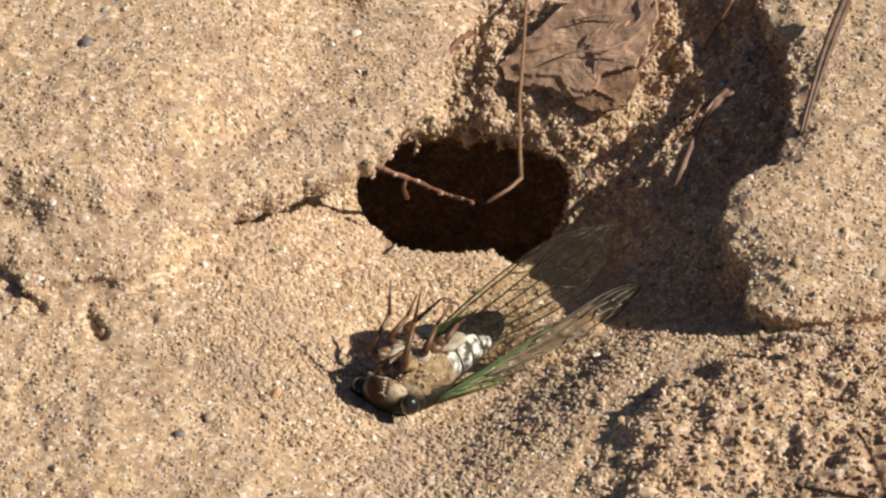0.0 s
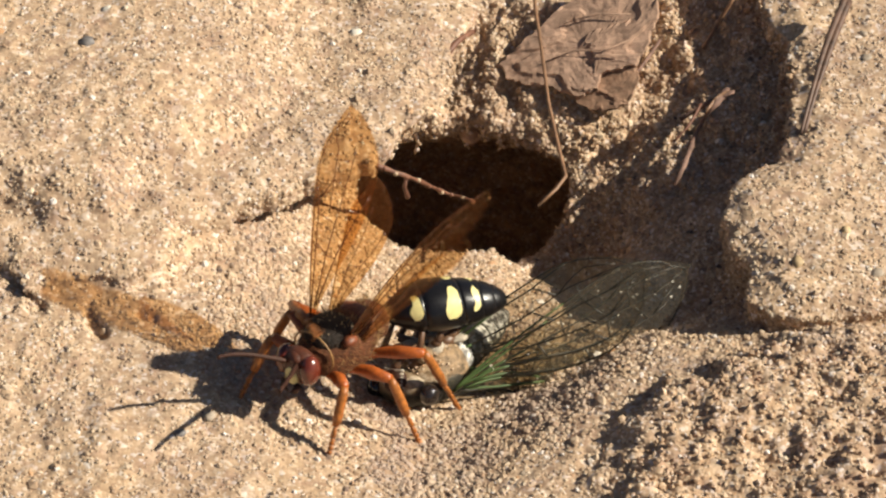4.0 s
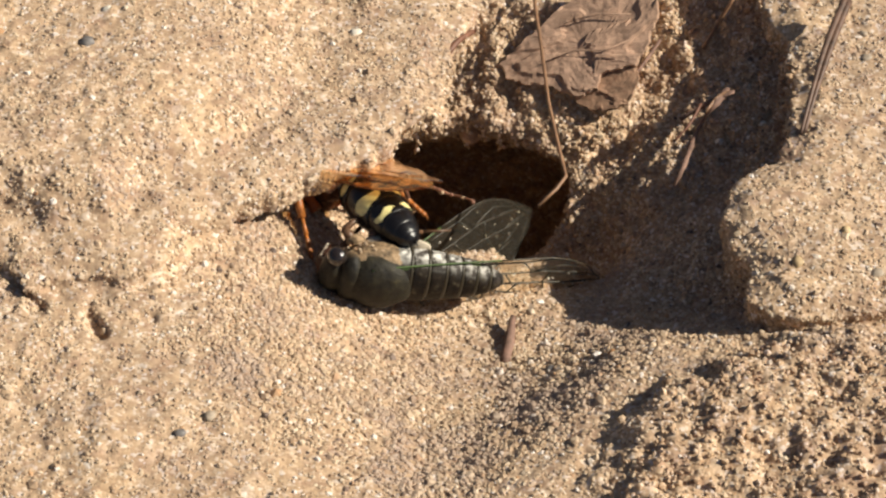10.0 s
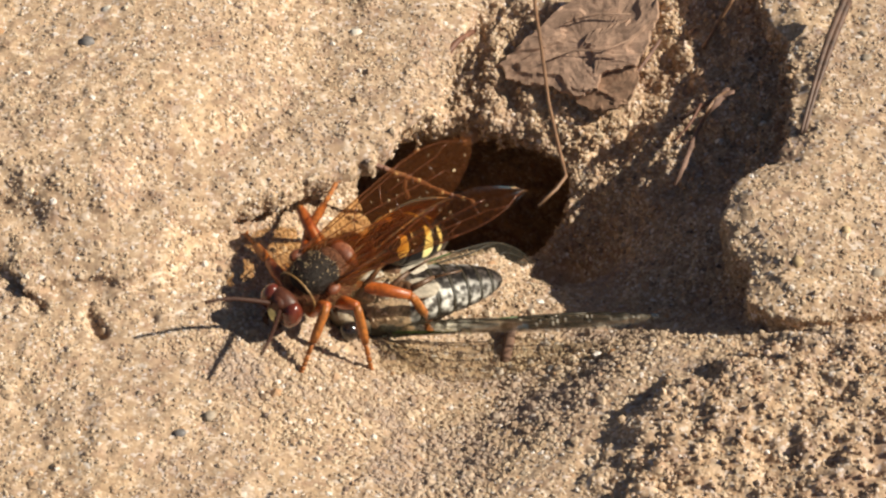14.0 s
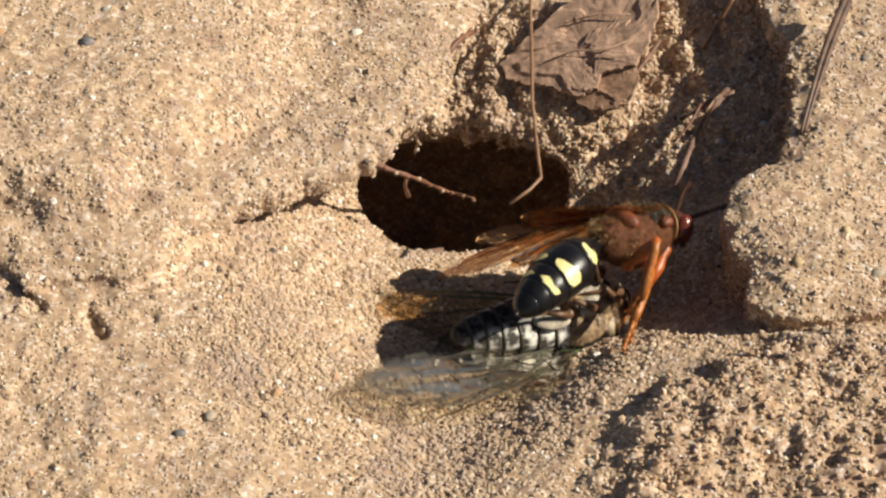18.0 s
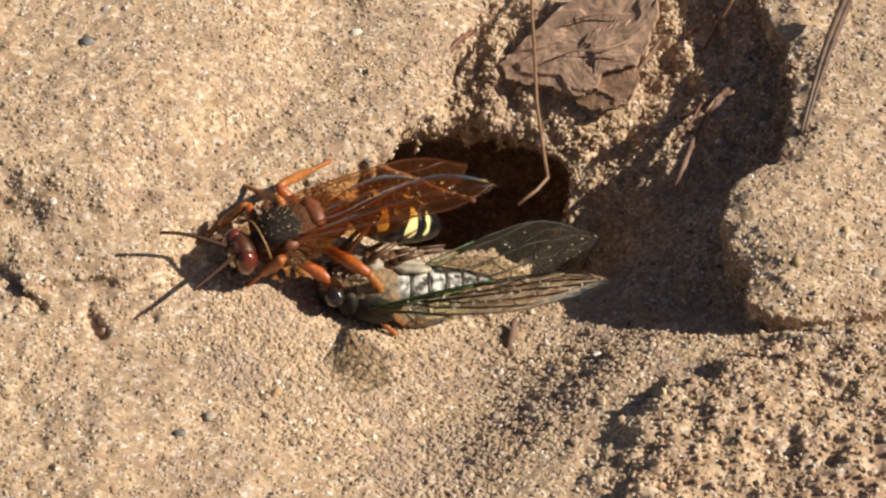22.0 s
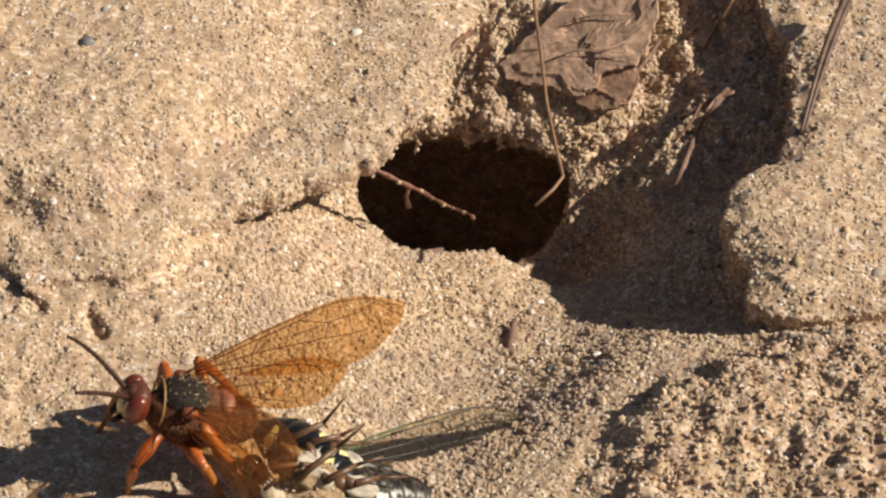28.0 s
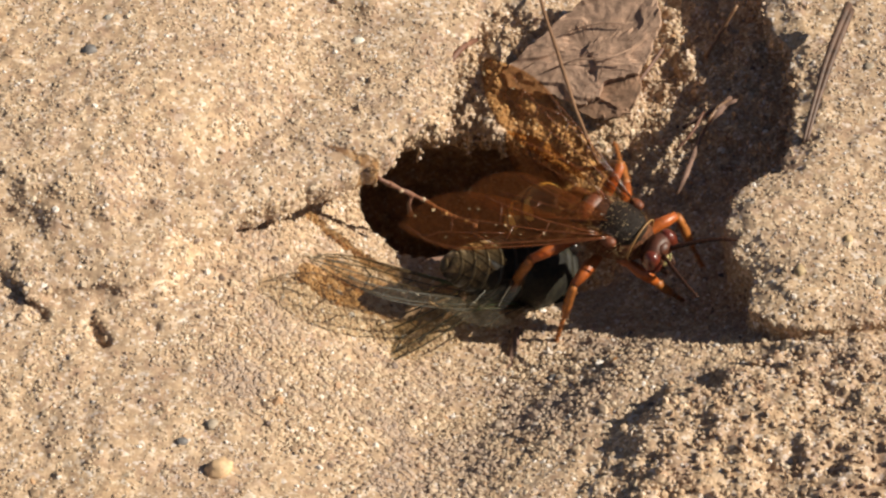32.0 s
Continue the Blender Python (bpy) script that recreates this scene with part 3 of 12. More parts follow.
CIC_FINE = [[(0.02, 0.5), (0.06, 0.85), (0.16, 0.97), (0.32, 0.97)], [(0.5, 0.01), (0.7, 0.01), (0.9, 0.03), (0.97, 0.3), (0.97, 0.7), (0.9, 0.97), (0.75, 0.99), (0.32, 0.97)], [(0.42, 0.08), (0.6, 0.08), (0.75, 0.02)], [(0.25, 0.46), (0.26, 0.5)], [(0.22, 0.3), (0.5, 0.3), (0.7, 0.25), (0.9, 0.28)], [(0.26, 0.5), (0.5, 0.48), (0.7, 0.45), (0.92, 0.5)], [(0.22, 0.42), (0.45, 0.62), (0.65, 0.66), (0.86, 0.72)], [(0.2, 0.7), (0.4, 0.8), (0.62, 0.86), (0.8, 0.9)],
            [(0.6, 0.08), (0.66, 0.26)], [(0.55, 0.3), (0.6, 0.48)], [(0.62, 0.48), (0.6, 0.65)], [(0.5, 0.63), (0.5, 0.84)], [(0.66, 0.26), (0.8, 0.12), (0.9, 0.14)], [(0.72, 0.45), (0.74, 0.26)], [(0.73, 0.46), (0.76, 0.68)],
            [(0.8, 0.26), (0.95, 0.2)], [(0.82, 0.48), (0.96, 0.42)], [(0.78, 0.7), (0.9, 0.6)], [(0.66, 0.66), (0.72, 0.9)]]


def add_wing(name, parent, mirror, size, skin_mat, vein_mat, lines, thick, fine=None, hind=None):
    """A wing with its veins, and the hind wing hooked to it."""
    at, sk = wing_skin(*size)
    wing = part(name, *flipped(sk, mirror), skin_mat, parent)
    part("vein_net", *vein_tubes(at, lines, thick, mirror), vein_mat, wing)
    rng = random.Random(len(lines) + mirror)
    specks = []
    for _ in range(42 if fine else 12):
        q = at(rng.uniform(0.15, 0.95) if fine else rng.uniform(0.3, 0.95), rng.uniform(0.1, 0.9))
        specks.append(egg((q.x, q.y * mirror, q.z + 0.1), rng.uniform(0.1, 0.26), rng.uniform(0.1, 0.22), 0.12, 5, 4, 0.4, q.x))
    part("sand_specks", *join(*specks), STONES["white"] if fine else STONES["tan"], wing, "tiny pale sand specks stuck to the wing", False)
    if fine:
        part("fine_vein_net", *vein_tubes(at, fine[0], thick * 0.85, mirror), fine[1], wing)
    if hind:
        size2, lines2, angle = hind
        at2, sk2 = wing_skin(*size2)
        turn = Matrix.Rotation(radians(-angle), 3, "Z")

        def at3(u, v):
            return turn @ at2(u, v) + Vector((-1.0, -size[1] * 0.32, -0.7))
        sk2 = ([turn @ Vector(v) + Vector((-1.0, -size[1] * 0.32, -0.7)) for v in sk2[0]], sk2[1])
        part("hind_wing", *flipped(sk2, mirror), skin_mat, wing)
        part("hind_vein_net", *vein_tubes(at3, lines2, thick * 0.6, mirror), vein_mat, wing)
    return wing


def hairs(centre, radii, many, length, rng, keep):
    """Short bent hairs standing on a rounded body."""
    made = []
    while len(made) < many:
        d = Vector((rng.gauss(0, 1), rng.gauss(0, 1), rng.gauss(0, 1))).normalized()
        if not keep(d):
            continue
        p = Vector([c + x * r for c, x, r in zip(centre, d, radii)])
        q = p + (d + Vector((-0.5, rng.uniform(-0.3, 0.3), 0))) * length * rng.uniform(0.6, 1.2)
        s = d.orthogonal().normalized() * 0.035
        t = d.cross(s)
        made.append(([p + s, p - s * 0.5 + t, p - s * 0.5 - t, q], [(0, 1, 3), (1, 2, 3), (2, 0, 3)]))
    return join(*made)


# ---- the wasp: x forwards, y to its left, z up ----
GASTER_S = [0.0, 7.0, 13.2, 16.4, 18.5, 20.0, 21.0]


def gaster_radius(s):
    k = s / 21.0
    return 0.75 + 4.0 * math.sin(min(1, k / 0.42) * math.pi / 2) ** 1.15 * math.sqrt(max(0, 1 - max(0, (k - 0.4) / 0.6) ** 2.0)) - 0.65 * k


def gaster_point(s, a, lift=0.0):
    r = max(0.08, gaster_radius(s)) + lift
    sag = -1.4 * (s / 21.0) ** 2 * 1.6
    return Vector((-s, r * 1.02 * math.sin(a), r * 0.92 * math.cos(a) + sag))


def build_wasp():
    rng = random.Random(3)
    wasp = new("wasp")
    tagged(wasp, "large black and rust wasp with yellow bands and amber wings", "wasp")
    P = {}
    body = join(egg((0.6, 0, -0.8), 7.6, 4.9, 5.1, 22, 14, 0.08), egg((-6.2, 0, -0.2), 3.2, 3.6, 3.5, 16, 10, 0.06))
    part("thorax", *body, BROWN, wasp, "dark brown hairy thorax")
    part("back_shield", *egg((2.6, 0, 1.9), 4.5, 3.95, 2.85, 22, 14, 0.05, 2.0), DUSTY, wasp, "black back shield dusted with sand")
    part("rust_plate", *egg((-3.0, 0, 2.9), 1.7, 3.3, 1.6, 16, 10, 0.05, 4.0), RUST, wasp, "rust-red plate behind the back shield")
    part("rear_plate", *egg((-6.0, 0, 0.8), 3.1, 3.5, 2.6, 16, 10, 0.06, 5.0), BROWN, wasp)
    ring = [Vector((6.4 + 0.5 * math.cos(a), 3.9 * math.sin(a), 0.2 + 3.5 * math.cos(a))) for a in (math.pi * (i / 12 - 0.5) * 1.3 for i in range(13))]
    part("collar", *tube(ring, 0.17, 7), CREAM, wasp, "pale tawny collar")
    for side in (1, -1):
        part("wing_socket", *egg((3.0, side * 4.2, 2.6), 1.4, 1.0, 0.9, 12, 8), RUST, wasp)
    part("thorax_hair", *hairs((0.4, 0, -0.2), (7.4, 5.0, 4.6), 1100, 1.05, rng, lambda d: abs(d.y) > 0.3 or d.x < -0.35 or d.x > 0.4), HAIR, wasp, "short tawny hair", False)
    part("rear_hair", *hairs((-6.0, 0, 0.8), (3.1, 3.5, 2.6), 420, 0.8, rng, lambda d: d.z > -0.3), HAIR, wasp, "golden hair on the rear of the thorax", False)
    part("back_hair", *hairs((2.6, 0, 1.9), (4.5, 3.95, 2.9), 420, 0.8, rng, lambda d: d.z > 0.1), FEELER, wasp, "fine dark hair on the back", False)
    dust = [egg(Vector((2.6, 0, 1.9)) + Vector((4.5 * d.x, 3.95 * d.y, 2.9 * d.z)), r, r * 0.8, r * 0.8, 5, 4, 0.3, r * 9) for d, r in
            ((Vector((rng.gauss(0, 1), rng.gauss(0, 1), abs(rng.gauss(0, 1)) + 0.3)).normalized(), rng.uniform(0.06, 0.15)) for _ in range(90))]
    part("sand_specks", *join(*dust), STONES["tan"], wasp, "sand grains stuck to the back", False)
    # head
    head = part("head", *egg((0, 0, 0), 2.7, 4.6, 3.9, 22, 14, 0.03), FACE, wasp, "rust-red head with a yellow face")
    head.location, head.scale = (9.6 * MM, 0, -0.6 * MM), (0.78, 0.78, 0.78)
    P["head"] = head
    for side in (1, -1):
        part("eye", *egg((0.5, side * 3.1, 0.3), 2.35, 1.95, 3.3, 18, 12), EYE_RED, head, "glossy dark red compound eye")
        part("mandible", *tube([(2.0, side * 1.7, -3.0), (2.9, side * 1.4, -4.3), (2.8, side * 0.3, -5.0)], [0.75, 0.6, 0.15], 8), FEELER, head)
        pts = [Vector((2.0 + 10.8 * k - 1.2 * k * k, side * (1.0 + 5.2 * k + 0.6 * math.sin(k * 3)), 1.2 + 2.8 * math.sin(k * 1.7))) for k in (i / 26 for i in range(27))]
        feeler = part("antenna", *tube(pts, [0.42 + 0.05 * math.cos(i * math.pi) - 0.006 * i for i in range(27)], 8), FEELER, wasp, "dark curved antenna with a rust base")
        feeler.location = head.location
        P["antenna_l" if side > 0 else "antenna_r"] = feeler
    part("face", *egg((1.9, 0, -1.2), 1.2, 1.75, 2.3, 14, 10, 0.05), YELLOW, head, "pale yellow face")
    part("forehead", *egg((1.2, 0, 2.0), 1.5, 1.9, 1.5, 14, 10, 0.05), FACE, head)
    # gaster
    gaster = part("waist", *tube([(0.6, 0, 0), (-0.4, 0, 0), (-1.2, 0, 0.05)], [1.0, 0.95, 1.3], 12), SHELL, wasp)
    gaster.location = (-8.6 * MM, 0, -0.2 * MM)
    P["gaster"] = gaster
    n = 28
    for i in range(6):
        s0, s1 = GASTER_S[i], GASTER_S[i + 1]
        rings = []
        for k in range(8):
            f = k / 7
            s = s0 + (s1 - s0 + (0.35 if i < 5 else 0)) * f
            rings.append([gaster_point(min(s, 20.97), 2 * math.pi * j / n, 0.1 * math.sin(f * math.pi * 0.75) - (0.12 if k == 7 and i < 5 else 0)) for j in range(n)])
        part("tergite", *loft(rings), SHELL, gaster)

    def mark(s_lo, s_hi, a0, a1, hook):
        na, m = 16, 7
        for side in (1, -1):
            vs = []
            for i in range(na + 1):
                f = i / na
                a = radians(a0 + (a1 - a0) * f)
                wob = 0.25 * math.sin(f * 9 + s_lo)
                lo = s_lo(f) + wob * 0.4 if callable(s_lo) else s_lo + wob + hook * max(0, 0.45 - f) * 4
                hi = s_hi - 0.9 * (2 * f - 1) ** 4 - wob * 0.3
                hi = max(hi, lo + 0.2)
                for j in range(m + 1):
                    vs.append(gaster_point(lo + (hi - lo) * j / m, side * a, 0.125))
            fs = [(i * (m + 1) + j, (i + 1) * (m + 1) + j, (i + 1) * (m + 1) + j + 1, i * (m + 1) + j + 1) for i in range(na) for j in range(m)]
            part("yellow_mark", vs, [f if side < 0 else tuple(reversed(f)) for f in fs], YELLOW, gaster, "pale yellow mark on the abdomen")
    mark(4.9, 6.6, 20, 84, 0.3)
    mark(10.4, 12.8, 12, 88, 0.75)
    mark(15.0, 16.1, 10, 80, 0.2)
    part("sting_tip", *tube([(-20.6, 0, -2.1), (-22.0, 0, -2.5)], [0.35, 0.06], 8), SHELL, gaster)
    # wings
    for side, key in ((-1, "wing_l"), (1, "wing_r")):
        w = add_wing("wing", wasp, side, (34.0, 9.0, 1.1), AMBER, VEIN, WASP_FORE, 0.11, None, ((24.0, 7.0, 0.6), WASP_HIND, 7))
        tagged(w, "translucent amber wing with brown veins")
        P[key] = w
    # legs
    for key, femur, shin in LEGS:
        leg = part("leg", *join(tube([(-0.9, 0, 0.3), (0, 0, 0), (0.9, 0, 0.1), (femur * 0.5, 0, 0.25), (femur, 0, 0)], [1.1, 1.0, 0.8, 1.15, 0.75], 10)), ORANGE, wasp, "glossy orange leg")
        spines = []
        for i in range(10):
            x = shin * (0.06 + 0.05 * i)
            a = i * 2.4
            spines.append(tube([(x, 0.4 * math.cos(a), 0.4 * math.sin(a)), (x + 0.9, 1.15 * math.cos(a), 1.15 * math.sin(a))], [0.1, 0.02], 4))
        tarsi = []
        edges = [0.55, 0.72, 0.82, 0.89, 0.95, 1.0]
        for e0, e1 in zip(edges, edges[1:]):
            tarsi.append(tube([(shin * e0, 0, 0), (shin * (e0 + e1) / 2, 0, 0.02), (shin * e1, 0, 0)], [0.32, 0.38, 0.46], 8))
        for s in (1, -1):
            tarsi.append(tube([(shin, s * 0.15, 0), (shin + 0.6, s * 0.5, 0.1), (shin + 0.8, s * 0.6, -0.3)], [0.14, 0.1, 0.03], 5))
        low = part("shin", *join(tube([(0, 0, 0), (shin * 0.1, 0, 0.1), (shin * 0.4, 0, 0.1), (shin * 0.55, 0, 0)], [0.6, 0.75, 0.78, 0.62], 9), *spines, *tarsi), SHIN, leg)
        low.location = (femur * MM, 0, 0)
        P[key], P["shin_" + key] = leg, low
    return wasp, P


LEGS = [("fl", 6.5, 11.5), ("fr", 6.5, 11.5), ("ml", 8.0, 13.5), ("mr", 8.0, 13.5), ("hl", 9.5, 18.0), ("hr", 9.5, 18.0)]


# ---- the cicada: x towards its head, z its back ----
def build_cicada():
    cic = new("cicada")
    tagged(cic, "paralysed cicada with a pale belly and clear green-veined wings", "cicada")
    P = {}
    part("thorax", *egg((3.0, 0, -0.2), 7.0, 6.0, 4.7, 24, 14, 0.06), BEIGE, cic, "beige underside of the thorax")
    part("back_shield", *egg((3.2, 0, 1.2), 6.6, 5.9, 4.3, 24, 14, 0.05, 3.0), OLIVE, cic, "olive-black back shield")
    part("neck_shield", *egg((8.0, 0, 1.0), 2.4, 5.7, 3.6, 22, 12, 0.08, 6.0), OLIVE, cic)
    head = part("head", *egg((10.6, 0, 0.4), 2.5, 4.6, 2.9, 22, 12, 0.08, 1.0), OLIVE, cic, "blunt olive-black head")
    for side in (1, -1):
        part("eye", *egg((10.8, side * 5.2, 0.6), 1.7, 1.55, 1.75, 16, 12), EYE_DARK, head, "round glossy dark eye")
        part("drum_cover", *egg((-2.0, side * 2.7, -3.9), 3.4, 2.5, 0.9, 16, 10, 0.05), WHITE, cic, "pale plate under the belly")
    for i in range(9):
        part("face_ridge", *tube([Vector((13.3 - 0.25 * abs(i - 4) - 0.45 * k * k, 1.9 * k, 0.6 - i * 0.52)) for k in (j / 4 - 1 for j in range(9))], 0.22, 6), WHITE, head)
    part("face_core", *egg((12.0, 0, -1.4), 1.6, 2.2, 2.5, 14, 10), FEELER, head)
    part("beak", *tube([(11.6, 0, -3.6), (8.5, 0, -4.7), (4.0, 0, -5.1)], [0.7, 0.5, 0.2], 8), LEGBROWN, head)
    edges = [1.5, -2.0, -5.0, -8.0, -10.8, -13.4, -15.8, -18.2]

    def ring_at(x, lift):
        k = (1.5 - x) / 19.7
        r = 5.6 * math.sqrt(max(0.004, 1 - k ** 2.3)) * (1 - 0.12 * k)
        return [(x, (r + lift) * 1.0 * math.sin(a), (r + lift) * 0.74 * math.cos(a) - 0.2 - 0.6 * k) for a in (2 * math.pi * j / 26 for j in range(26))]
    for x0, x1 in zip(edges, edges[1:]):
        rows = [ring_at(x0 + (x1 - x0) * f, 0.12 * math.sin(f * 2.2)) for f in (i / 6 for i in range(7))]
        ring = part("abdomen_ring", *loft(rows), RINGS, cic)
        part("ring_edge", *loft([ring_at(x1 + 0.5, 0.14), ring_at(x1 + 0.25, 0.2), ring_at(x1 - 0.05, 0.12)]), SMOKE, ring)
    for side, key in ((-1, "wing_l"), (1, "wing_r")):
        w = add_wing("wing", cic, side, (45.0, 15.0, 2.2), CLEAR, GREEN, CIC_MAIN, 0.24, (CIC_FINE, SMOKE), None)
        tagged(w, "clear wing with green and smoky veins")
        at, sk = wing_skin(23.0, 11.5, 0.8)
        h = part("hind_wing", *flipped(sk, side), CLEAR, cic)
        part("vein_net", *vein_tubes(at, WASP_HIND, 0.16, side), SMOKE, h)
        P[key], P["h" + key] = w, h
    rng = random.Random(21)
    for side in (1, -1):
        for i, x in enumerate((7.2, 4.2, 1.0)):
            part("leg_base", *egg((x, side * 2.5, -4.2), 1.7, 1.5, 1.3, 12, 8, 0.2, x), (BEIGE, WHITE, LEGBROWN)[i], cic, "rounded tan plate at the root of a leg")
        part("breast_plate", *egg((5.4, side * 1.3, -4.5), 2.6, 1.0, 0.8, 12, 8, 0.25, 3.0 + side), WHITE, cic)
    grit = []
    for _ in range(190):
        d = Vector((rng.gauss(0, 1), rng.gauss(0, 1), -abs(rng.gauss(0, 1)) - 0.1)).normalized()
        r = rng.uniform(0.12, 0.34)
        grit.append(egg((3.6 + 7.2 * d.x, 5.8 * d.y, -0.3 + 4.7 * d.z), r, r * 0.8, r * 0.8, 6, 4, 0.4, r * 30))
    part("sand_specks", *join(*grit), GRAINS, cic, "sand grains stuck to the underside", False)
    for side in (1, -1):
        for i, x in enumerate((7.0, 4.0, 1.0)):
            reach = (1.0, 0.9, 1.1)[i]
            down = (-10.6, -8.2, -6.6)[i]
            pts = [(x, side * 1.6, -4.2), (x + 2.4 - 1.6 * i, side * (3.6 + i * 0.3), -5.6), (x - 1.8 - 1.5 * i, side * (2.6 + 0.5 * i), down), (x - 3.6 - 3 * i, side * (3.2 + 0.3 * i), down - (5.2 if i == 0 else 2.6 if i == 1 else 0.6) * reach)]
            part("leg", *join(tube(pts[:2], [0.95, 0.7], 8), tube(pts[1:3], [0.6, 0.34], 8), tube(pts[2:], [0.32, 0.14], 7)), LEGBROWN, cic, "thin brown leg drawn up")
    return cic, P


WASP, WP = build_wasp()
CICADA, CP = build_cicada()


# ---- small things of the place ----
BARK = plain_material("pine_bark", (0.37, 0.235, 0.165), 0.85, 330, 0.5, 0.0006, light=1.5, detail=8.0)
BARK_INNER = plain_material("bark_inner", (0.28, 0.165, 0.105), 0.85, 500, 0.55, 0.0004, light=1.4)
NEEDLE = plain_material("dry_needle", (0.26, 0.14, 0.075), 0.5, 700, 0.6, 0.00005)
STRAW = plain_material("dark_stem", (0.1, 0.055, 0.037), 0.55, 600, 0.5, 0.00008, light=1.5)
ROOTLET = plain_material("red_rootlet", (0.2, 0.085, 0.05), 0.6, 900, 0.5, 0.0001)
WOOD = plain_material("grey_wood", (0.2, 0.115, 0.085), 0.75, 700, 0.5, 0.0002, light=1.4)


def slab(outline, thick, rough, seed, rings=7, sub=5):
    """A broken flake: rough top, chipped rim, flat underside (x, y in its plane, z up)."""
    rng = random.Random(seed)
    pts = []
    for (ax, ay), (bx, by) in zip(outline, outline[1:] + outline[:1]):
        for i in range(sub):
            f = i / sub
            pts.append(Vector((ax + (bx - ax) * f + rng.uniform(-0.25, 0.25), ay + (by - ay) * f + rng.uniform(-0.25, 0.25))))
    c = sum(pts, Vector((0, 0))) / len(pts)
    loops = [(0.97, -thick)] + [(1.0, -thick * 0.5), (0.985, 0.0)] + [(1 - (i + 1) / (rings + 1), 0.0) for i in range(rings)]
    rows = []
    for k, h in loops:
        row = []
        for p in pts:
            q = c + (p - c) * k
            z = h
            if h == 0.0:
                z += rough * (0.5 * noise.noise(Vector((q.x * 0.22, q.y * 0.5, seed))) + 0.25 * noise.noise(Vector((q.x * 0.9, q.y * 2.2, seed))) + 0.9 * math.floor(2.0 * noise.noise(Vector((q.x * 0.1 + 3, q.y * 0.22, seed)))))
            row.append((q.x, q.y, z))
        rows.append(row)
    return loft(rows)


def stone(r, seed, flat=0.7):
    return egg((0, 0, 0), r, r * 0.8, r * flat, 14, 9, 0.35, seed)


def pebble(kind, at, r, label, turn=0.0, flat=0.7):
    ob = part("pebble", *stone(r * 0.82, r * 7.3 + at[0], flat), STONES[kind])
    ob.matrix_world = pose(at[0] * MM, at[1] * MM, at[2] * MM, 8, -6, turn)
    return tagged(ob, label, "pebble", "pebbles on the sand")


def build_bark():
    bark = tagged(new("bark_chip"), "weathered brown pine bark chip lodged in the pit slope", "bark")
    bark.matrix_world = pose(*[c * MM for c in (25.4, 57.1, -5.6)], 34, -12, 0)
    shape = [(-15.6, -1.6), (-11.6, 1.4), (-6.0, 5.0), (1.0, 10.0), (9.4, 10.6), (13.4, 9.0), (14.0, 3.2), (11.0, -2.6), (8.6, -5.6), (2.4, -6.2), (1.2, -8.8), (-2.4, -9.8), (-7.6, -6.8), (-11.6, -6.0), (-14.6, -4.4)]
    body = part("outer_layer", *slab(shape, 2.4, 0.55, 3, 13, 7), BARK, bark, "", False)
    body.location.z = 2.6 * MM
    lower = [(-4.0, -6.0), (8.4, -4.0), (9.0, -8.0), (6.0, -12.2), (1.6, -13.0), (-2.6, -10.8)]
    low = part("inner_layer", *slab(lower, 1.6, 0.5, 8, 9, 6), BARK_INNER, bark, "thin reddish flake under the bark", False)
    low.location.z = 1.2 * MM
    for i, line in enumerate(([(-8, -3), (-2, -1.6), (4, -2.4), (8, -1.2)], [(-3, 3.6), (3, 4.4), (9, 3.4)], [(1.5, -6), (2.8, -3.2), (6.5, -3.8)])):
        crack = part("ridge", *tube([(x, y, 2.75 + 0.25 * math.sin(x * 2 + i)) for x, y in line], [0.1] + [0.2] * (len(line) - 2) + [0.1], 6), BARK, bark)
        crack.location.z = 0.3 * MM


build_bark()


def strand(name, points, radii, material, label, category, origin=None, n=7):
    """A thin bent stalk; its origin is where it is rooted."""
    o = Vector(origin or points[0])
    ob = part(name, *tube([Vector(p) - o for p in points], radii, n), material)
    ob.location = o * MM
    return tagged(ob, label, category)


def bent(points, k=5):
    """A smooth line through points."""
    pts = [Vector(p) for p in points]
    ext = [pts[0] * 2 - pts[1]] + pts + [pts[-1] * 2 - pts[-2]]
    out = []
    for i in range(len(pts) - 1):
        a, b, c, d = ext[i:i + 4]
        for j in range(k):
            t = j / k
            out.append(0.5 * ((2 * b) + (c - a) * t + (2 * a - 5 * b + 4 * c - d) * t * t + (3 * b - a - 3 * c + d) * t ** 3))
    return out + [pts[-1]]


HANGER = strand("pine_needle", bent([(16.1, 71.3, 1.0), (16.4, 61.3, 0.0), (17.2, 51.7, -1.0), (18.2, 39.0, -3.0)], 4) + bent([(18.2, 39.0, -3.0), (19.8, 29.0, -5.0), (20.8, 23.4, -6.0)], 4)[1:] + [Vector((19.1, 20.8, -6.5)), Vector((16.0, 17.3, -7.0))],
                0.33, NEEDLE, "long dry reddish-brown pine needle bent at its tip", "pine needle")
ROOT = new("rootlet")
ROOT.location = Vector((-13.7, 24.0, -2.8)) * MM
tagged(ROOT, "thin knobbly red rootlet across the burrow mouth", "root")
_o = Vector((-13.7, 24.0, -2.8))
_line = bent([Vector(p) - _o for p in ((-13.7, 24.0, -2.8), (-9.0, 24.4, -5.6), (-4.3, 26.9, -10.3), (0.6, 37.5, -23.4), (5.4, 35.1, -23.0))], 5)
part("main_root", *tube(_line, [0.5 - 0.012 * i + 0.1 * math.sin(i * 1.9) for i in range(len(_line))], 7), ROOTLET, ROOT)
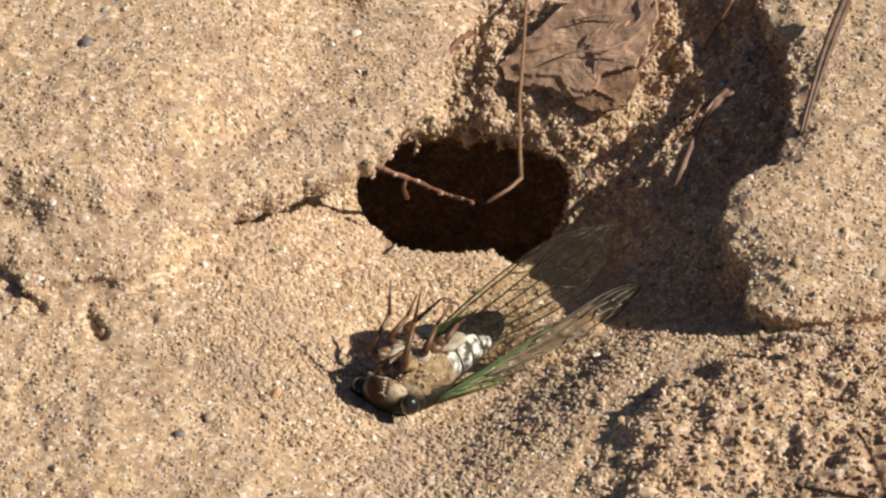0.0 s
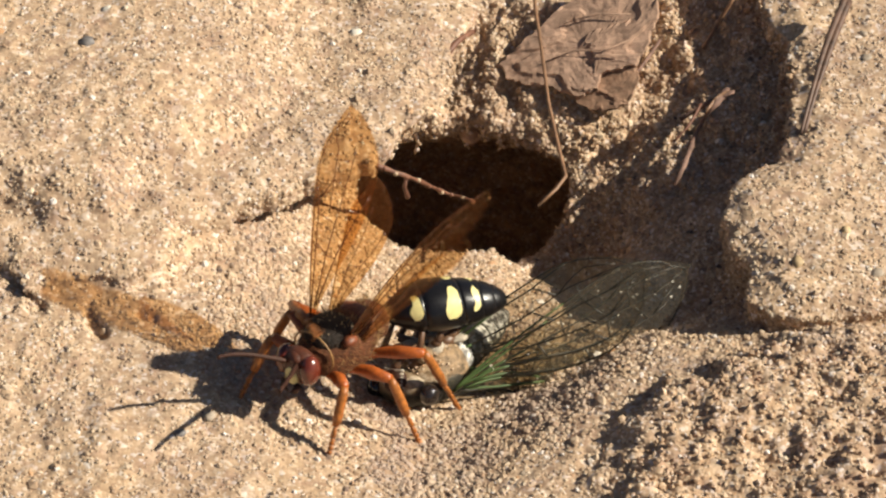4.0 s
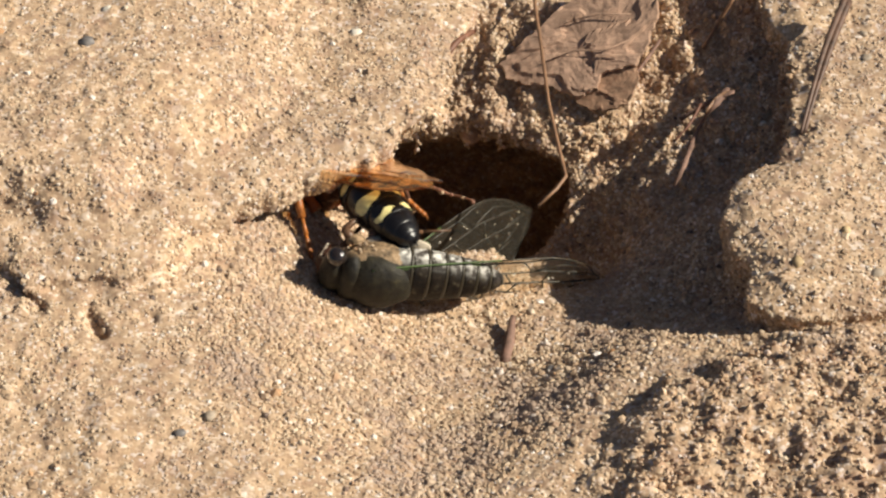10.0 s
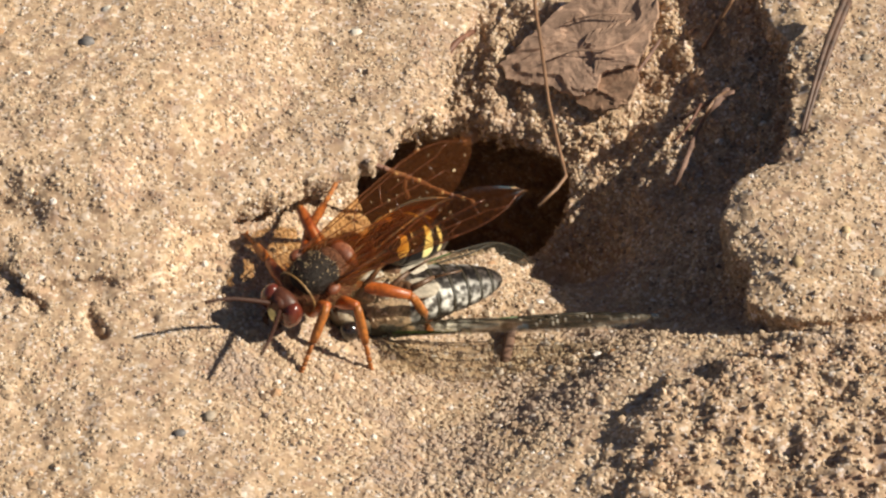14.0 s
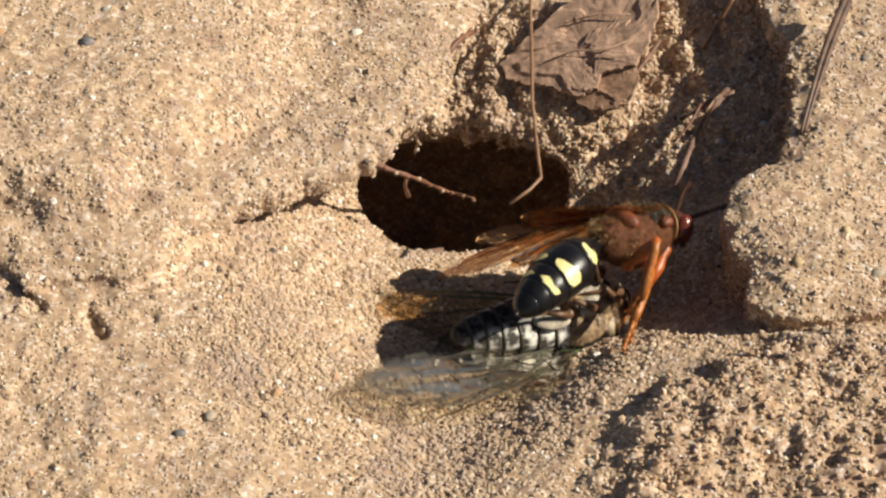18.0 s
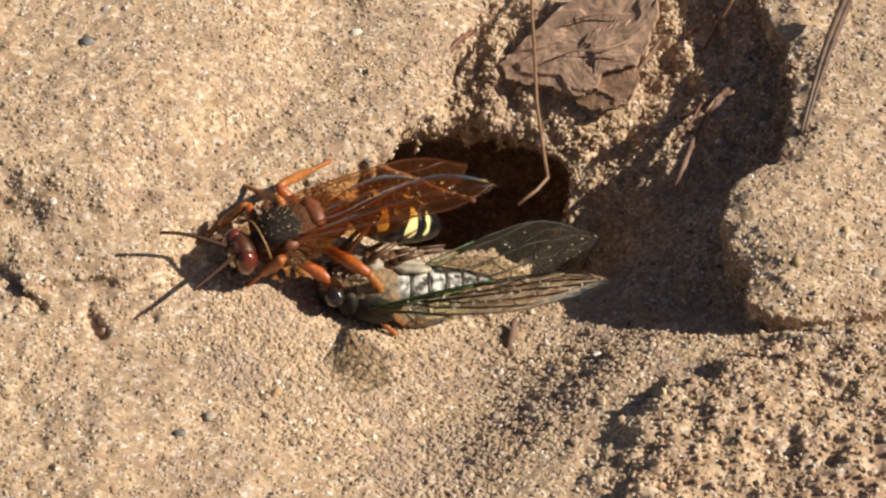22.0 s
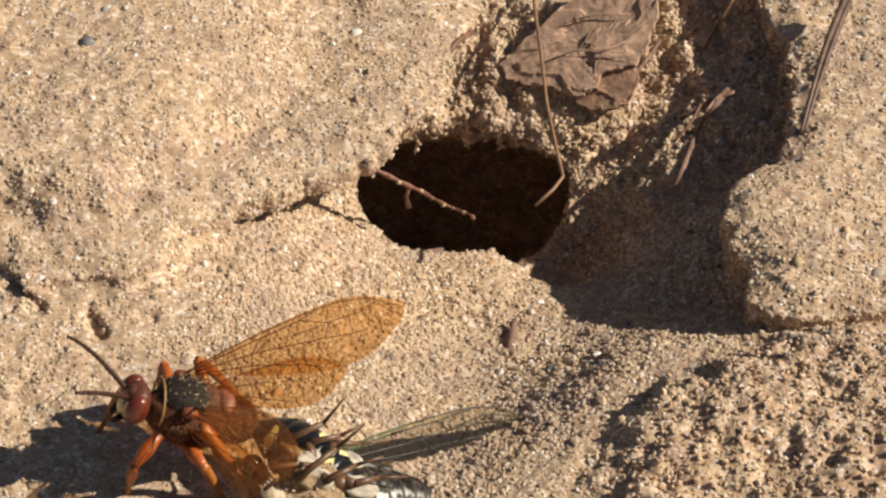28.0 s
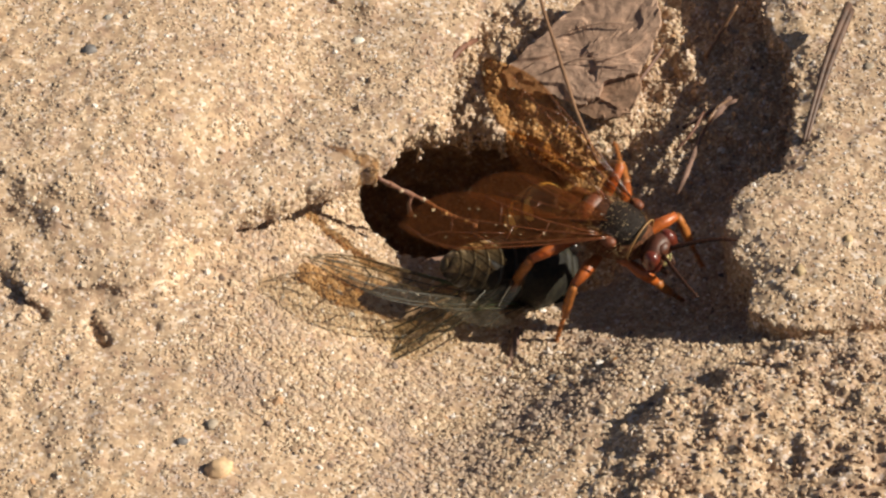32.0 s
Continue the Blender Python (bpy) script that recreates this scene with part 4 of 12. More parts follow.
for i, q in enumerate(_line[4::2]):
    part("knob", *egg(q + Vector((0.2 * math.sin(i * 3), -0.2, 0.25 * math.cos(i * 2))), 0.5, 0.4, 0.42, 8, 6, 0.3, i), GRAINS if i % 2 else ROOTLET, ROOT)
part("side_root", *tube([_line[8], _line[8] + Vector((-0.4, -0.6, -2.0)), _line[8] + Vector((0.2, -0.8, -4.2))], [0.3, 0.35, 0.5], 6), ROOTLET, ROOT)

[strand("dry_stem", bent(pts, 6), [0.32 + 0.4 * (k / 18) ** 1.6 for k in range(19)], STRAW, label, "dry stem")
          for pts, label in (([(60.5, 28.4, -1.0), (62.2, 33.8, 1.6), (65.8, 44.9, 4.1), (70.8, 57.9, 5.1)], "dark brown dry grass stem leaning over the crust edge"),
                             ([(61.1, 28.6, -1.0), (63.0, 34.4, 1.5), (66.6, 44.6, 3.6), (71.2, 57.0, 4.6)], "thin brown grass stem beside a thicker one"))]
strand("pit_twig", bent([(50.2, 46.8, -7.3), (47.2, 42.6, -7.5), (44.9, 41.5, -11.5), (41.7, 31.9, -11.3), (39.9, 28.9, -13.6)], 4), [0.7, 0.85, 0.6, 0.75, 0.5, 0.35, 0.3, 0.35, 0.3, 0.4, 0.55, 0.45, 0.6, 0.45, 0.5, 0.35, 0.2], WOOD, "broken brown twig lying in the shaded pit", "twig")
strand("twig_fork", bent([(51.1, 45.2, -6.2), (46.6, 44.2, -7.8), (41.7, 42.7, -10.5)], 4), 0.4, WOOD, "short forked twig end caked with sand", "twig")
strand("pit_straw", bent([(40.2, 37.0, -10.6), (43.0, 39.6, -8.8), (45.2, 43.4, -7.4)], 4), 0.26, ROOTLET, "thin red-brown straw caught on the pit twig", "straw")
strand("pit_straw", bent([(45.8, 41.2, -7.4), (48.4, 44.6, -6.6), (51.4, 45.6, -6.4)], 4), 0.3, NEEDLE, "short pale straw lying on the sand lump", "straw")
strand("pit_needle", bent([(52.8, 68.5, -3.8), (50.2, 66.9, -8.6), (47.4, 63.5, -11.9)], 4), 0.36, NEEDLE, "short dry needle stuck in the pit wall", "pine needle")
strand("buried_root", bent([(0.8, 51.3, -2.6), (2.8, 54.5, -2.3), (5.5, 59.6, -4.4)], 4), 0.6, ROOTLET, "red-brown root end sticking out of the crust", "root")
strand("bark_splinter", bent([(35.1, 58.1, -12.9), (37.5, 62.7, -13.1), (39.7, 66.2, -12.2)], 3), 0.35, WOOD, "thin splinter beside the bark chip", "splinter")
STUB = strand("wood_stub", bent([(10.2, -6.1, -20.8), (10.9, -2.0, -20.4), (11.7, 3.6, -19.5)], 3), [0.9, 1.0, 1.05, 1.0, 0.9, 0.7, 0.45], WOOD, "short weathered wood stub in the loose sand", "wood chip")
CHIP = strand("wood_chip", bent([(-6.9, 30.4, -33.6), (-3.5, 33.1, -34.7), (0.6, 41.9, -41.8)], 3), [0.4, 0.75, 0.8, 0.85, 0.8, 0.6, 0.4], WOOD, "flat dark wood chip on the burrow sill", "wood chip")

for kind, at, r, label, turn in (("white", (-15.5, 54.9, -1.1), 1.6, "small white quartz pebble set in the crust", 20), ("slate", (-61.5, 46.0, 4.4), 1.8, "dark slate-grey pebble set in the crust", 10),
                                 ("orange", (-74.3, 31.3, 4.4), 1.3, "small orange pebble in the crust", 70), ("tan", (56.9, -2.5, -0.6), 1.5, "tan pebble on the crust edge", 80),
                                 ("grey", (74.1, 54.5, -1.0), 1.1, "small grey pebble in the crust", 0), ("grey", (73.8, 47.9, -1.0), 1.5, "flat grey pebble in the crust", 30), ("slate", (-29.3, 33.9, -0.5), 1.1, "small slate pebble in the crust", 15),
                                 ("tan", (-50.3, -14.5, -5.1), 0.9, "tiny yellow-tan pebble on the sand", 0), ("slate", (-40.0, -35.7, -4.0), 1.2, "dark pebble in the sand", 20), ("white", (-58.7, 54.7, 4.4), 1.3, "pale pebble in the crust", 0),
                                 ("grey", (-35.8, -31.8, -4.5), 1.4, "grey pebble in the sand", 40), ("orange", (-28.0, 60.6, 1.3), 0.8, "tiny orange pebble in the crust", 0), ("slate", (-47.3, 54.5, 4.4), 0.9, "tiny dark pebble in the crust", 0),
                                 ("white", (56.0, -8.2, -1.2), 1.3, "pale upright pebble on the crust edge", 90), ("grey", (69.2, -5.1, -0.5), 1.5, "grey pebble on the crust", 15), ("tan", (65.3, 4.4, -0.2), 1.2, "tan pebble on the crust", 60),
                                 ("orange", (27.4, -12.6, -11.1), 1.25, "orange pebble in the loose sand", 30), ("white", (-12.3, -24.9, -11.1), 0.95, "pale pebble in the loose sand", 0), ("slate", (17.5, -11.2, -16.6), 1.2, "dull grey pebble in the loose sand", 20),
                                 ("brown", (-4.4, -19.0, -15.1), 0.9, "brown crumb in the loose sand", 0)):
    pebble(kind, at, r, label, turn)
FALLER = pebble("pink", (-0.2, 13.9, -22.0), 3.0, "pinkish flat pebble fallen from the burrow roof", 15, 0.6)
ROLLER = pebble("buff", (-34.0, -40.9, -4.2), 2.6, "pale tan pebble rolled onto the sand", 10, 0.8)

# clumps of damp sand that hang from the roof of the burrow
def roof_at(x):
    """Where the burrow's roof begins over x: a place and its height (millimetres)."""
    ys, zs = np.arange(34, 48, 0.4), np.arange(-26, 0, 0.3)
    field = ground_sdf(np.full((1, 1, 1), x), ys[None, :, None], zs[None, None, :])[0]
    for j, y in enumerate(ys):
        solid = field[j] < 0
        above = [k for k in range(1, len(zs)) if solid[k] and not solid[k - 1]]
        if above:
            return y + 1.2, zs[above[-1]] + 0.3
    return None


for i, (x, drop) in enumerate(((-7.0, 4.0), (-4.6, 7.0), (-1.0, 4.5), (1.4, 3.5), (4.4, 7.0), (7.4, 4.5), (10.2, 5.5), (13.0, 4.0))):
    spot = roof_at(x)
    if not spot:
        continue
    line = [(0.3 * math.sin(k * 1.7 + i), 0.2 * math.cos(k * 2.1), 1.5 - k * (drop + 1.5) / 6) for k in range(7)]
    blobs = [egg((line[1 + j][0] + 0.45 * math.sin(j * 2 + i), line[1 + j][1] - 0.2, line[1 + j][2]), 0.42, 0.34, 0.4, 7, 5, 0.5, j + i) for j in range(5)]
    clump = part("hanging_clump", *join(tube(line, [0.6, 0.5, 0.42, 0.46, 0.28, 0.34, 0.12], 8), *blobs), SAND)
    clump.location = Vector((x, *spot)) * MM
    tagged(clump, "clump of damp sand hanging from the burrow roof", "sand clump", "sand clumps under the roof")


# ---- what moves ----
def motions():
    walk(WASP, [
        (0, pose(0.06763, -0.07365, 0.01981, -10.5, 18.2, 129.2)), (0.2, pose(0.05136, -0.06473, 0.02379, -10.6, 12.3, 116.0)), (0.5, pose(0.0216, -0.02194, 0.00884, -1.3, 5.6, 92.7)),
        (1, pose(0.0086, -0.01282, 0.00093, -2.4, 11.3, 128.4)), (1.5, pose(-0.00081, -0.01152, -0.00417, 2.0, 21.0, 162.0)), (2, pose(-0.00468, -0.00999, -0.00475, 7.4, -2.1, -168.0)),
        (2.5, pose(-0.01015, -0.01264, -0.00196, 6.7, -8.9, -160.6)), (3, pose(-0.01666, -0.01774, 0.00213, 22.7, -2.1, -168.0)), (3.5, pose(-0.01651, -0.01971, 0.00268, 5.8, -11.1, -151.8)),
        (4.5, pose(-0.01455, -0.02278, 0.00107, 5.6, -13.6, -110.2)), (5.5, pose(-0.01245, -0.02382, -0.00201, 18.2, 1.2, -80.3)), (6, pose(-0.01142, -0.02332, -0.00262, 18.5, 10.2, -75.8)),
        (6.5, pose(-0.01823, -0.02064, 0.00019, 20.7, -2.0, -98.3)), (7, pose(-0.02137, -0.00576, -0.00167, 30.8, -9.5, -118.6)), (7.5, pose(-0.02071, -0.00892, -0.0006, 20.1, 6.5, -119.7)),
        (8, pose(-0.01424, -0.00991, -0.00264, -12.8, 4.9, -108.2)), (8.5, pose(-0.02521, -0.00302, 0.00134, -3.2, -18.1, -146.7)), (8.75, pose(-0.02409, 0.00111, 0.00043, 11.8, -6.2, 173.1)),
        (9, pose(-0.02296, 0.00525, -0.00048, 16.0, 12.2, 136.3)), (9.25, pose(-0.02393, 0.0068, -0.00006, 18.2, -6.7, 176.7)), (9.5, pose(-0.02489, 0.00835, 0.00035, 6.9, -22.2, -140.1)),
        (9.75, pose(-0.02404, 0.01837, -0.0061, 25.9, 3.8, -178.7)), (10, pose(-0.02318, 0.02838, -0.01255, 25.4, 35.8, 145.7)), (11, pose(-0.01709, 0.0249, -0.01009, 33.4, 24.9, 155.0)),
        (11.5, pose(-0.01493, 0.02527, -0.01144, 34.5, 5.2, 175.6)), (12, pose(-0.01277, 0.02564, -0.01279, 28.5, -13.6, -163.7)), (13, pose(-0.01274, 0.02403, -0.01266, 27.1, -18.0, -168.1)),
        (13.5, pose(-0.01961, 0.00214, -0.00173, -1.5, 3.1, -149.0)), (14, pose(-0.0188, -0.00387, -0.0014, -12.7, -2.1, -132.2)), (14.5, pose(-0.01945, -0.01426, 0.00044, -4.8, -2.9, -108.5)),
        (15.5, pose(-0.01124, -0.02094, -0.00078, -2.2, -2.0, -98.3)), (16.5, pose(-0.00213, -0.02586, -0.00143, 1.1, 1.0, -85.6)), (16.8, pose(0.00896, -0.02604, -0.00044, 9.0, -3.8, -61.4)),
        (17, pose(0.01701, -0.02491, 0.00231, 6.9, -10.5, -39.2)), (17.25, pose(0.02376, -0.01282, -0.00066, -2.9, 6.1, -7.8)), (17.5, pose(0.0305, -0.00073, -0.00363, -2.6, 25.3, 23.3)),
        (18, pose(0.0313, 0.00808, -0.00432, -16.8, 21.1, 39.9)), (18.5, pose(0.01594, 0.03259, -0.02165, 7.1, 3.2, 80.5)), (18.7, pose(0.00419, 0.03051, -0.02023, 7.8, 13.9, 106.3)),
        (18.85, pose(-0.00026, 0.02386, -0.01559, 15.3, 5.7, 157.1)), (19, pose(-0.0047, 0.0172, -0.01096, 13.9, -5.2, -153.4)), (19.5, pose(-0.01375, 0.01244, -0.00553, 10.7, -7.1, -155.3)),
        (20, pose(-0.01702, 0.00998, -0.00393, 5.6, 7.0, -158.4)), (20.5, pose(-0.0179, 0.00483, -0.00304, -5.1, 13.4, -150.8)), (21, pose(-0.01785, 0.00341, -0.0027, -9.8, 1.1, -131.8)),
        (22, pose(-0.02387, 0.00434, 0.0001, -8.5, -0.7, -150.7)), (22.5, pose(-0.02169, -0.00336, 0.00001, -12.3, -0.9, -134.1)), (23, pose(-0.01896, -0.01024, -0.00025, -8.1, 2.1, -123.7)),
        (23.5, pose(-0.01745, -0.01351, -0.00036, -5.4, -0.0, -116.1)), (24, pose(-0.01434, -0.0142, -0.00153, -2.3, 0.5, -106.5)), (24.5, pose(-0.01512, -0.01957, 0.00033, -2.4, -0.1, -106.8)),
        (25, pose(-0.00904, -0.02778, 0.00068, 0.9, 7.1, -83.4)), (25.5, pose(-0.01186, -0.02295, 0.00011, 0.0, -2.8, -90.0)), (26.5, pose(-0.02177, -0.04111, 0.00626, -1.9, -5.9, -117.5)),
        (27.5, pose(-0.03049, -0.05085, 0.00895, 3.7, -13.8, -152.9)), (28, pose(-0.03602, -0.04149, 0.00774, 6.9, -27.8, -170.8)), (28.5, pose(-0.0357, -0.04141, 0.00777, 6.9, -28.9, -170.5)),
        (28.75, pose(-0.03481, -0.0381, 0.00758, 14.8, -12.2, 163.0)), (29, pose(-0.03392, -0.03479, 0.00738, 14.6, 6.0, 139.2)), (29.3, pose(-0.02196, -0.01968, 0.00273, 2.8, 13.5, 110.2)),
        (29.5, pose(-0.01266, 0.00041, -0.0049, 10.6, 12.8, 67.2)), (30, pose(-0.00319, 0.02634, -0.01122, -1.9, 14.3, 96.3)), (30.25, pose(0.00407, 0.02849, -0.01503, 3.4, 17.4, 60.5)),
        (30.5, pose(0.01133, 0.03064, -0.01883, 5.9, 22.9, 24.0)), (31, pose(0.02471, 0.01743, -0.00396, 4.3, 27.4, 20.7)), (31.25, pose(0.02738, 0.01509, -0.00289, 2.5, 5.8, -8.3)),
        (31.5, pose(0.03004, 0.01274, -0.00183, 11.5, -14.0, -37.5)), (32, pose(0.02664, 0.01001, -0.0021, 13.1, 2.3, -35.1))])
    walk(WP["gaster"], [
        (0, pose(-0.0086, 0, -0.0002, -3.4, 26.2, -17.0)), (0.2, pose(-0.0086, 0, -0.0002, -3.0, 9.5, -15.5)), (0.5, pose(-0.0086, 0, -0.0002, -0.4, -11.0, -1.7)),
        (1, pose(-0.0086, 0, -0.0002, -2.8, -13.5, -12.9)), (1.5, pose(-0.0086, 0, -0.0002, -3.9, -40.9, -12.2)), (2, pose(-0.0086, 0, -0.0002, -8.4, -15.4, -43.3)),
        (2.5, pose(-0.0086, 0, -0.0002, -8.7, 4.7, -50.2)), (3, pose(-0.0086, 0, -0.0002, -8.2, 1.9, -46.1)), (3.5, pose(-0.0086, 0, -0.0002, -10.5, 26.2, -61.0)),
        (4, pose(-0.0086, 0, -0.0002, -2.6, 9.0, -35.7)), (4.5, pose(-0.0086, 0, -0.0002, -2.7, -9.8, -12.8)), (5.5, pose(-0.0086, 0, -0.0002, -8.9, -29.1, -38.7)),
        (6, pose(-0.0086, 0, -0.0002, -12.0, -35.4, -52.2)), (6.5, pose(-0.0086, 0, -0.0002, -2.8, -16.5, -12.7)), (7, pose(-0.0086, 0, -0.0002, 0.9, -22.2, 3.8)),
        (7.5, pose(-0.0086, 0, -0.0002, 2.3, -28.6, 9.0)), (8, pose(-0.0086, 0, -0.0002, -5.0, -27.9, -20.5)), (8.25, pose(-0.0086, 0, -0.0002, -2.5, -2.6, -45.9)),
        (8.5, pose(-0.0086, 0, -0.0002, -11.3, 21.3, -72.0)), (8.75, pose(-0.0086, 0, -0.0002, 1.0, 11.6, -26.9)), (9, pose(-0.0086, 0, -0.0002, 3.0, -3.6, 14.8)),
        (9.25, pose(-0.0086, 0, -0.0002, -3.2, 1.7, -33.3)), (9.5, pose(-0.0086, 0, -0.0002, -11.2, 0.7, -81.7)), (9.75, pose(-0.0086, 0, -0.0002, -1.2, -12.5, -44.3)),
        (10, pose(-0.0086, 0, -0.0002, -1.5, -28.9, -5.7)), (11, pose(-0.0086, 0, -0.0002, 4.2, -35.6, 15.1)), (11.5, pose(-0.0086, 0, -0.0002, -0.1, -25.3, -17.5)),
        (12, pose(-0.0086, 0, -0.0002, -9.4, -18.7, -48.8)), (13, pose(-0.0086, 0, -0.0002, -8.8, -15.8, -45.6)), (13.5, pose(-0.0086, 0, -0.0002, -10.1, 20.4, -59.8)),
        (13.75, pose(-0.0086, 0, -0.0002, -1.8, 1.6, -34.3)), (14, pose(-0.0086, 0, -0.0002, -2.3, -19.0, -10.2)), (14.5, pose(-0.0086, 0, -0.0002, -3.6, -19.4, -16.3)),
        (15.5, pose(-0.0086, 0, -0.0002, -1.1, -22.9, -4.5)), (16.5, pose(-0.0086, 0, -0.0002, 2.0, -26.3, 7.9)), (16.8, pose(-0.0086, 0, -0.0002, 2.2, -26.6, 8.7)),
        (16.9, pose(-0.0086, 0, -0.0002, -3.7, 9.9, 40.7)), (17, pose(-0.0086, 0, -0.0002, 14.7, 43.3, 80.4)), (17.25, pose(-0.0086, 0, -0.0002, 1.3, 19.6, 45.5)),
        (17.5, pose(-0.0086, 0, -0.0002, 3.6, -6.6, 18.0)), (18, pose(-0.0086, 0, -0.0002, 1.2, -15.4, 5.2)), (18.5, pose(-0.0086, 0, -0.0002, 3.9, 11.5, 20.3)),
        (18.7, pose(-0.0086, 0, -0.0002, 3.4, 8.5, 17.8)), (18.85, pose(-0.0086, 0, -0.0002, -2.7, 11.9, -20.3)), (19, pose(-0.0086, 0, -0.0002, -9.7, 10.8, -58.6)),
        (19.5, pose(-0.0086, 0, -0.0002, -7.3, 5.5, -40.3)), (20, pose(-0.0086, 0, -0.0002, -6.2, -12.7, -30.3)), (20.5, pose(-0.0086, 0, -0.0002, -8.2, 1.1, -46.0)),
        (21, pose(-0.0086, 0, -0.0002, -10.4, 14.0, -65.1)), (21.5, pose(-0.0086, 0, -0.0002, -0.8, -4.5, -35.4)), (22, pose(-0.0086, 0, -0.0002, -1.5, -25.2, -6.3)),
        (22.5, pose(-0.0086, 0, -0.0002, -2.5, -23.9, -10.6)), (23, pose(-0.0086, 0, -0.0002, -2.1, -19.8, -9.1)), (23.5, pose(-0.0086, 0, -0.0002, -1.2, -22.0, -5.1)),
        (24, pose(-0.0086, 0, -0.0002, -2.1, -21.3, -8.9)), (24.5, pose(-0.0086, 0, -0.0002, -1.6, -22.1, -6.8)), (25, pose(-0.0086, 0, -0.0002, -4.3, -26.4, -17.6)),
        (25.5, pose(-0.0086, 0, -0.0002, -0.2, -20.7, -0.9)), (26.5, pose(-0.0086, 0, -0.0002, -0.7, -20.4, -2.9)), (27.5, pose(-0.0086, 0, -0.0002, -2.8, -10.3, -13.6)),
        (28, pose(-0.0086, 0, -0.0002, -8.6, 15.7, -48.8)), (28.5, pose(-0.0086, 0, -0.0002, -8.9, 16.7, -50.9)), (29, pose(-0.0086, 0, -0.0002, -1.0, -2.2, -4.9)),
        (29.3, pose(-0.0086, 0, -0.0002, -1.8, 7.0, -9.3)), (29.5, pose(-0.0086, 0, -0.0002, 1.4, 6.6, 7.1)), (30, pose(-0.0086, 0, -0.0002, -1.1, -6.7, -5.5)),
        (30.25, pose(-0.0086, 0, -0.0002, -20.0, -30.8, -35.9)), (30.5, pose(-0.0086, 0, -0.0002, -23.5, -60.6, -70.0)), (31, pose(-0.0086, 0, -0.0002, -23.6, -60.6, -71.1)),
        (31.25, pose(-0.0086, 0, -0.0002, -17.1, -42.8, -33.9)), (31.5, pose(-0.0086, 0, -0.0002, -0.4, -30.4, -1.5)), (32, pose(-0.0086, 0, -0.0002, -1.1, -47.9, -2.8))])
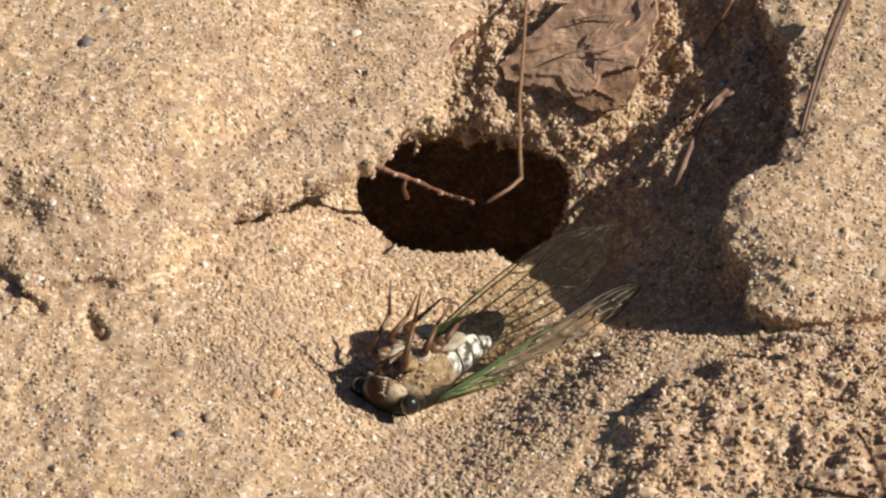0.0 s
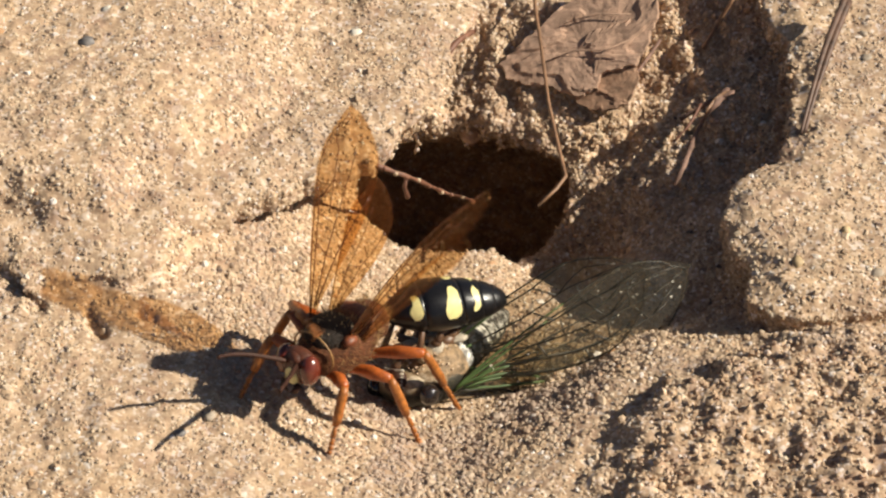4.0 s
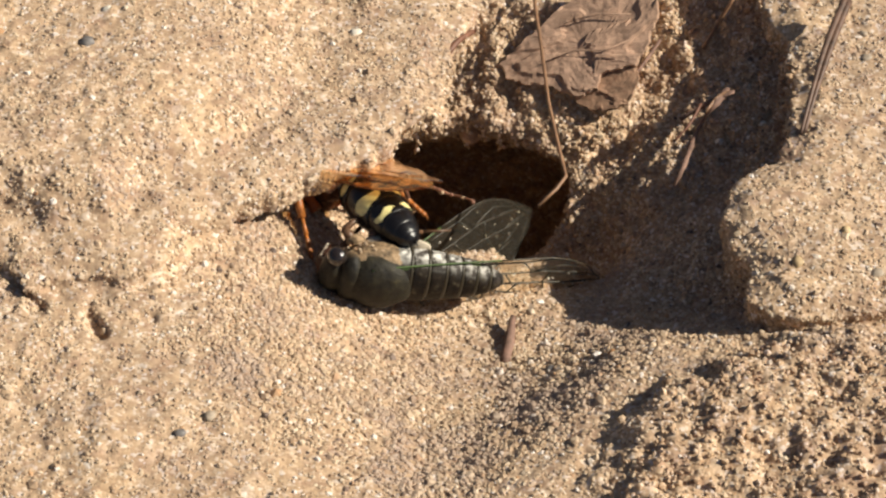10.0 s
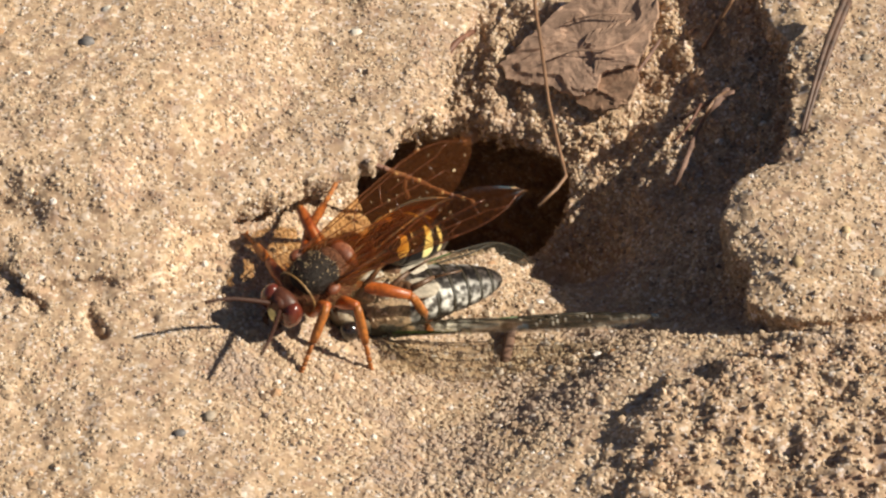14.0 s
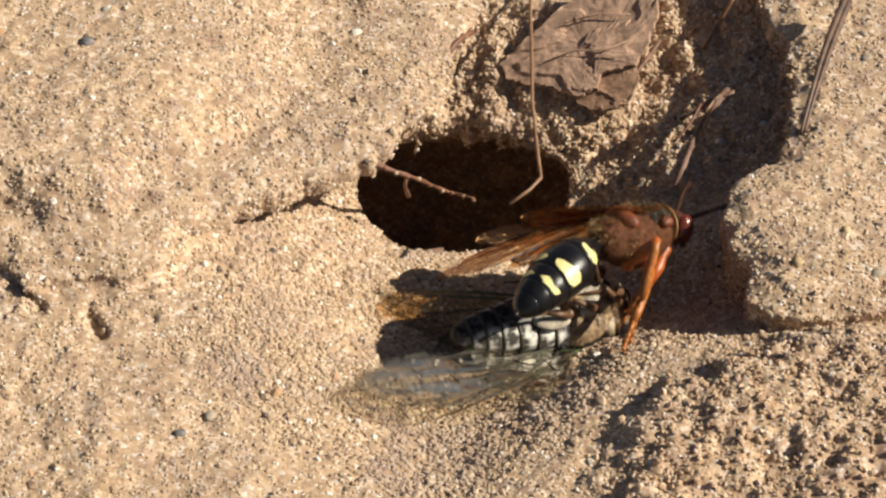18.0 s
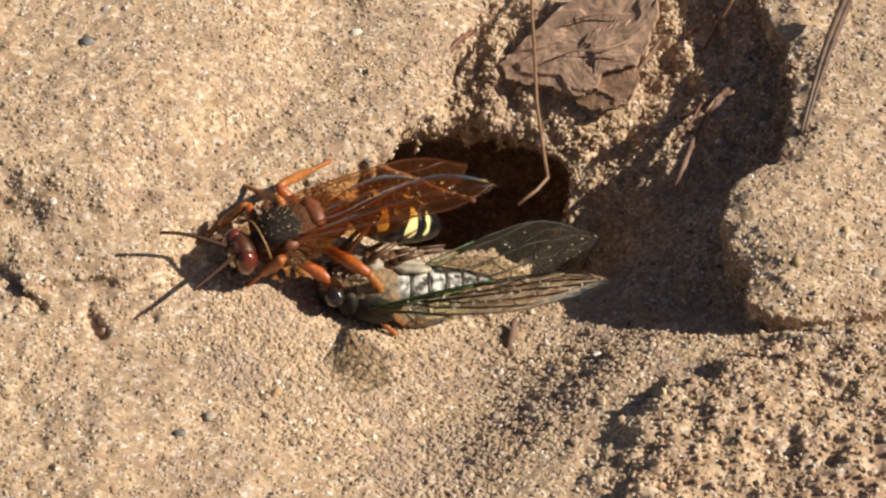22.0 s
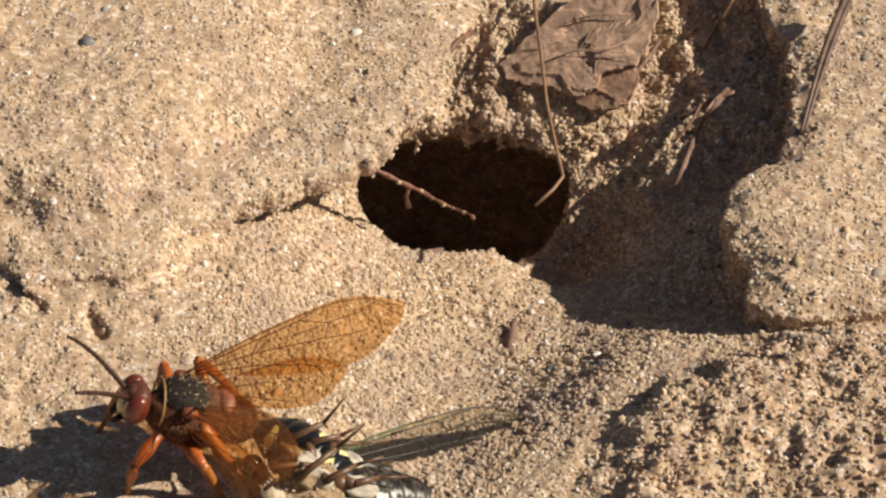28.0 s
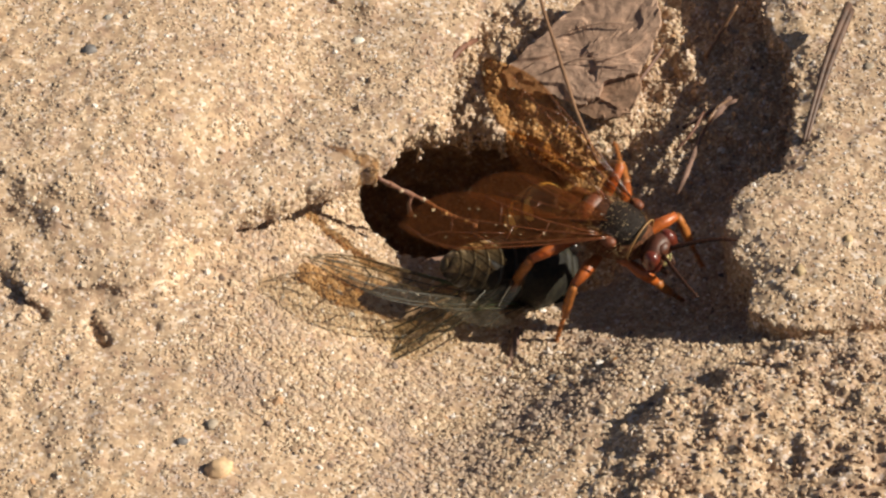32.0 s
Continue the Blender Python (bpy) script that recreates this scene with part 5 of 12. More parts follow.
    walk(WP["wing_l"], [
        (0, pose(0.003, 0.004, 0.0033, 1.5, -20.7, 124.4)), (0.2, pose(0.003, 0.004, 0.0033, 5.5, -25.4, 116.1)), (0.5, pose(0.003, 0.004, 0.0033, -3.3, -26.4, 136.0)),
        (1, pose(0.003, 0.004, 0.0033, -4.3, -26.7, 138.2)), (1.5, pose(0.003, 0.004, 0.0033, -8.4, -11.2, 165.9)), (1.667, pose(0.003, 0.004, 0.0033, -42.7, -12.8, 148.2)),
        (1.833, pose(0.003, 0.004, 0.0033, -76.1, -23.8, 134.0)), (2, pose(0.003, 0.004, 0.0033, -110.9, -40.4, 128.0)), (2.5, pose(0.003, 0.004, 0.0033, -106.3, -48.2, 119.2)),
        (3, pose(0.003, 0.004, 0.0033, -58.3, -30.0, 123.3)), (3.5, pose(0.003, 0.004, 0.0033, -76.0, -43.3, 115.4)), (4, pose(0.003, 0.004, 0.0033, -28.8, -59.5, 113.0)),
        (4.5, pose(0.003, 0.004, 0.0033, 46.3, -66.3, 79.9)), (5.5, pose(0.003, 0.004, 0.0033, -31.6, -45.0, 169.6)), (5.75, pose(0.003, 0.004, 0.0033, -72.3, -41.1, 174.4)),
        (6, pose(0.003, 0.004, 0.0033, -110.0, -35.9, 174.7)), (6.25, pose(0.003, 0.004, 0.0033, -71.2, -20.5, -176.8)), (6.5, pose(0.003, 0.004, 0.0033, -33.1, -13.2, -160.6)),
        (6.75, pose(0.003, 0.004, 0.0033, -40.6, -23.3, 170.5)), (7, pose(0.003, 0.004, 0.0033, -42.0, -35.6, 140.0)), (7.5, pose(0.003, 0.004, 0.0033, -15.2, -15.9, 173.4)),
        (8, pose(0.003, 0.004, 0.0033, -4.8, -31.4, 137.8)), (8.5, pose(0.003, 0.004, 0.0033, 14.5, -46.7, 109.1)), (8.75, pose(0.003, 0.004, 0.0033, -7.9, -32.5, 151.3)),
        (9, pose(0.003, 0.004, 0.0033, -14.1, -11.0, -178.7)), (9.25, pose(0.003, 0.004, 0.0033, -2.1, -22.7, 138.9)), (9.5, pose(0.003, 0.004, 0.0033, 15.6, -23.1, 93.2)),
        (9.75, pose(0.003, 0.004, 0.0033, 9.4, -3.7, 138.0)), (10, pose(0.003, 0.004, 0.0033, 18.7, 14.4, -177.7)), (11, pose(0.003, 0.004, 0.0033, 68.5, 17.4, -148.1)),
        (11.5, pose(0.003, 0.004, 0.0033, 35.2, 21.9, -178.8)), (12, pose(0.003, 0.004, 0.0033, 4.6, 10.1, 153.3)), (13, pose(0.003, 0.004, 0.0033, 0.0, 0.0, 155.4)),
        (13.5, pose(0.003, 0.004, 0.0033, -6.2, -10.6, 159.0)), (14, pose(0.003, 0.004, 0.0033, -9.9, -25.5, 150.6)), (14.5, pose(0.003, 0.004, 0.0033, 10.0, -41.2, 113.7)),
        (15, pose(0.003, 0.004, 0.0033, 2.3, -17.7, 130.5)), (15.5, pose(0.003, 0.004, 0.0033, 1.7, 6.6, 143.5)), (16, pose(0.003, 0.004, 0.0033, -3.5, 9.9, 135.0)),
        (16.033, pose(0.003, 0.004, 0.0033, -2.9, 11.1, 134.6)), (16.067, pose(0.003, 0.004, 0.0033, 13.0, 25.9, 139.2)), (16.1, pose(0.003, 0.004, 0.0033, -10.3, 4.2, 132.5)),
        (16.133, pose(0.003, 0.004, 0.0033, 8.0, 23.2, 136.4)), (16.167, pose(0.003, 0.004, 0.0033, 3.0, 19.2, 134.1)), (16.2, pose(0.003, 0.004, 0.0033, -8.3, 7.7, 130.9)),
        (16.233, pose(0.003, 0.004, 0.0033, 14.0, 30.3, 137.9)), (16.267, pose(0.003, 0.004, 0.0033, -7.2, 10.0, 130.0)), (16.3, pose(0.003, 0.004, 0.0033, 0.7, 19.4, 131.4)),
        (16.333, pose(0.003, 0.004, 0.0033, 8.9, 28.2, 134.3)), (16.367, pose(0.003, 0.004, 0.0033, -10.6, 7.2, 127.7)), (16.4, pose(0.003, 0.004, 0.0033, 10.3, 31.0, 134.3)),
        (16.433, pose(0.003, 0.004, 0.0033, -2.0, 19.0, 128.6)), (16.467, pose(0.003, 0.004, 0.0033, -5.8, 14.8, 126.9)), (16.5, pose(0.003, 0.004, 0.0033, 12.1, 34.8, 134.1)),
        (16.533, pose(0.003, 0.004, 0.0033, -9.7, 9.7, 125.3)), (16.567, pose(0.003, 0.004, 0.0033, 3.6, 26.1, 129.1)), (16.6, pose(0.003, 0.004, 0.0033, 3.7, 25.8, 128.8)),
        (16.633, pose(0.003, 0.004, 0.0033, -9.8, 7.8, 124.5)), (16.667, pose(0.003, 0.004, 0.0033, 10.6, 32.5, 131.5)), (16.7, pose(0.003, 0.004, 0.0033, -6.0, 12.2, 124.7)),
        (16.733, pose(0.003, 0.004, 0.0033, -3.0, 15.9, 125.1)), (16.767, pose(0.003, 0.004, 0.0033, 8.1, 29.2, 129.1)), (16.8, pose(0.003, 0.004, 0.0033, -10.7, 3.7, 123.2)),
        (16.833, pose(0.003, 0.004, 0.0033, 4.9, 26.7, 125.3)), (16.867, pose(0.003, 0.004, 0.0033, -2.1, 17.8, 120.7)), (16.9, pose(0.003, 0.004, 0.0033, -8.7, 6.6, 117.2)),
        (16.933, pose(0.003, 0.004, 0.0033, 5.0, 31.9, 119.8)), (16.967, pose(0.003, 0.004, 0.0033, -9.6, 4.6, 112.9)), (17, pose(0.003, 0.004, 0.0033, -4.0, 18.6, 112.0)),
        (17.033, pose(0.003, 0.004, 0.0033, -0.6, 26.1, 114.3)), (17.067, pose(0.003, 0.004, 0.0033, -11.1, 2.9, 112.5)), (17.1, pose(0.003, 0.004, 0.0033, 3.0, 32.4, 118.0)),
        (17.133, pose(0.003, 0.004, 0.0033, -6.5, 15.2, 115.1)), (17.5, pose(0.003, 0.004, 0.0033, -0.2, 29.4, 128.2)), (18, pose(0.003, 0.004, 0.0033, 5.5, 22.1, 143.0)),
        (18.25, pose(0.003, 0.004, 0.0033, -18.3, 54.8, 114.5)), (18.5, pose(0.003, 0.004, 0.0033, -90.6, 60.4, 38.1)), (18.6, pose(0.003, 0.004, 0.0033, -166.3, 41.0, -51.1)),
        (18.7, pose(0.003, 0.004, 0.0033, -176.3, -6.6, -80.8)), (18.8, pose(0.003, 0.004, 0.0033, -146.8, -54.6, -97.1)), (18.9, pose(0.003, 0.004, 0.0033, -36.6, -58.9, 162.8)),
        (19, pose(0.003, 0.004, 0.0033, -2.6, -11.8, 141.3)), (19.5, pose(0.003, 0.004, 0.0033, -4.6, -11.7, 150.6)), (20, pose(0.003, 0.004, 0.0033, -1.1, -1.4, 164.6)),
        (20.5, pose(0.003, 0.004, 0.0033, -4.2, -5.5, 165.6)), (21, pose(0.003, 0.004, 0.0033, -9.2, -23.0, 151.1)), (22, pose(0.003, 0.004, 0.0033, -7.6, -13.2, 158.8)),
        (22.5, pose(0.003, 0.004, 0.0033, -10.4, -40.5, 144.5)), (23, pose(0.003, 0.004, 0.0033, -8.7, -28.3, 146.6)), (23.5, pose(0.003, 0.004, 0.0033, -17.9, -43.4, 153.8)),
        (24, pose(0.003, 0.004, 0.0033, -9.4, -35.3, 144.6)), (24.5, pose(0.003, 0.004, 0.0033, -7.3, -33.6, 141.7)), (24.75, pose(0.003, 0.004, 0.0033, -6.8, -15.0, 132.9)),
        (24.783, pose(0.003, 0.004, 0.0033, -5.7, -11.2, 131.5)), (24.85, pose(0.003, 0.004, 0.0033, -11.9, -13.3, 130.1)), (24.917, pose(0.003, 0.004, 0.0033, 0.6, 8.1, 127.0)),
        (24.983, pose(0.003, 0.004, 0.0033, 9.6, 25.9, 128.2)), (25.05, pose(0.003, 0.004, 0.0033, -0.8, 12.0, 124.3)), (25.117, pose(0.003, 0.004, 0.0033, -10.2, -4.7, 124.0)),
        (25.183, pose(0.003, 0.004, 0.0033, -2.3, 4.2, 124.3)), (25.25, pose(0.003, 0.004, 0.0033, 9.3, 17.5, 126.4)), (25.5, pose(0.003, 0.004, 0.0033, 0.4, -5.6, 124.8)),
        (26.5, pose(0.003, 0.004, 0.0033, -6.0, -8.4, 164.3)), (26.75, pose(0.003, 0.004, 0.0033, 21.2, 27.5, 169.1)), (27, pose(0.003, 0.004, 0.0033, 71.0, 53.6, -156.5)),
        (27.3, pose(0.003, 0.004, 0.0033, 146.9, 43.9, -97.7)), (27.333, pose(0.003, 0.004, 0.0033, 152.6, 38.8, -94.3)), (27.367, pose(0.003, 0.004, 0.0033, 158.1, 13.6, -91.5)),
        (27.4, pose(0.003, 0.004, 0.0033, 162.0, 40.5, -89.7)), (27.433, pose(0.003, 0.004, 0.0033, 165.6, 10.1, -88.4)), (27.467, pose(0.003, 0.004, 0.0033, 169.5, 11.8, -87.3)),
        (27.5, pose(0.003, 0.004, 0.0033, 174.1, 23.2, -86.2)), (27.533, pose(0.003, 0.004, 0.0033, 171.9, -16.0, -91.6)), (27.567, pose(0.003, 0.004, 0.0033, 169.2, 3.5, -96.3)),
        (27.6, pose(0.003, 0.004, 0.0033, 170.3, -17.2, -101.2)), (27.633, pose(0.003, 0.004, 0.0033, 174.9, -36.9, -108.5)), (27.833, pose(0.003, 0.004, 0.0033, -133.5, -68.5, 176.8)),
        (28, pose(0.003, 0.004, 0.0033, -68.6, -39.3, 95.1)), (28.5, pose(0.003, 0.004, 0.0033, -67.0, -39.0, 92.9)), (28.667, pose(0.003, 0.004, 0.0033, -48.2, 2.3, 99.6)),
        (28.833, pose(0.003, 0.004, 0.0033, -18.5, 37.8, 123.5)), (29, pose(0.003, 0.004, 0.0033, 42.4, 47.1, 179.9)), (29.15, pose(0.003, 0.004, 0.0033, -6.1, 41.3, 106.4)),
        (29.3, pose(0.003, 0.004, 0.0033, -20.2, 9.0, 61.5)), (29.4, pose(0.003, 0.004, 0.0033, -15.0, 19.9, 88.9)), (29.5, pose(0.003, 0.004, 0.0033, -4.3, 27.1, 119.2)),
        (29.667, pose(0.003, 0.004, 0.0033, -44.0, -2.3, 111.6)), (29.833, pose(0.003, 0.004, 0.0033, -86.0, -29.7, 125.6)), (30, pose(0.003, 0.004, 0.0033, -144.1, -37.0, 161.1)),
        (30.167, pose(0.003, 0.004, 0.0033, -95.1, -24.8, 155.1)), (30.333, pose(0.003, 0.004, 0.0033, -51.0, -12.6, 160.7)), (30.5, pose(0.003, 0.004, 0.0033, -7.3, -7.5, 173.2)),
        (30.75, pose(0.003, 0.004, 0.0033, -32.3, 5.3, 164.3)), (31, pose(0.003, 0.004, 0.0033, -59.7, 12.8, 150.5)), (31.25, pose(0.003, 0.004, 0.0033, -48.9, -12.6, 169.4)),
        (31.5, pose(0.003, 0.004, 0.0033, -46.4, -39.9, -172.8)), (32, pose(0.003, 0.004, 0.0033, -26.3, -31.5, 169.5))])
    walk(WP["wing_r"], [
        (0, pose(0.003, -0.004, 0.0033, 32.8, 35.2, -80.4)), (0.2, pose(0.003, -0.004, 0.0033, 26.5, 41.7, -91.8)), (0.5, pose(0.003, -0.004, 0.0033, 49.8, 29.5, -61.3)),
        (0.75, pose(0.003, -0.004, 0.0033, 19.0, 22.4, -100.7)), (1, pose(0.003, -0.004, 0.0033, -0.0, 0.8, -130.3)), (1.5, pose(0.003, -0.004, 0.0033, 2.2, -5.9, -149.1)),
        (2, pose(0.003, -0.004, 0.0033, 19.2, -43.9, -155.3)), (2.5, pose(0.003, -0.004, 0.0033, 21.4, -50.6, -155.5)), (3, pose(0.003, -0.004, 0.0033, 27.8, -55.2, -161.4)),
        (3.5, pose(0.003, -0.004, 0.0033, 18.0, -56.0, -150.1)), (4.5, pose(0.003, -0.004, 0.0033, -164.5, -81.1, 35.6)), (5, pose(0.003, -0.004, 0.0033, 10.1, -50.3, -151.5)),
        (5.5, pose(0.003, -0.004, 0.0033, 1.3, -2.2, -160.1)), (5.75, pose(0.003, -0.004, 0.0033, 35.1, -1.1, -164.6)), (6, pose(0.003, -0.004, 0.0033, 68.7, 2.3, -167.6)),
        (6.25, pose(0.003, -0.004, 0.0033, 32.5, 2.7, -155.2)), (6.5, pose(0.003, -0.004, 0.0033, -3.1, 10.3, -145.4)), (6.667, pose(0.003, -0.004, 0.0033, 31.8, -21.6, -152.9)),
        (6.833, pose(0.003, -0.004, 0.0033, 82.7, -40.3, 175.5)), (7, pose(0.003, -0.004, 0.0033, 138.8, -28.9, 137.9)), (7.167, pose(0.003, -0.004, 0.0033, 93.3, -32.1, 155.8)),
        (7.333, pose(0.003, -0.004, 0.0033, 49.9, -23.5, 170.7)), (7.5, pose(0.003, -0.004, 0.0033, 12.2, -8.4, 175.4)), (8, pose(0.003, -0.004, 0.0033, -1.2, 1.0, -178.3)),
        (8.25, pose(0.003, -0.004, 0.0033, 25.8, -18.9, 176.0)), (8.5, pose(0.003, -0.004, 0.0033, 59.3, -33.4, 159.5)), (8.75, pose(0.003, -0.004, 0.0033, 23.8, -26.6, -162.6)),
        (9, pose(0.003, -0.004, 0.0033, 0.6, -4.4, -136.5)), (9.167, pose(0.003, -0.004, 0.0033, 32.8, -27.4, -159.6)), (9.333, pose(0.003, -0.004, 0.0033, 76.9, -31.7, 164.0)),
        (9.5, pose(0.003, -0.004, 0.0033, 114.1, -13.8, 135.2)), (9.667, pose(0.003, -0.004, 0.0033, 68.9, -19.3, 157.3)), (9.833, pose(0.003, -0.004, 0.0033, 25.3, -8.2, 176.8)),
        (10, pose(0.003, -0.004, 0.0033, -13.3, 12.5, -176.2)), (11, pose(0.003, -0.004, 0.0033, -2.4, 16.3, -137.2)), (11.5, pose(0.003, -0.004, 0.0033, -19.0, 16.6, -172.9)),
        (12, pose(0.003, -0.004, 0.0033, -32.4, 7.8, 153.3)), (13, pose(0.003, -0.004, 0.0033, 18.7, -5.3, 156.6)), (13.5, pose(0.003, -0.004, 0.0033, -1.7, 1.9, -170.6)),
        (14, pose(0.003, -0.004, 0.0033, 30.6, -22.6, 174.4)), (14.5, pose(0.003, -0.004, 0.0033, 17.2, -17.2, -175.0)), (15.5, pose(0.003, -0.004, 0.0033, 5.6, -12.4, -153.1)),
        (16, pose(0.003, -0.004, 0.0033, 10.4, -19.2, -147.8)), (16.033, pose(0.003, -0.004, 0.0033, 9.5, -18.9, -147.1)), (16.067, pose(0.003, -0.004, 0.0033, -7.9, -7.1, -142.6)),
        (16.1, pose(0.003, -0.004, 0.0033, 19.2, -25.1, -149.9)), (16.133, pose(0.003, -0.004, 0.0033, -3.3, -10.8, -142.4)), (16.167, pose(0.003, -0.004, 0.0033, 1.9, -14.9, -143.0)),
        (16.2, pose(0.003, -0.004, 0.0033, 15.9, -24.4, -147.4)), (16.233, pose(0.003, -0.004, 0.0033, -9.4, -6.3, -140.0)), (16.267, pose(0.003, -0.004, 0.0033, 14.0, -24.0, -145.8)),
        (16.3, pose(0.003, -0.004, 0.0033, 3.7, -17.3, -141.7)), (16.333, pose(0.003, -0.004, 0.0033, -5.2, -10.3, -139.1)), (16.367, pose(0.003, -0.004, 0.0033, 18.5, -27.8, -146.6)),
        (16.4, pose(0.003, -0.004, 0.0033, -7.0, -9.0, -137.8)), (16.433, pose(0.003, -0.004, 0.0033, 6.0, -20.1, -140.7)), (16.467, pose(0.003, -0.004, 0.0033, 10.8, -24.0, -142.0)),
        (16.5, pose(0.003, -0.004, 0.0033, -9.1, -7.4, -136.1)), (16.533, pose(0.003, -0.004, 0.0033, 17.6, -25.3, -149.1)), (16.567, pose(0.003, -0.004, 0.0033, -0.6, -12.1, -148.1)),
        (16.6, pose(0.003, -0.004, 0.0033, -0.7, -10.7, -153.3)), (16.633, pose(0.003, -0.004, 0.0033, 20.4, -16.7, -163.3)), (16.667, pose(0.003, -0.004, 0.0033, -10.2, -5.4, -162.6)),
        (16.7, pose(0.003, -0.004, 0.0033, 14.1, -9.6, -171.1)), (16.733, pose(0.003, -0.004, 0.0033, 8.8, -6.7, -175.2)), (16.767, pose(0.003, -0.004, 0.0033, -8.9, -4.5, -178.7)),
        (16.8, pose(0.003, -0.004, 0.0033, 21.3, -1.5, 174.5)), (16.833, pose(0.003, -0.004, 0.0033, -32.3, 10.2, 170.8)), (16.867, pose(0.003, -0.004, 0.0033, -49.8, 23.7, 163.7)),
        (16.9, pose(0.003, -0.004, 0.0033, -69.0, 35.7, 155.5)), (16.933, pose(0.003, -0.004, 0.0033, -126.7, 14.8, 127.6)), (16.967, pose(0.003, -0.004, 0.0033, -137.9, 29.5, 122.6)),
        (17, pose(0.003, -0.004, 0.0033, -172.7, 2.1, 114.0)), (17.033, pose(0.003, -0.004, 0.0033, -171.3, -2.0, 114.2)), (17.067, pose(0.003, -0.004, 0.0033, -155.5, 24.0, 116.9)),
        (17.1, pose(0.003, -0.004, 0.0033, -164.9, -2.0, 114.9)), (17.133, pose(0.003, -0.004, 0.0033, -151.6, 18.5, 116.9)), (17.25, pose(0.003, -0.004, 0.0033, -137.6, 21.2, 120.6)),
        (17.5, pose(0.003, -0.004, 0.0033, -97.5, 30.8, 137.5)), (18, pose(0.003, -0.004, 0.0033, -149.8, 21.4, 109.2)), (18.167, pose(0.003, -0.004, 0.0033, -105.9, 64.7, 160.6)),
        (18.333, pose(0.003, -0.004, 0.0033, -20.7, 40.8, -107.4)), (18.5, pose(0.003, -0.004, 0.0033, -9.2, -9.9, -85.6)), (18.7, pose(0.003, -0.004, 0.0033, 1.5, 3.9, -107.4)),
        (18.85, pose(0.003, -0.004, 0.0033, 14.2, -9.6, -155.1)), (19, pose(0.003, -0.004, 0.0033, 33.0, -8.9, 154.7)), (19.5, pose(0.003, -0.004, 0.0033, 36.1, -12.9, 158.4)),
        (20, pose(0.003, -0.004, 0.0033, 6.4, -2.9, 165.7)), (20.5, pose(0.003, -0.004, 0.0033, 12.4, -6.1, 167.3)), (21, pose(0.003, -0.004, 0.0033, 18.6, -7.8, 163.4)),
        (22, pose(0.003, -0.004, 0.0033, -0.6, 0.4, 175.7)), (22.5, pose(0.003, -0.004, 0.0033, 1.2, -0.9, 177.6)), (23, pose(0.003, -0.004, 0.0033, 14.6, -9.6, 174.0)),
        (23.5, pose(0.003, -0.004, 0.0033, 3.6, -5.6, -161.9)), (24, pose(0.003, -0.004, 0.0033, 0.0, -0.0, -160.2)), (24.5, pose(0.003, -0.004, 0.0033, 1.7, -2.6, -161.5)),
        (24.75, pose(0.003, -0.004, 0.0033, 7.5, -7.5, -151.8)), (24.783, pose(0.003, -0.004, 0.0033, 6.6, -7.4, -150.4)), (24.85, pose(0.003, -0.004, 0.0033, 15.7, -13.7, -149.4)),
        (24.917, pose(0.003, -0.004, 0.0033, -0.8, -3.8, -144.2)), (24.983, pose(0.003, -0.004, 0.0033, -11.9, 4.7, -141.5)), (25.05, pose(0.003, -0.004, 0.0033, 1.6, -5.9, -144.5)),
        (25.117, pose(0.003, -0.004, 0.0033, 17.3, -14.4, -152.0)), (25.183, pose(0.003, -0.004, 0.0033, 5.8, -7.3, -154.4)), (25.25, pose(0.003, -0.004, 0.0033, -11.7, 0.1, -158.1)),
        (25.5, pose(0.003, -0.004, 0.0033, 5.7, -5.1, -176.8)), (26.5, pose(0.003, -0.004, 0.0033, 4.8, -11.4, -151.5)), (27.3, pose(0.003, -0.004, 0.0033, 4.8, -6.2, -130.1)),
        (27.333, pose(0.003, -0.004, 0.0033, 4.0, -5.1, -129.1)), (27.367, pose(0.003, -0.004, 0.0033, -9.0, 11.6, -129.0)), (27.4, pose(0.003, -0.004, 0.0033, 10.4, -12.8, -128.3)),
        (27.433, pose(0.003, -0.004, 0.0033, -5.3, 8.2, -126.7)), (27.467, pose(0.003, -0.004, 0.0033, -1.5, 3.5, -125.5)), (27.5, pose(0.003, -0.004, 0.0033, 7.8, -9.3, -125.0)),
        (27.533, pose(0.003, -0.004, 0.0033, -9.2, 11.5, -127.6)), (27.567, pose(0.003, -0.004, 0.0033, 9.6, -14.6, -130.3)), (27.6, pose(0.003, -0.004, 0.0033, 3.2, -9.1, -131.4)),
        (27.633, pose(0.003, -0.004, 0.0033, -3.2, -4.5, -132.7)), (27.75, pose(0.003, -0.004, 0.0033, 11.0, -24.6, -143.7)), (28, pose(0.003, -0.004, 0.0033, 36.4, -44.1, -175.3)),
        (28.5, pose(0.003, -0.004, 0.0033, 37.5, -44.8, -176.1)), (29, pose(0.003, -0.004, 0.0033, 1.3, -13.3, -134.2)), (29.15, pose(0.003, -0.004, 0.0033, 17.1, 14.6, -103.3)),
        (29.3, pose(0.003, -0.004, 0.0033, 48.5, 27.6, -60.9)), (29.4, pose(0.003, -0.004, 0.0033, 89.5, 40.9, -37.0)), (29.5, pose(0.003, -0.004, 0.0033, 136.0, 36.6, -7.0)),
        (29.667, pose(0.003, -0.004, 0.0033, 118.9, 28.3, -57.2)), (29.833, pose(0.003, -0.004, 0.0033, 114.7, 12.2, -99.7)), (30, pose(0.003, -0.004, 0.0033, 122.4, -2.5, -140.1)),
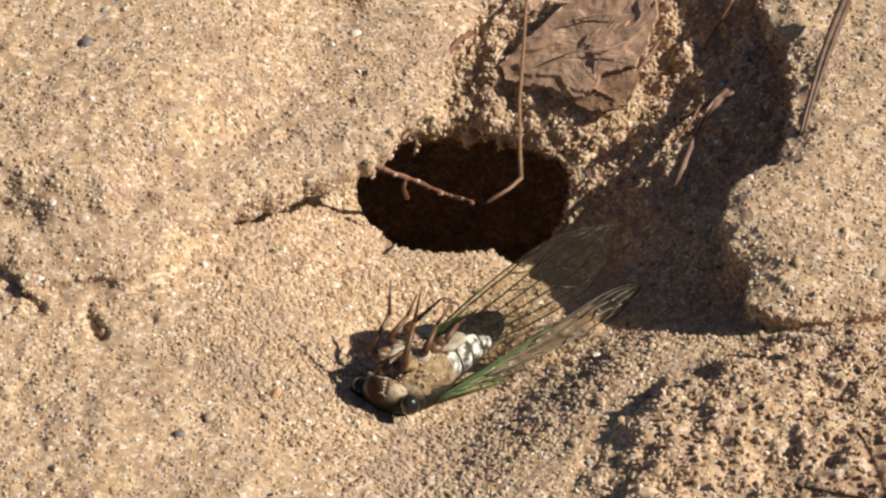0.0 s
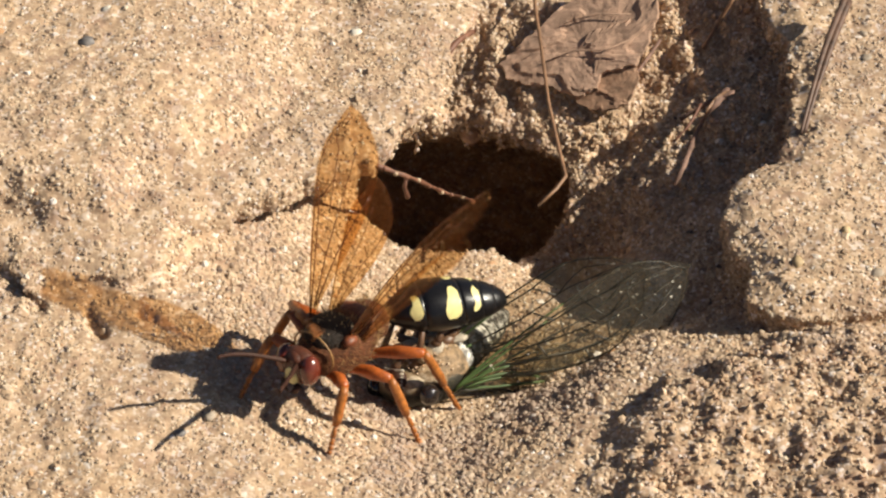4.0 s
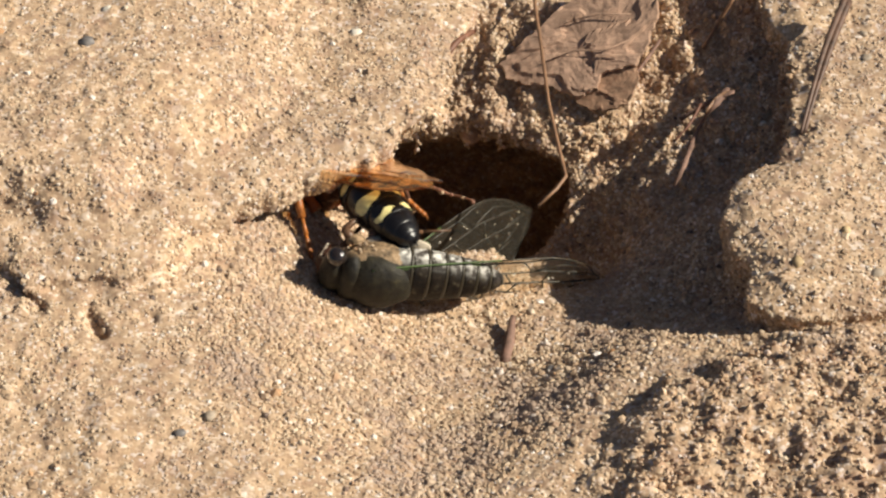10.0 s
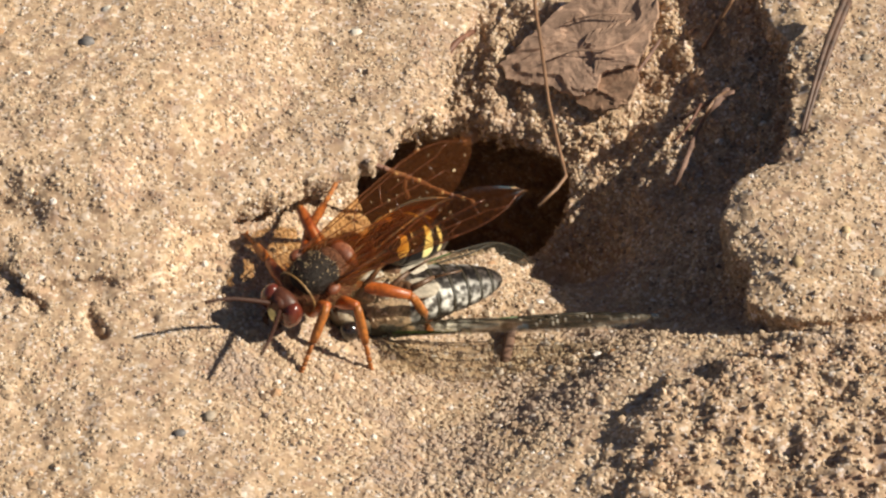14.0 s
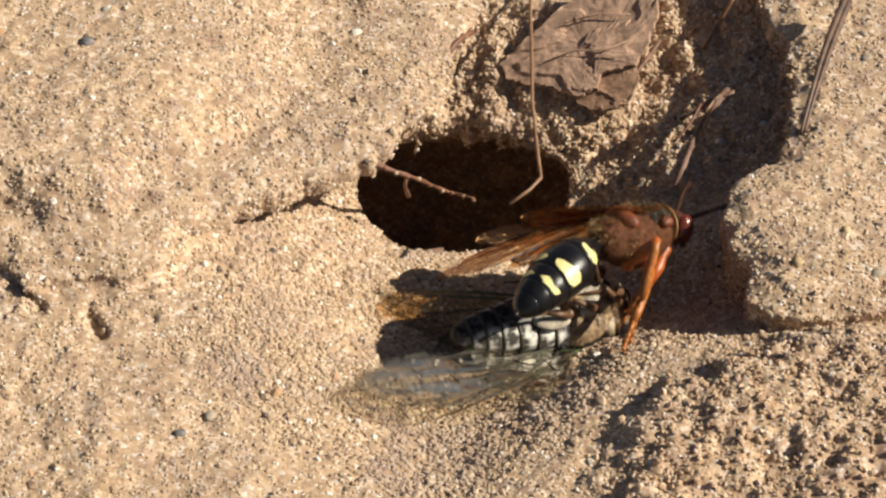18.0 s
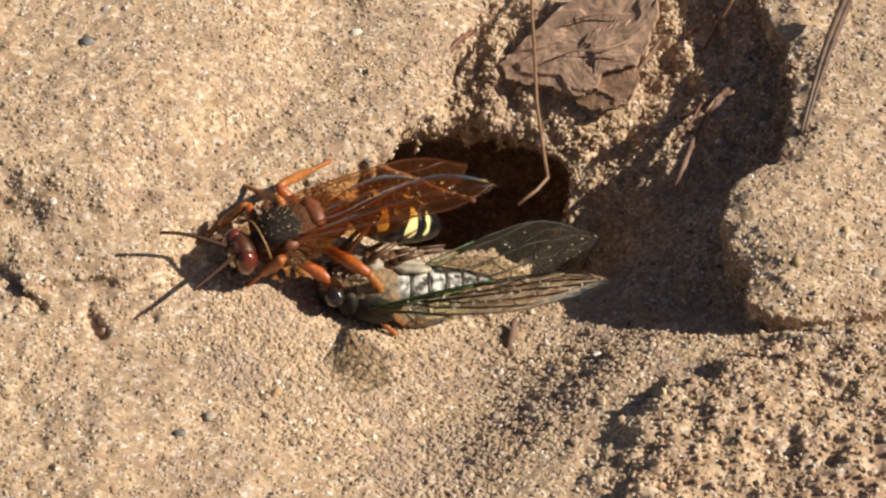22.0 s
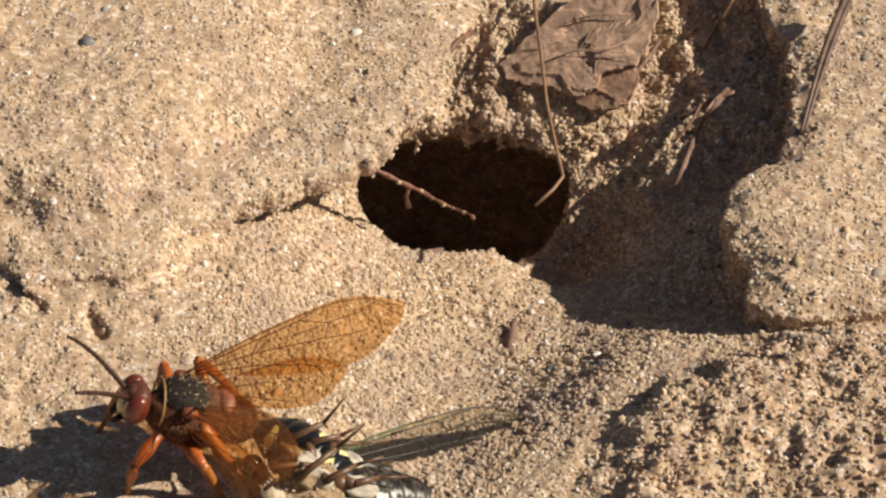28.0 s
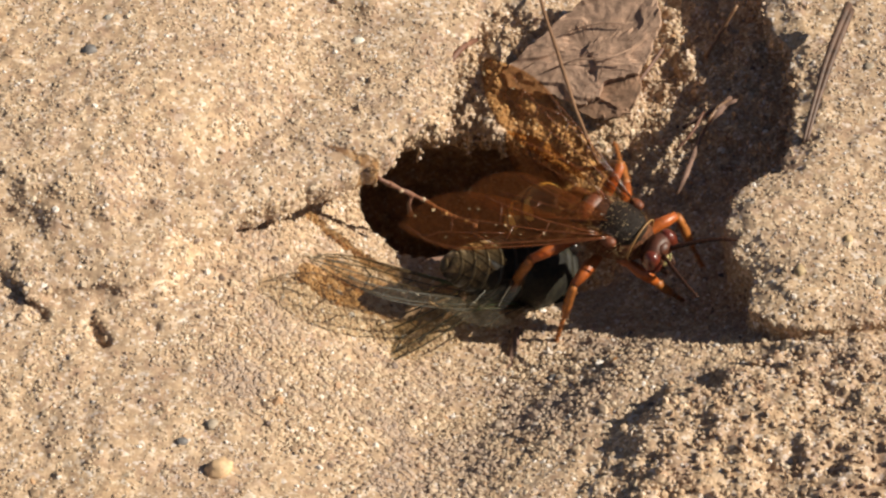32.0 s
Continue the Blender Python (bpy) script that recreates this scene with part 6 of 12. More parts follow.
        (30.167, pose(0.003, -0.004, 0.0033, 79.7, 18.8, -132.0)), (30.333, pose(0.003, -0.004, 0.0033, 30.3, 39.5, -143.0)), (30.5, pose(0.003, -0.004, 0.0033, -33.6, 42.8, -173.0)),
        (31, pose(0.003, -0.004, 0.0033, -48.6, 34.9, 168.1)), (31.25, pose(0.003, -0.004, 0.0033, -38.3, 12.0, -162.3)), (31.5, pose(0.003, -0.004, 0.0033, -40.4, -12.7, -136.8)),
        (32, pose(0.003, -0.004, 0.0033, -27.6, -6.2, -141.8))])
    walk(WP["fl"], [
        (0, pose(0.005, 0.0028, -0.0034, -27.8, 26.9, 47.6)), (0.2, pose(0.005, 0.0028, -0.0034, -22.6, 31.1, 49.2)), (0.35, pose(0.005, 0.0028, -0.0034, -21.5, 0.8, 57.1)),
        (0.5, pose(0.005, 0.0028, -0.0034, -24.8, -29.4, 65.6)), (0.75, pose(0.005, 0.0028, -0.0034, -22.7, -1.0, 56.7)), (1, pose(0.005, 0.0028, -0.0034, -25.1, 27.3, 47.8)),
        (1.25, pose(0.005, 0.0028, -0.0034, -28.2, -16.1, 71.6)), (1.5, pose(0.005, 0.0028, -0.0034, -59.7, -51.6, 114.6)), (1.667, pose(0.005, 0.0028, -0.0034, -25.8, -22.6, 103.3)),
        (1.833, pose(0.005, 0.0028, -0.0034, 0.1, 7.0, 109.8)), (2, pose(0.005, 0.0028, -0.0034, 33.9, 29.7, 131.1)), (2.25, pose(0.005, 0.0028, -0.0034, -4.0, 4.3, 89.2)),
        (2.5, pose(0.005, 0.0028, -0.0034, -21.2, -36.4, 64.2)), (3, pose(0.005, 0.0028, -0.0034, -7.6, -14.3, 74.8)), (3.5, pose(0.005, 0.0028, -0.0034, -13.8, -19.3, 58.0)),
        (4.5, pose(0.005, 0.0028, -0.0034, -11.5, -16.9, 56.8)), (5.5, pose(0.005, 0.0028, -0.0034, -29.4, -23.3, 68.8)), (5.75, pose(0.005, 0.0028, -0.0034, -11.5, 8.9, 87.9)),
        (6, pose(0.005, 0.0028, -0.0034, 20.4, 30.4, 120.6)), (6.25, pose(0.005, 0.0028, -0.0034, -8.3, 16.8, 85.9)), (6.5, pose(0.005, 0.0028, -0.0034, -24.6, -7.8, 61.6)),
        (7, pose(0.005, 0.0028, -0.0034, -51.9, -6.9, 26.5)), (7.5, pose(0.005, 0.0028, -0.0034, -60.2, -31.0, 38.6)), (7.75, pose(0.005, 0.0028, -0.0034, -43.4, -39.9, 56.1)),
        (8, pose(0.005, 0.0028, -0.0034, -28.1, -52.4, 72.4)), (8.5, pose(0.005, 0.0028, -0.0034, -5.4, -25.9, 52.8)), (8.625, pose(0.005, 0.0028, -0.0034, 24.9, -20.4, 71.7)),
        (8.75, pose(0.005, 0.0028, -0.0034, 55.3, -24.5, 90.8)), (8.875, pose(0.005, 0.0028, -0.0034, 85.1, -37.0, 106.3)), (9, pose(0.005, 0.0028, -0.0034, 117.8, -54.5, 113.2)),
        (9.25, pose(0.005, 0.0028, -0.0034, -62.9, -73.7, -47.5)), (9.5, pose(0.005, 0.0028, -0.0034, -46.8, -22.8, -42.3)), (9.667, pose(0.005, 0.0028, -0.0034, -50.7, -20.8, 0.0)),
        (9.833, pose(0.005, 0.0028, -0.0034, -52.2, -16.8, 41.4)), (10, pose(0.005, 0.0028, -0.0034, -50.6, -12.9, 81.8)), (11, pose(0.005, 0.0028, -0.0034, -38.1, -42.0, 114.3)),
        (11.5, pose(0.005, 0.0028, -0.0034, -49.4, -29.9, 72.9)), (12, pose(0.005, 0.0028, -0.0034, -66.2, -26.7, 32.9)), (13, pose(0.005, 0.0028, -0.0034, -44.7, -3.1, 28.8)),
        (13.25, pose(0.005, 0.0028, -0.0034, -36.1, -28.6, 53.3)), (13.5, pose(0.005, 0.0028, -0.0034, -42.1, -55.1, 84.3)), (14, pose(0.005, 0.0028, -0.0034, -30.5, -61.2, 71.3)),
        (14.167, pose(0.005, 0.0028, -0.0034, -97.0, -49.7, 90.3)), (14.333, pose(0.005, 0.0028, -0.0034, -144.3, -34.5, 85.4)), (14.5, pose(0.005, 0.0028, -0.0034, 172.9, -26.2, 69.9)),
        (14.833, pose(0.005, 0.0028, -0.0034, -136.3, -31.4, 75.3)), (15.167, pose(0.005, 0.0028, -0.0034, -82.1, -38.3, 73.8)), (15.5, pose(0.005, 0.0028, -0.0034, -23.3, -41.1, 65.5)),
        (16.5, pose(0.005, 0.0028, -0.0034, -45.2, -56.3, 87.3)), (16.8, pose(0.005, 0.0028, -0.0034, -43.1, -52.8, 85.1)), (17, pose(0.005, 0.0028, -0.0034, -18.4, -32.4, 61.9)),
        (17.5, pose(0.005, 0.0028, -0.0034, -34.8, -13.3, 67.9)), (18, pose(0.005, 0.0028, -0.0034, -29.9, -26.8, 68.8)), (18.25, pose(0.005, 0.0028, -0.0034, -65.8, -44.3, 89.8)),
        (18.5, pose(0.005, 0.0028, -0.0034, -114.1, -45.7, 124.5)), (18.6, pose(0.005, 0.0028, -0.0034, -67.6, -42.6, 91.2)), (18.7, pose(0.005, 0.0028, -0.0034, -33.7, -24.8, 71.8)),
        (18.775, pose(0.005, 0.0028, -0.0034, 5.2, -27.0, 78.2)), (18.85, pose(0.005, 0.0028, -0.0034, 45.1, -32.4, 81.7)), (18.925, pose(0.005, 0.0028, -0.0034, 87.7, -38.5, 80.2)),
        (19, pose(0.005, 0.0028, -0.0034, 133.7, -41.9, 73.4)), (19.167, pose(0.005, 0.0028, -0.0034, 78.9, -37.7, 75.0)), (19.333, pose(0.005, 0.0028, -0.0034, 26.9, -34.3, 71.8)),
        (19.5, pose(0.005, 0.0028, -0.0034, -24.0, -34.2, 66.5)), (19.667, pose(0.005, 0.0028, -0.0034, 8.6, -34.0, 80.1)), (19.833, pose(0.005, 0.0028, -0.0034, 41.6, -40.0, 92.0)),
        (20, pose(0.005, 0.0028, -0.0034, 77.3, -50.3, 98.3)), (20.5, pose(0.005, 0.0028, -0.0034, 79.9, -60.5, 124.2)), (21, pose(0.005, 0.0028, -0.0034, 117.3, -58.2, 64.0)),
        (22, pose(0.005, 0.0028, -0.0034, 111.2, -60.7, 80.3)), (22.167, pose(0.005, 0.0028, -0.0034, 63.1, -59.0, 78.4)), (22.333, pose(0.005, 0.0028, -0.0034, 16.6, -58.5, 74.7)),
        (22.5, pose(0.005, 0.0028, -0.0034, -30.4, -59.6, 71.4)), (22.667, pose(0.005, 0.0028, -0.0034, -84.6, -61.4, 75.1)), (22.833, pose(0.005, 0.0028, -0.0034, -140.1, -60.9, 80.2)),
        (23, pose(0.005, 0.0028, -0.0034, 167.0, -58.6, 82.4)), (23.167, pose(0.005, 0.0028, -0.0034, -134.8, -58.8, 74.3)), (23.333, pose(0.005, 0.0028, -0.0034, -79.7, -55.5, 69.8)),
        (23.5, pose(0.005, 0.0028, -0.0034, -30.0, -51.5, 71.7)), (23.75, pose(0.005, 0.0028, -0.0034, -8.6, -32.8, 79.9)), (24, pose(0.005, 0.0028, -0.0034, 12.3, -17.5, 93.5)),
        (24.5, pose(0.005, 0.0028, -0.0034, 15.2, -18.5, 95.4)), (24.667, pose(0.005, 0.0028, -0.0034, 69.9, -18.9, 93.2)), (24.833, pose(0.005, 0.0028, -0.0034, 124.4, -17.4, 91.7)),
        (25, pose(0.005, 0.0028, -0.0034, 178.3, -15.3, 92.0)), (25.25, pose(0.005, 0.0028, -0.0034, 158.3, -22.7, 74.6)), (25.5, pose(0.005, 0.0028, -0.0034, 139.9, -35.2, 59.5)),
        (25.833, pose(0.005, 0.0028, -0.0034, 86.1, -31.6, 63.7)), (26.167, pose(0.005, 0.0028, -0.0034, 35.0, -26.5, 62.9)), (26.5, pose(0.005, 0.0028, -0.0034, -14.5, -23.9, 58.1)),
        (27.5, pose(0.005, 0.0028, -0.0034, -6.9, 20.8, 54.8)), (28, pose(0.005, 0.0028, -0.0034, -0.2, 29.3, 53.1)), (28.5, pose(0.005, 0.0028, -0.0034, -0.5, 31.5, 52.0)),
        (28.75, pose(0.005, 0.0028, -0.0034, 6.4, 13.0, 74.3)), (29, pose(0.005, 0.0028, -0.0034, 5.8, -6.5, 94.0)), (29.15, pose(0.005, 0.0028, -0.0034, -18.4, -26.1, 86.6)),
        (29.3, pose(0.005, 0.0028, -0.0034, -46.2, -46.8, 89.2)), (29.5, pose(0.005, 0.0028, -0.0034, -35.3, -27.4, 74.2)), (30, pose(0.005, 0.0028, -0.0034, -30.0, -26.0, 68.9)),
        (30.5, pose(0.005, 0.0028, -0.0034, -36.7, 22.9, 46.6)), (31, pose(0.005, 0.0028, -0.0034, -42.1, 29.3, 40.8)), (31.25, pose(0.005, 0.0028, -0.0034, -35.6, -14.9, 60.7)),
        (31.5, pose(0.005, 0.0028, -0.0034, -50.2, -58.1, 89.1)), (32, pose(0.005, 0.0028, -0.0034, -24.4, -10.3, 61.8))])
    walk(WP["shin_fl"], [
        (0, pose(0.0065, 0, 0, -0.2, 29.3, -0.3)), (0.2, pose(0.0065, 0, 0, -0.2, 29.3, -0.3)), (0.35, pose(0.0065, 0, 0, -1.4, 64.1, -1.7)),
        (0.5, pose(0.0065, 0, 0, -172.5, 81.0, -173.0)), (0.75, pose(0.0065, 0, 0, -1.6, 66.8, -1.9)), (1, pose(0.0065, 0, 0, -0.2, 34.8, -0.3)),
        (1.25, pose(0.0065, 0, 0, -27.0, 76.9, -29.0)), (1.5, pose(0.0065, 0, 0, -158.8, 55.9, -162.4)), (2, pose(0.0065, 0, 0, -171.3, 62.6, -172.6)),
        (2.5, pose(0.0065, 0, 0, -174.3, 73.2, -174.9)), (3, pose(0.0065, 0, 0, -167.8, 60.7, -169.7)), (3.5, pose(0.0065, 0, 0, -170.4, 83.2, -170.8)),
        (4.5, pose(0.0065, 0, 0, -169.0, 84.2, -169.5)), (5.5, pose(0.0065, 0, 0, -173.7, 77.9, -174.2)), (6, pose(0.0065, 0, 0, -0.7, 54.6, -0.9)),
        (6.5, pose(0.0065, 0, 0, -162.7, 86.6, -163.1)), (7, pose(0.0065, 0, 0, -0.9, 79.5, -1.0)), (7.5, pose(0.0065, 0, 0, 0.5, 85.6, 0.5)),
        (8, pose(0.0065, 0, 0, -173.6, 78.6, -174.1)), (8.5, pose(0.0065, 0, 0, -172.5, 80.5, -173.0)), (8.625, pose(0.0065, 0, 0, -95.7, 47.5, -110.3)),
        (8.75, pose(0.0065, 0, 0, -79.5, 8.6, -112.8)), (8.875, pose(0.0065, 0, 0, -59.6, -27.9, -127.0)), (9, pose(0.0065, 0, 0, -14.4, -52.1, -168.2)),
        (9.125, pose(0.0065, 0, 0, -62.0, -27.8, -129.0)), (9.25, pose(0.0065, 0, 0, -85.3, 8.5, -118.0)), (9.375, pose(0.0065, 0, 0, -108.8, 46.2, -122.7)),
        (9.5, pose(0.0065, 0, 0, 174.8, 70.3, 175.5)), (10, pose(0.0065, 0, 0, -173.0, 82.6, -173.4)), (11, pose(0.0065, 0, 0, -6.0, 82.1, -6.3)),
        (12, pose(0.0065, 0, 0, 0.0, 29.3, 0.0)), (13, pose(0.0065, 0, 0, -0.1, 29.3, -0.1)), (13.25, pose(0.0065, 0, 0, -4.5, 72.3, -5.0)),
        (13.5, pose(0.0065, 0, 0, -173.5, 64.4, -174.5)), (14, pose(0.0065, 0, 0, -173.4, 63.9, -174.4)), (14.125, pose(0.0065, 0, 0, -108.4, 42.1, -132.4)),
        (14.25, pose(0.0065, 0, 0, -77.3, 9.7, -130.8)), (14.375, pose(0.0065, 0, 0, -45.7, -18.8, -146.3)), (14.5, pose(0.0065, 0, 0, -0.8, -31.8, -179.3)),
        (14.75, pose(0.0065, 0, 0, -44.2, -18.1, -143.6)), (15, pose(0.0065, 0, 0, -73.0, 12.0, -125.5)), (15.25, pose(0.0065, 0, 0, -99.5, 46.9, -122.9)),
        (15.5, pose(0.0065, 0, 0, -174.4, 73.3, -175.0)), (16.5, pose(0.0065, 0, 0, -173.4, 64.0, -174.4)), (16.8, pose(0.0065, 0, 0, -174.0, 65.7, -174.9)),
        (17, pose(0.0065, 0, 0, -174.1, 75.0, -174.6)), (17.5, pose(0.0065, 0, 0, -7.0, 84.3, -7.3)), (18, pose(0.0065, 0, 0, -161.4, 87.1, -161.8)),
        (18.5, pose(0.0065, 0, 0, -0.2, 82.4, -0.2)), (18.7, pose(0.0065, 0, 0, -172.7, 81.2, -173.1)), (18.775, pose(0.0065, 0, 0, -91.8, 47.4, -110.7)),
        (18.85, pose(0.0065, 0, 0, -73.3, 8.5, -116.4)), (18.925, pose(0.0065, 0, 0, -48.8, -26.0, -135.3)), (19, pose(0.0065, 0, 0, -1.6, -43.6, -178.7)),
        (19.125, pose(0.0065, 0, 0, -50.3, -26.4, -137.4)), (19.25, pose(0.0065, 0, 0, -77.2, 7.5, -120.7)), (19.375, pose(0.0065, 0, 0, -100.8, 45.0, -119.9)),
        (19.5, pose(0.0065, 0, 0, -174.3, 73.3, -174.9)), (19.625, pose(0.0065, 0, 0, -99.3, 46.7, -122.8)), (19.75, pose(0.0065, 0, 0, -72.8, 11.7, -125.7)),
        (19.875, pose(0.0065, 0, 0, -43.7, -18.4, -144.0)), (20, pose(0.0065, 0, 0, 0.1, -31.8, 179.9)), (20.5, pose(0.0065, 0, 0, -26.5, -51.8, -158.4)),
        (21, pose(0.0065, 0, 0, -0.7, -50.1, -179.4)), (22, pose(0.0065, 0, 0, -0.1, -24.4, -179.9)), (22.125, pose(0.0065, 0, 0, -42.5, -13.3, -149.6)),
        (22.25, pose(0.0065, 0, 0, -74.9, 13.0, -133.6)), (22.375, pose(0.0065, 0, 0, -107.5, 43.7, -134.1)), (22.5, pose(0.0065, 0, 0, -173.6, 64.5, -174.5)),
        (22.625, pose(0.0065, 0, 0, -107.9, 42.6, -132.1)), (22.75, pose(0.0065, 0, 0, -76.8, 10.3, -130.8)), (22.875, pose(0.0065, 0, 0, -45.3, -18.1, -146.5)),
        (23, pose(0.0065, 0, 0, -0.7, -31.0, -179.3)), (23.125, pose(0.0065, 0, 0, -44.8, -17.8, -145.6)), (23.25, pose(0.0065, 0, 0, -75.4, 11.2, -129.0)),
        (23.375, pose(0.0065, 0, 0, -105.1, 44.5, -129.0)), (23.5, pose(0.0065, 0, 0, -174.3, 67.8, -175.1)), (24, pose(0.0065, 0, 0, -172.6, 72.3, -173.4)),
        (24.5, pose(0.0065, 0, 0, -172.5, 69.2, -173.5)), (24.625, pose(0.0065, 0, 0, -104.5, 43.2, -124.5)), (24.75, pose(0.0065, 0, 0, -78.5, 7.3, -123.6)),
        (24.875, pose(0.0065, 0, 0, -50.4, -25.3, -139.2)), (25, pose(0.0065, 0, 0, -2.5, -42.0, -178.0)), (25.5, pose(0.0065, 0, 0, -20.2, -52.5, -163.4)),
        (25.75, pose(0.0065, 0, 0, -61.6, -26.5, -124.4)), (26, pose(0.0065, 0, 0, -79.1, 10.0, -110.4)), (26.25, pose(0.0065, 0, 0, -92.0, 48.8, -105.8)),
        (26.5, pose(0.0065, 0, 0, -169.2, 84.3, -169.6)), (27.5, pose(0.0065, 0, 0, -0.9, 61.1, -1.1)), (28, pose(0.0065, 0, 0, -162.3, 86.6, -162.7)),
        (28.5, pose(0.0065, 0, 0, -116.6, 89.0, -117.0)), (29, pose(0.0065, 0, 0, -157.0, 86.8, -157.5)), (29.3, pose(0.0065, 0, 0, -174.0, 65.9, -174.9)),
        (29.5, pose(0.0065, 0, 0, -173.9, 78.2, -174.4)), (30, pose(0.0065, 0, 0, -170.4, 83.7, -170.9)), (30.25, pose(0.0065, 0, 0, -1.6, 68.4, -1.9)),
        (30.5, pose(0.0065, 0, 0, -0.3, 40.7, -0.4)), (31, pose(0.0065, 0, 0, -0.1, 29.3, -0.2)), (31.25, pose(0.0065, 0, 0, -3.0, 70.6, -3.4)),
        (31.5, pose(0.0065, 0, 0, -174.9, 68.0, -175.6)), (32, pose(0.0065, 0, 0, -99.5, 89.1, -99.8))])
    walk(WP["ml"], [
        (0, pose(0.0008, 0.0032, -0.004, -14.9, 14.8, 81.0)), (0.1, pose(0.0008, 0.0032, -0.004, -11.0, -16.6, 88.2)), (0.2, pose(0.0008, 0.0032, -0.004, -10.9, -48.2, 95.4)),
        (0.35, pose(0.0008, 0.0032, -0.004, -6.3, -7.4, 78.8)), (0.5, pose(0.0008, 0.0032, -0.004, -13.9, 33.1, 62.6)), (1, pose(0.0008, 0.0032, -0.004, -6.7, -7.4, 86.8)),
        (1.5, pose(0.0008, 0.0032, -0.004, -25.0, -53.6, 112.0)), (1.667, pose(0.0008, 0.0032, -0.004, -76.8, -42.4, 112.4)), (1.833, pose(0.0008, 0.0032, -0.004, -121.7, -34.8, 102.1)),
        (2, pose(0.0008, 0.0032, -0.004, -165.3, -35.0, 88.5)), (2.125, pose(0.0008, 0.0032, -0.004, -123.3, -39.4, 89.0)), (2.25, pose(0.0008, 0.0032, -0.004, -78.7, -42.9, 85.3)),
        (2.375, pose(0.0008, 0.0032, -0.004, -32.3, -43.4, 79.2)), (2.5, pose(0.0008, 0.0032, -0.004, 13.0, -40.5, 74.6)), (2.75, pose(0.0008, 0.0032, -0.004, 17.5, -11.7, 96.6)),
        (3, pose(0.0008, 0.0032, -0.004, 32.4, 13.4, 120.7)), (3.5, pose(0.0008, 0.0032, -0.004, 30.5, -3.8, 108.2)), (4.5, pose(0.0008, 0.0032, -0.004, 14.2, -19.3, 76.4)),
        (5, pose(0.0008, 0.0032, -0.004, 13.7, 3.0, 92.9)), (5.5, pose(0.0008, 0.0032, -0.004, 20.1, 24.5, 110.9)), (6, pose(0.0008, 0.0032, -0.004, 7.5, 17.5, 102.0)),
        (6.5, pose(0.0008, 0.0032, -0.004, 30.1, 13.2, 117.7)), (6.75, pose(0.0008, 0.0032, -0.004, 8.6, 10.6, 88.9)), (7, pose(0.0008, 0.0032, -0.004, -8.9, -1.4, 63.1)),
        (7.5, pose(0.0008, 0.0032, -0.004, -6.3, 5.6, 83.1)), (8, pose(0.0008, 0.0032, -0.004, -0.9, -39.3, 85.3)), (8.5, pose(0.0008, 0.0032, -0.004, 33.8, -9.5, 103.4)),
        (8.75, pose(0.0008, 0.0032, -0.004, 33.6, 12.4, 137.6)), (9, pose(0.0008, 0.0032, -0.004, 47.4, 30.2, 176.8)), (9.25, pose(0.0008, 0.0032, -0.004, 24.9, 18.1, 122.7)),
        (9.5, pose(0.0008, 0.0032, -0.004, 20.6, -5.2, 77.5)), (9.75, pose(0.0008, 0.0032, -0.004, 12.2, -39.2, 91.0)), (10, pose(0.0008, 0.0032, -0.004, -25.9, -67.0, 132.9)),
        (11, pose(0.0008, 0.0032, -0.004, -82.3, -47.0, 153.6)), (11.5, pose(0.0008, 0.0032, -0.004, -42.2, -32.7, 85.7)), (12, pose(0.0008, 0.0032, -0.004, -35.9, 0.3, 42.5)),
        (13, pose(0.0008, 0.0032, -0.004, 3.8, -0.2, 72.1)), (13.5, pose(0.0008, 0.0032, -0.004, 20.4, 5.8, 119.5)), (13.75, pose(0.0008, 0.0032, -0.004, 9.8, -19.5, 98.8)),
        (14, pose(0.0008, 0.0032, -0.004, 8.7, -46.8, 77.6)), (14.5, pose(0.0008, 0.0032, -0.004, 6.2, -29.0, 79.9)), (15.5, pose(0.0008, 0.0032, -0.004, 5.0, -30.5, 80.7)),
        (16.5, pose(0.0008, 0.0032, -0.004, 4.3, -55.8, 83.1)), (16.8, pose(0.0008, 0.0032, -0.004, 8.9, -49.2, 78.6)), (17, pose(0.0008, 0.0032, -0.004, 12.2, -27.5, 76.3)),
        (17.5, pose(0.0008, 0.0032, -0.004, -21.0, 0.2, 86.5)), (18, pose(0.0008, 0.0032, -0.004, -17.1, -12.4, 90.2)), (18.5, pose(0.0008, 0.0032, -0.004, -2.1, 11.0, 82.6)),
        (18.6, pose(0.0008, 0.0032, -0.004, -5.0, -20.1, 88.7)), (18.7, pose(0.0008, 0.0032, -0.004, -14.1, -50.5, 100.0)), (19, pose(0.0008, 0.0032, -0.004, -2.4, -29.4, 76.3)),
        (19.25, pose(0.0008, 0.0032, -0.004, 9.1, -8.6, 90.3)), (19.5, pose(0.0008, 0.0032, -0.004, 25.2, 8.5, 108.1)), (20, pose(0.0008, 0.0032, -0.004, 20.4, 32.1, 123.9)),
        (20.5, pose(0.0008, 0.0032, -0.004, 11.8, 29.6, 122.6)), (21, pose(0.0008, 0.0032, -0.004, 13.9, 0.8, 106.5)), (22, pose(0.0008, 0.0032, -0.004, 21.9, 16.9, 125.3)),
        (22.5, pose(0.0008, 0.0032, -0.004, 22.6, 16.2, 131.7)), (23, pose(0.0008, 0.0032, -0.004, 23.4, 21.6, 135.2)), (23.5, pose(0.0008, 0.0032, -0.004, 28.9, 18.4, 145.3)),
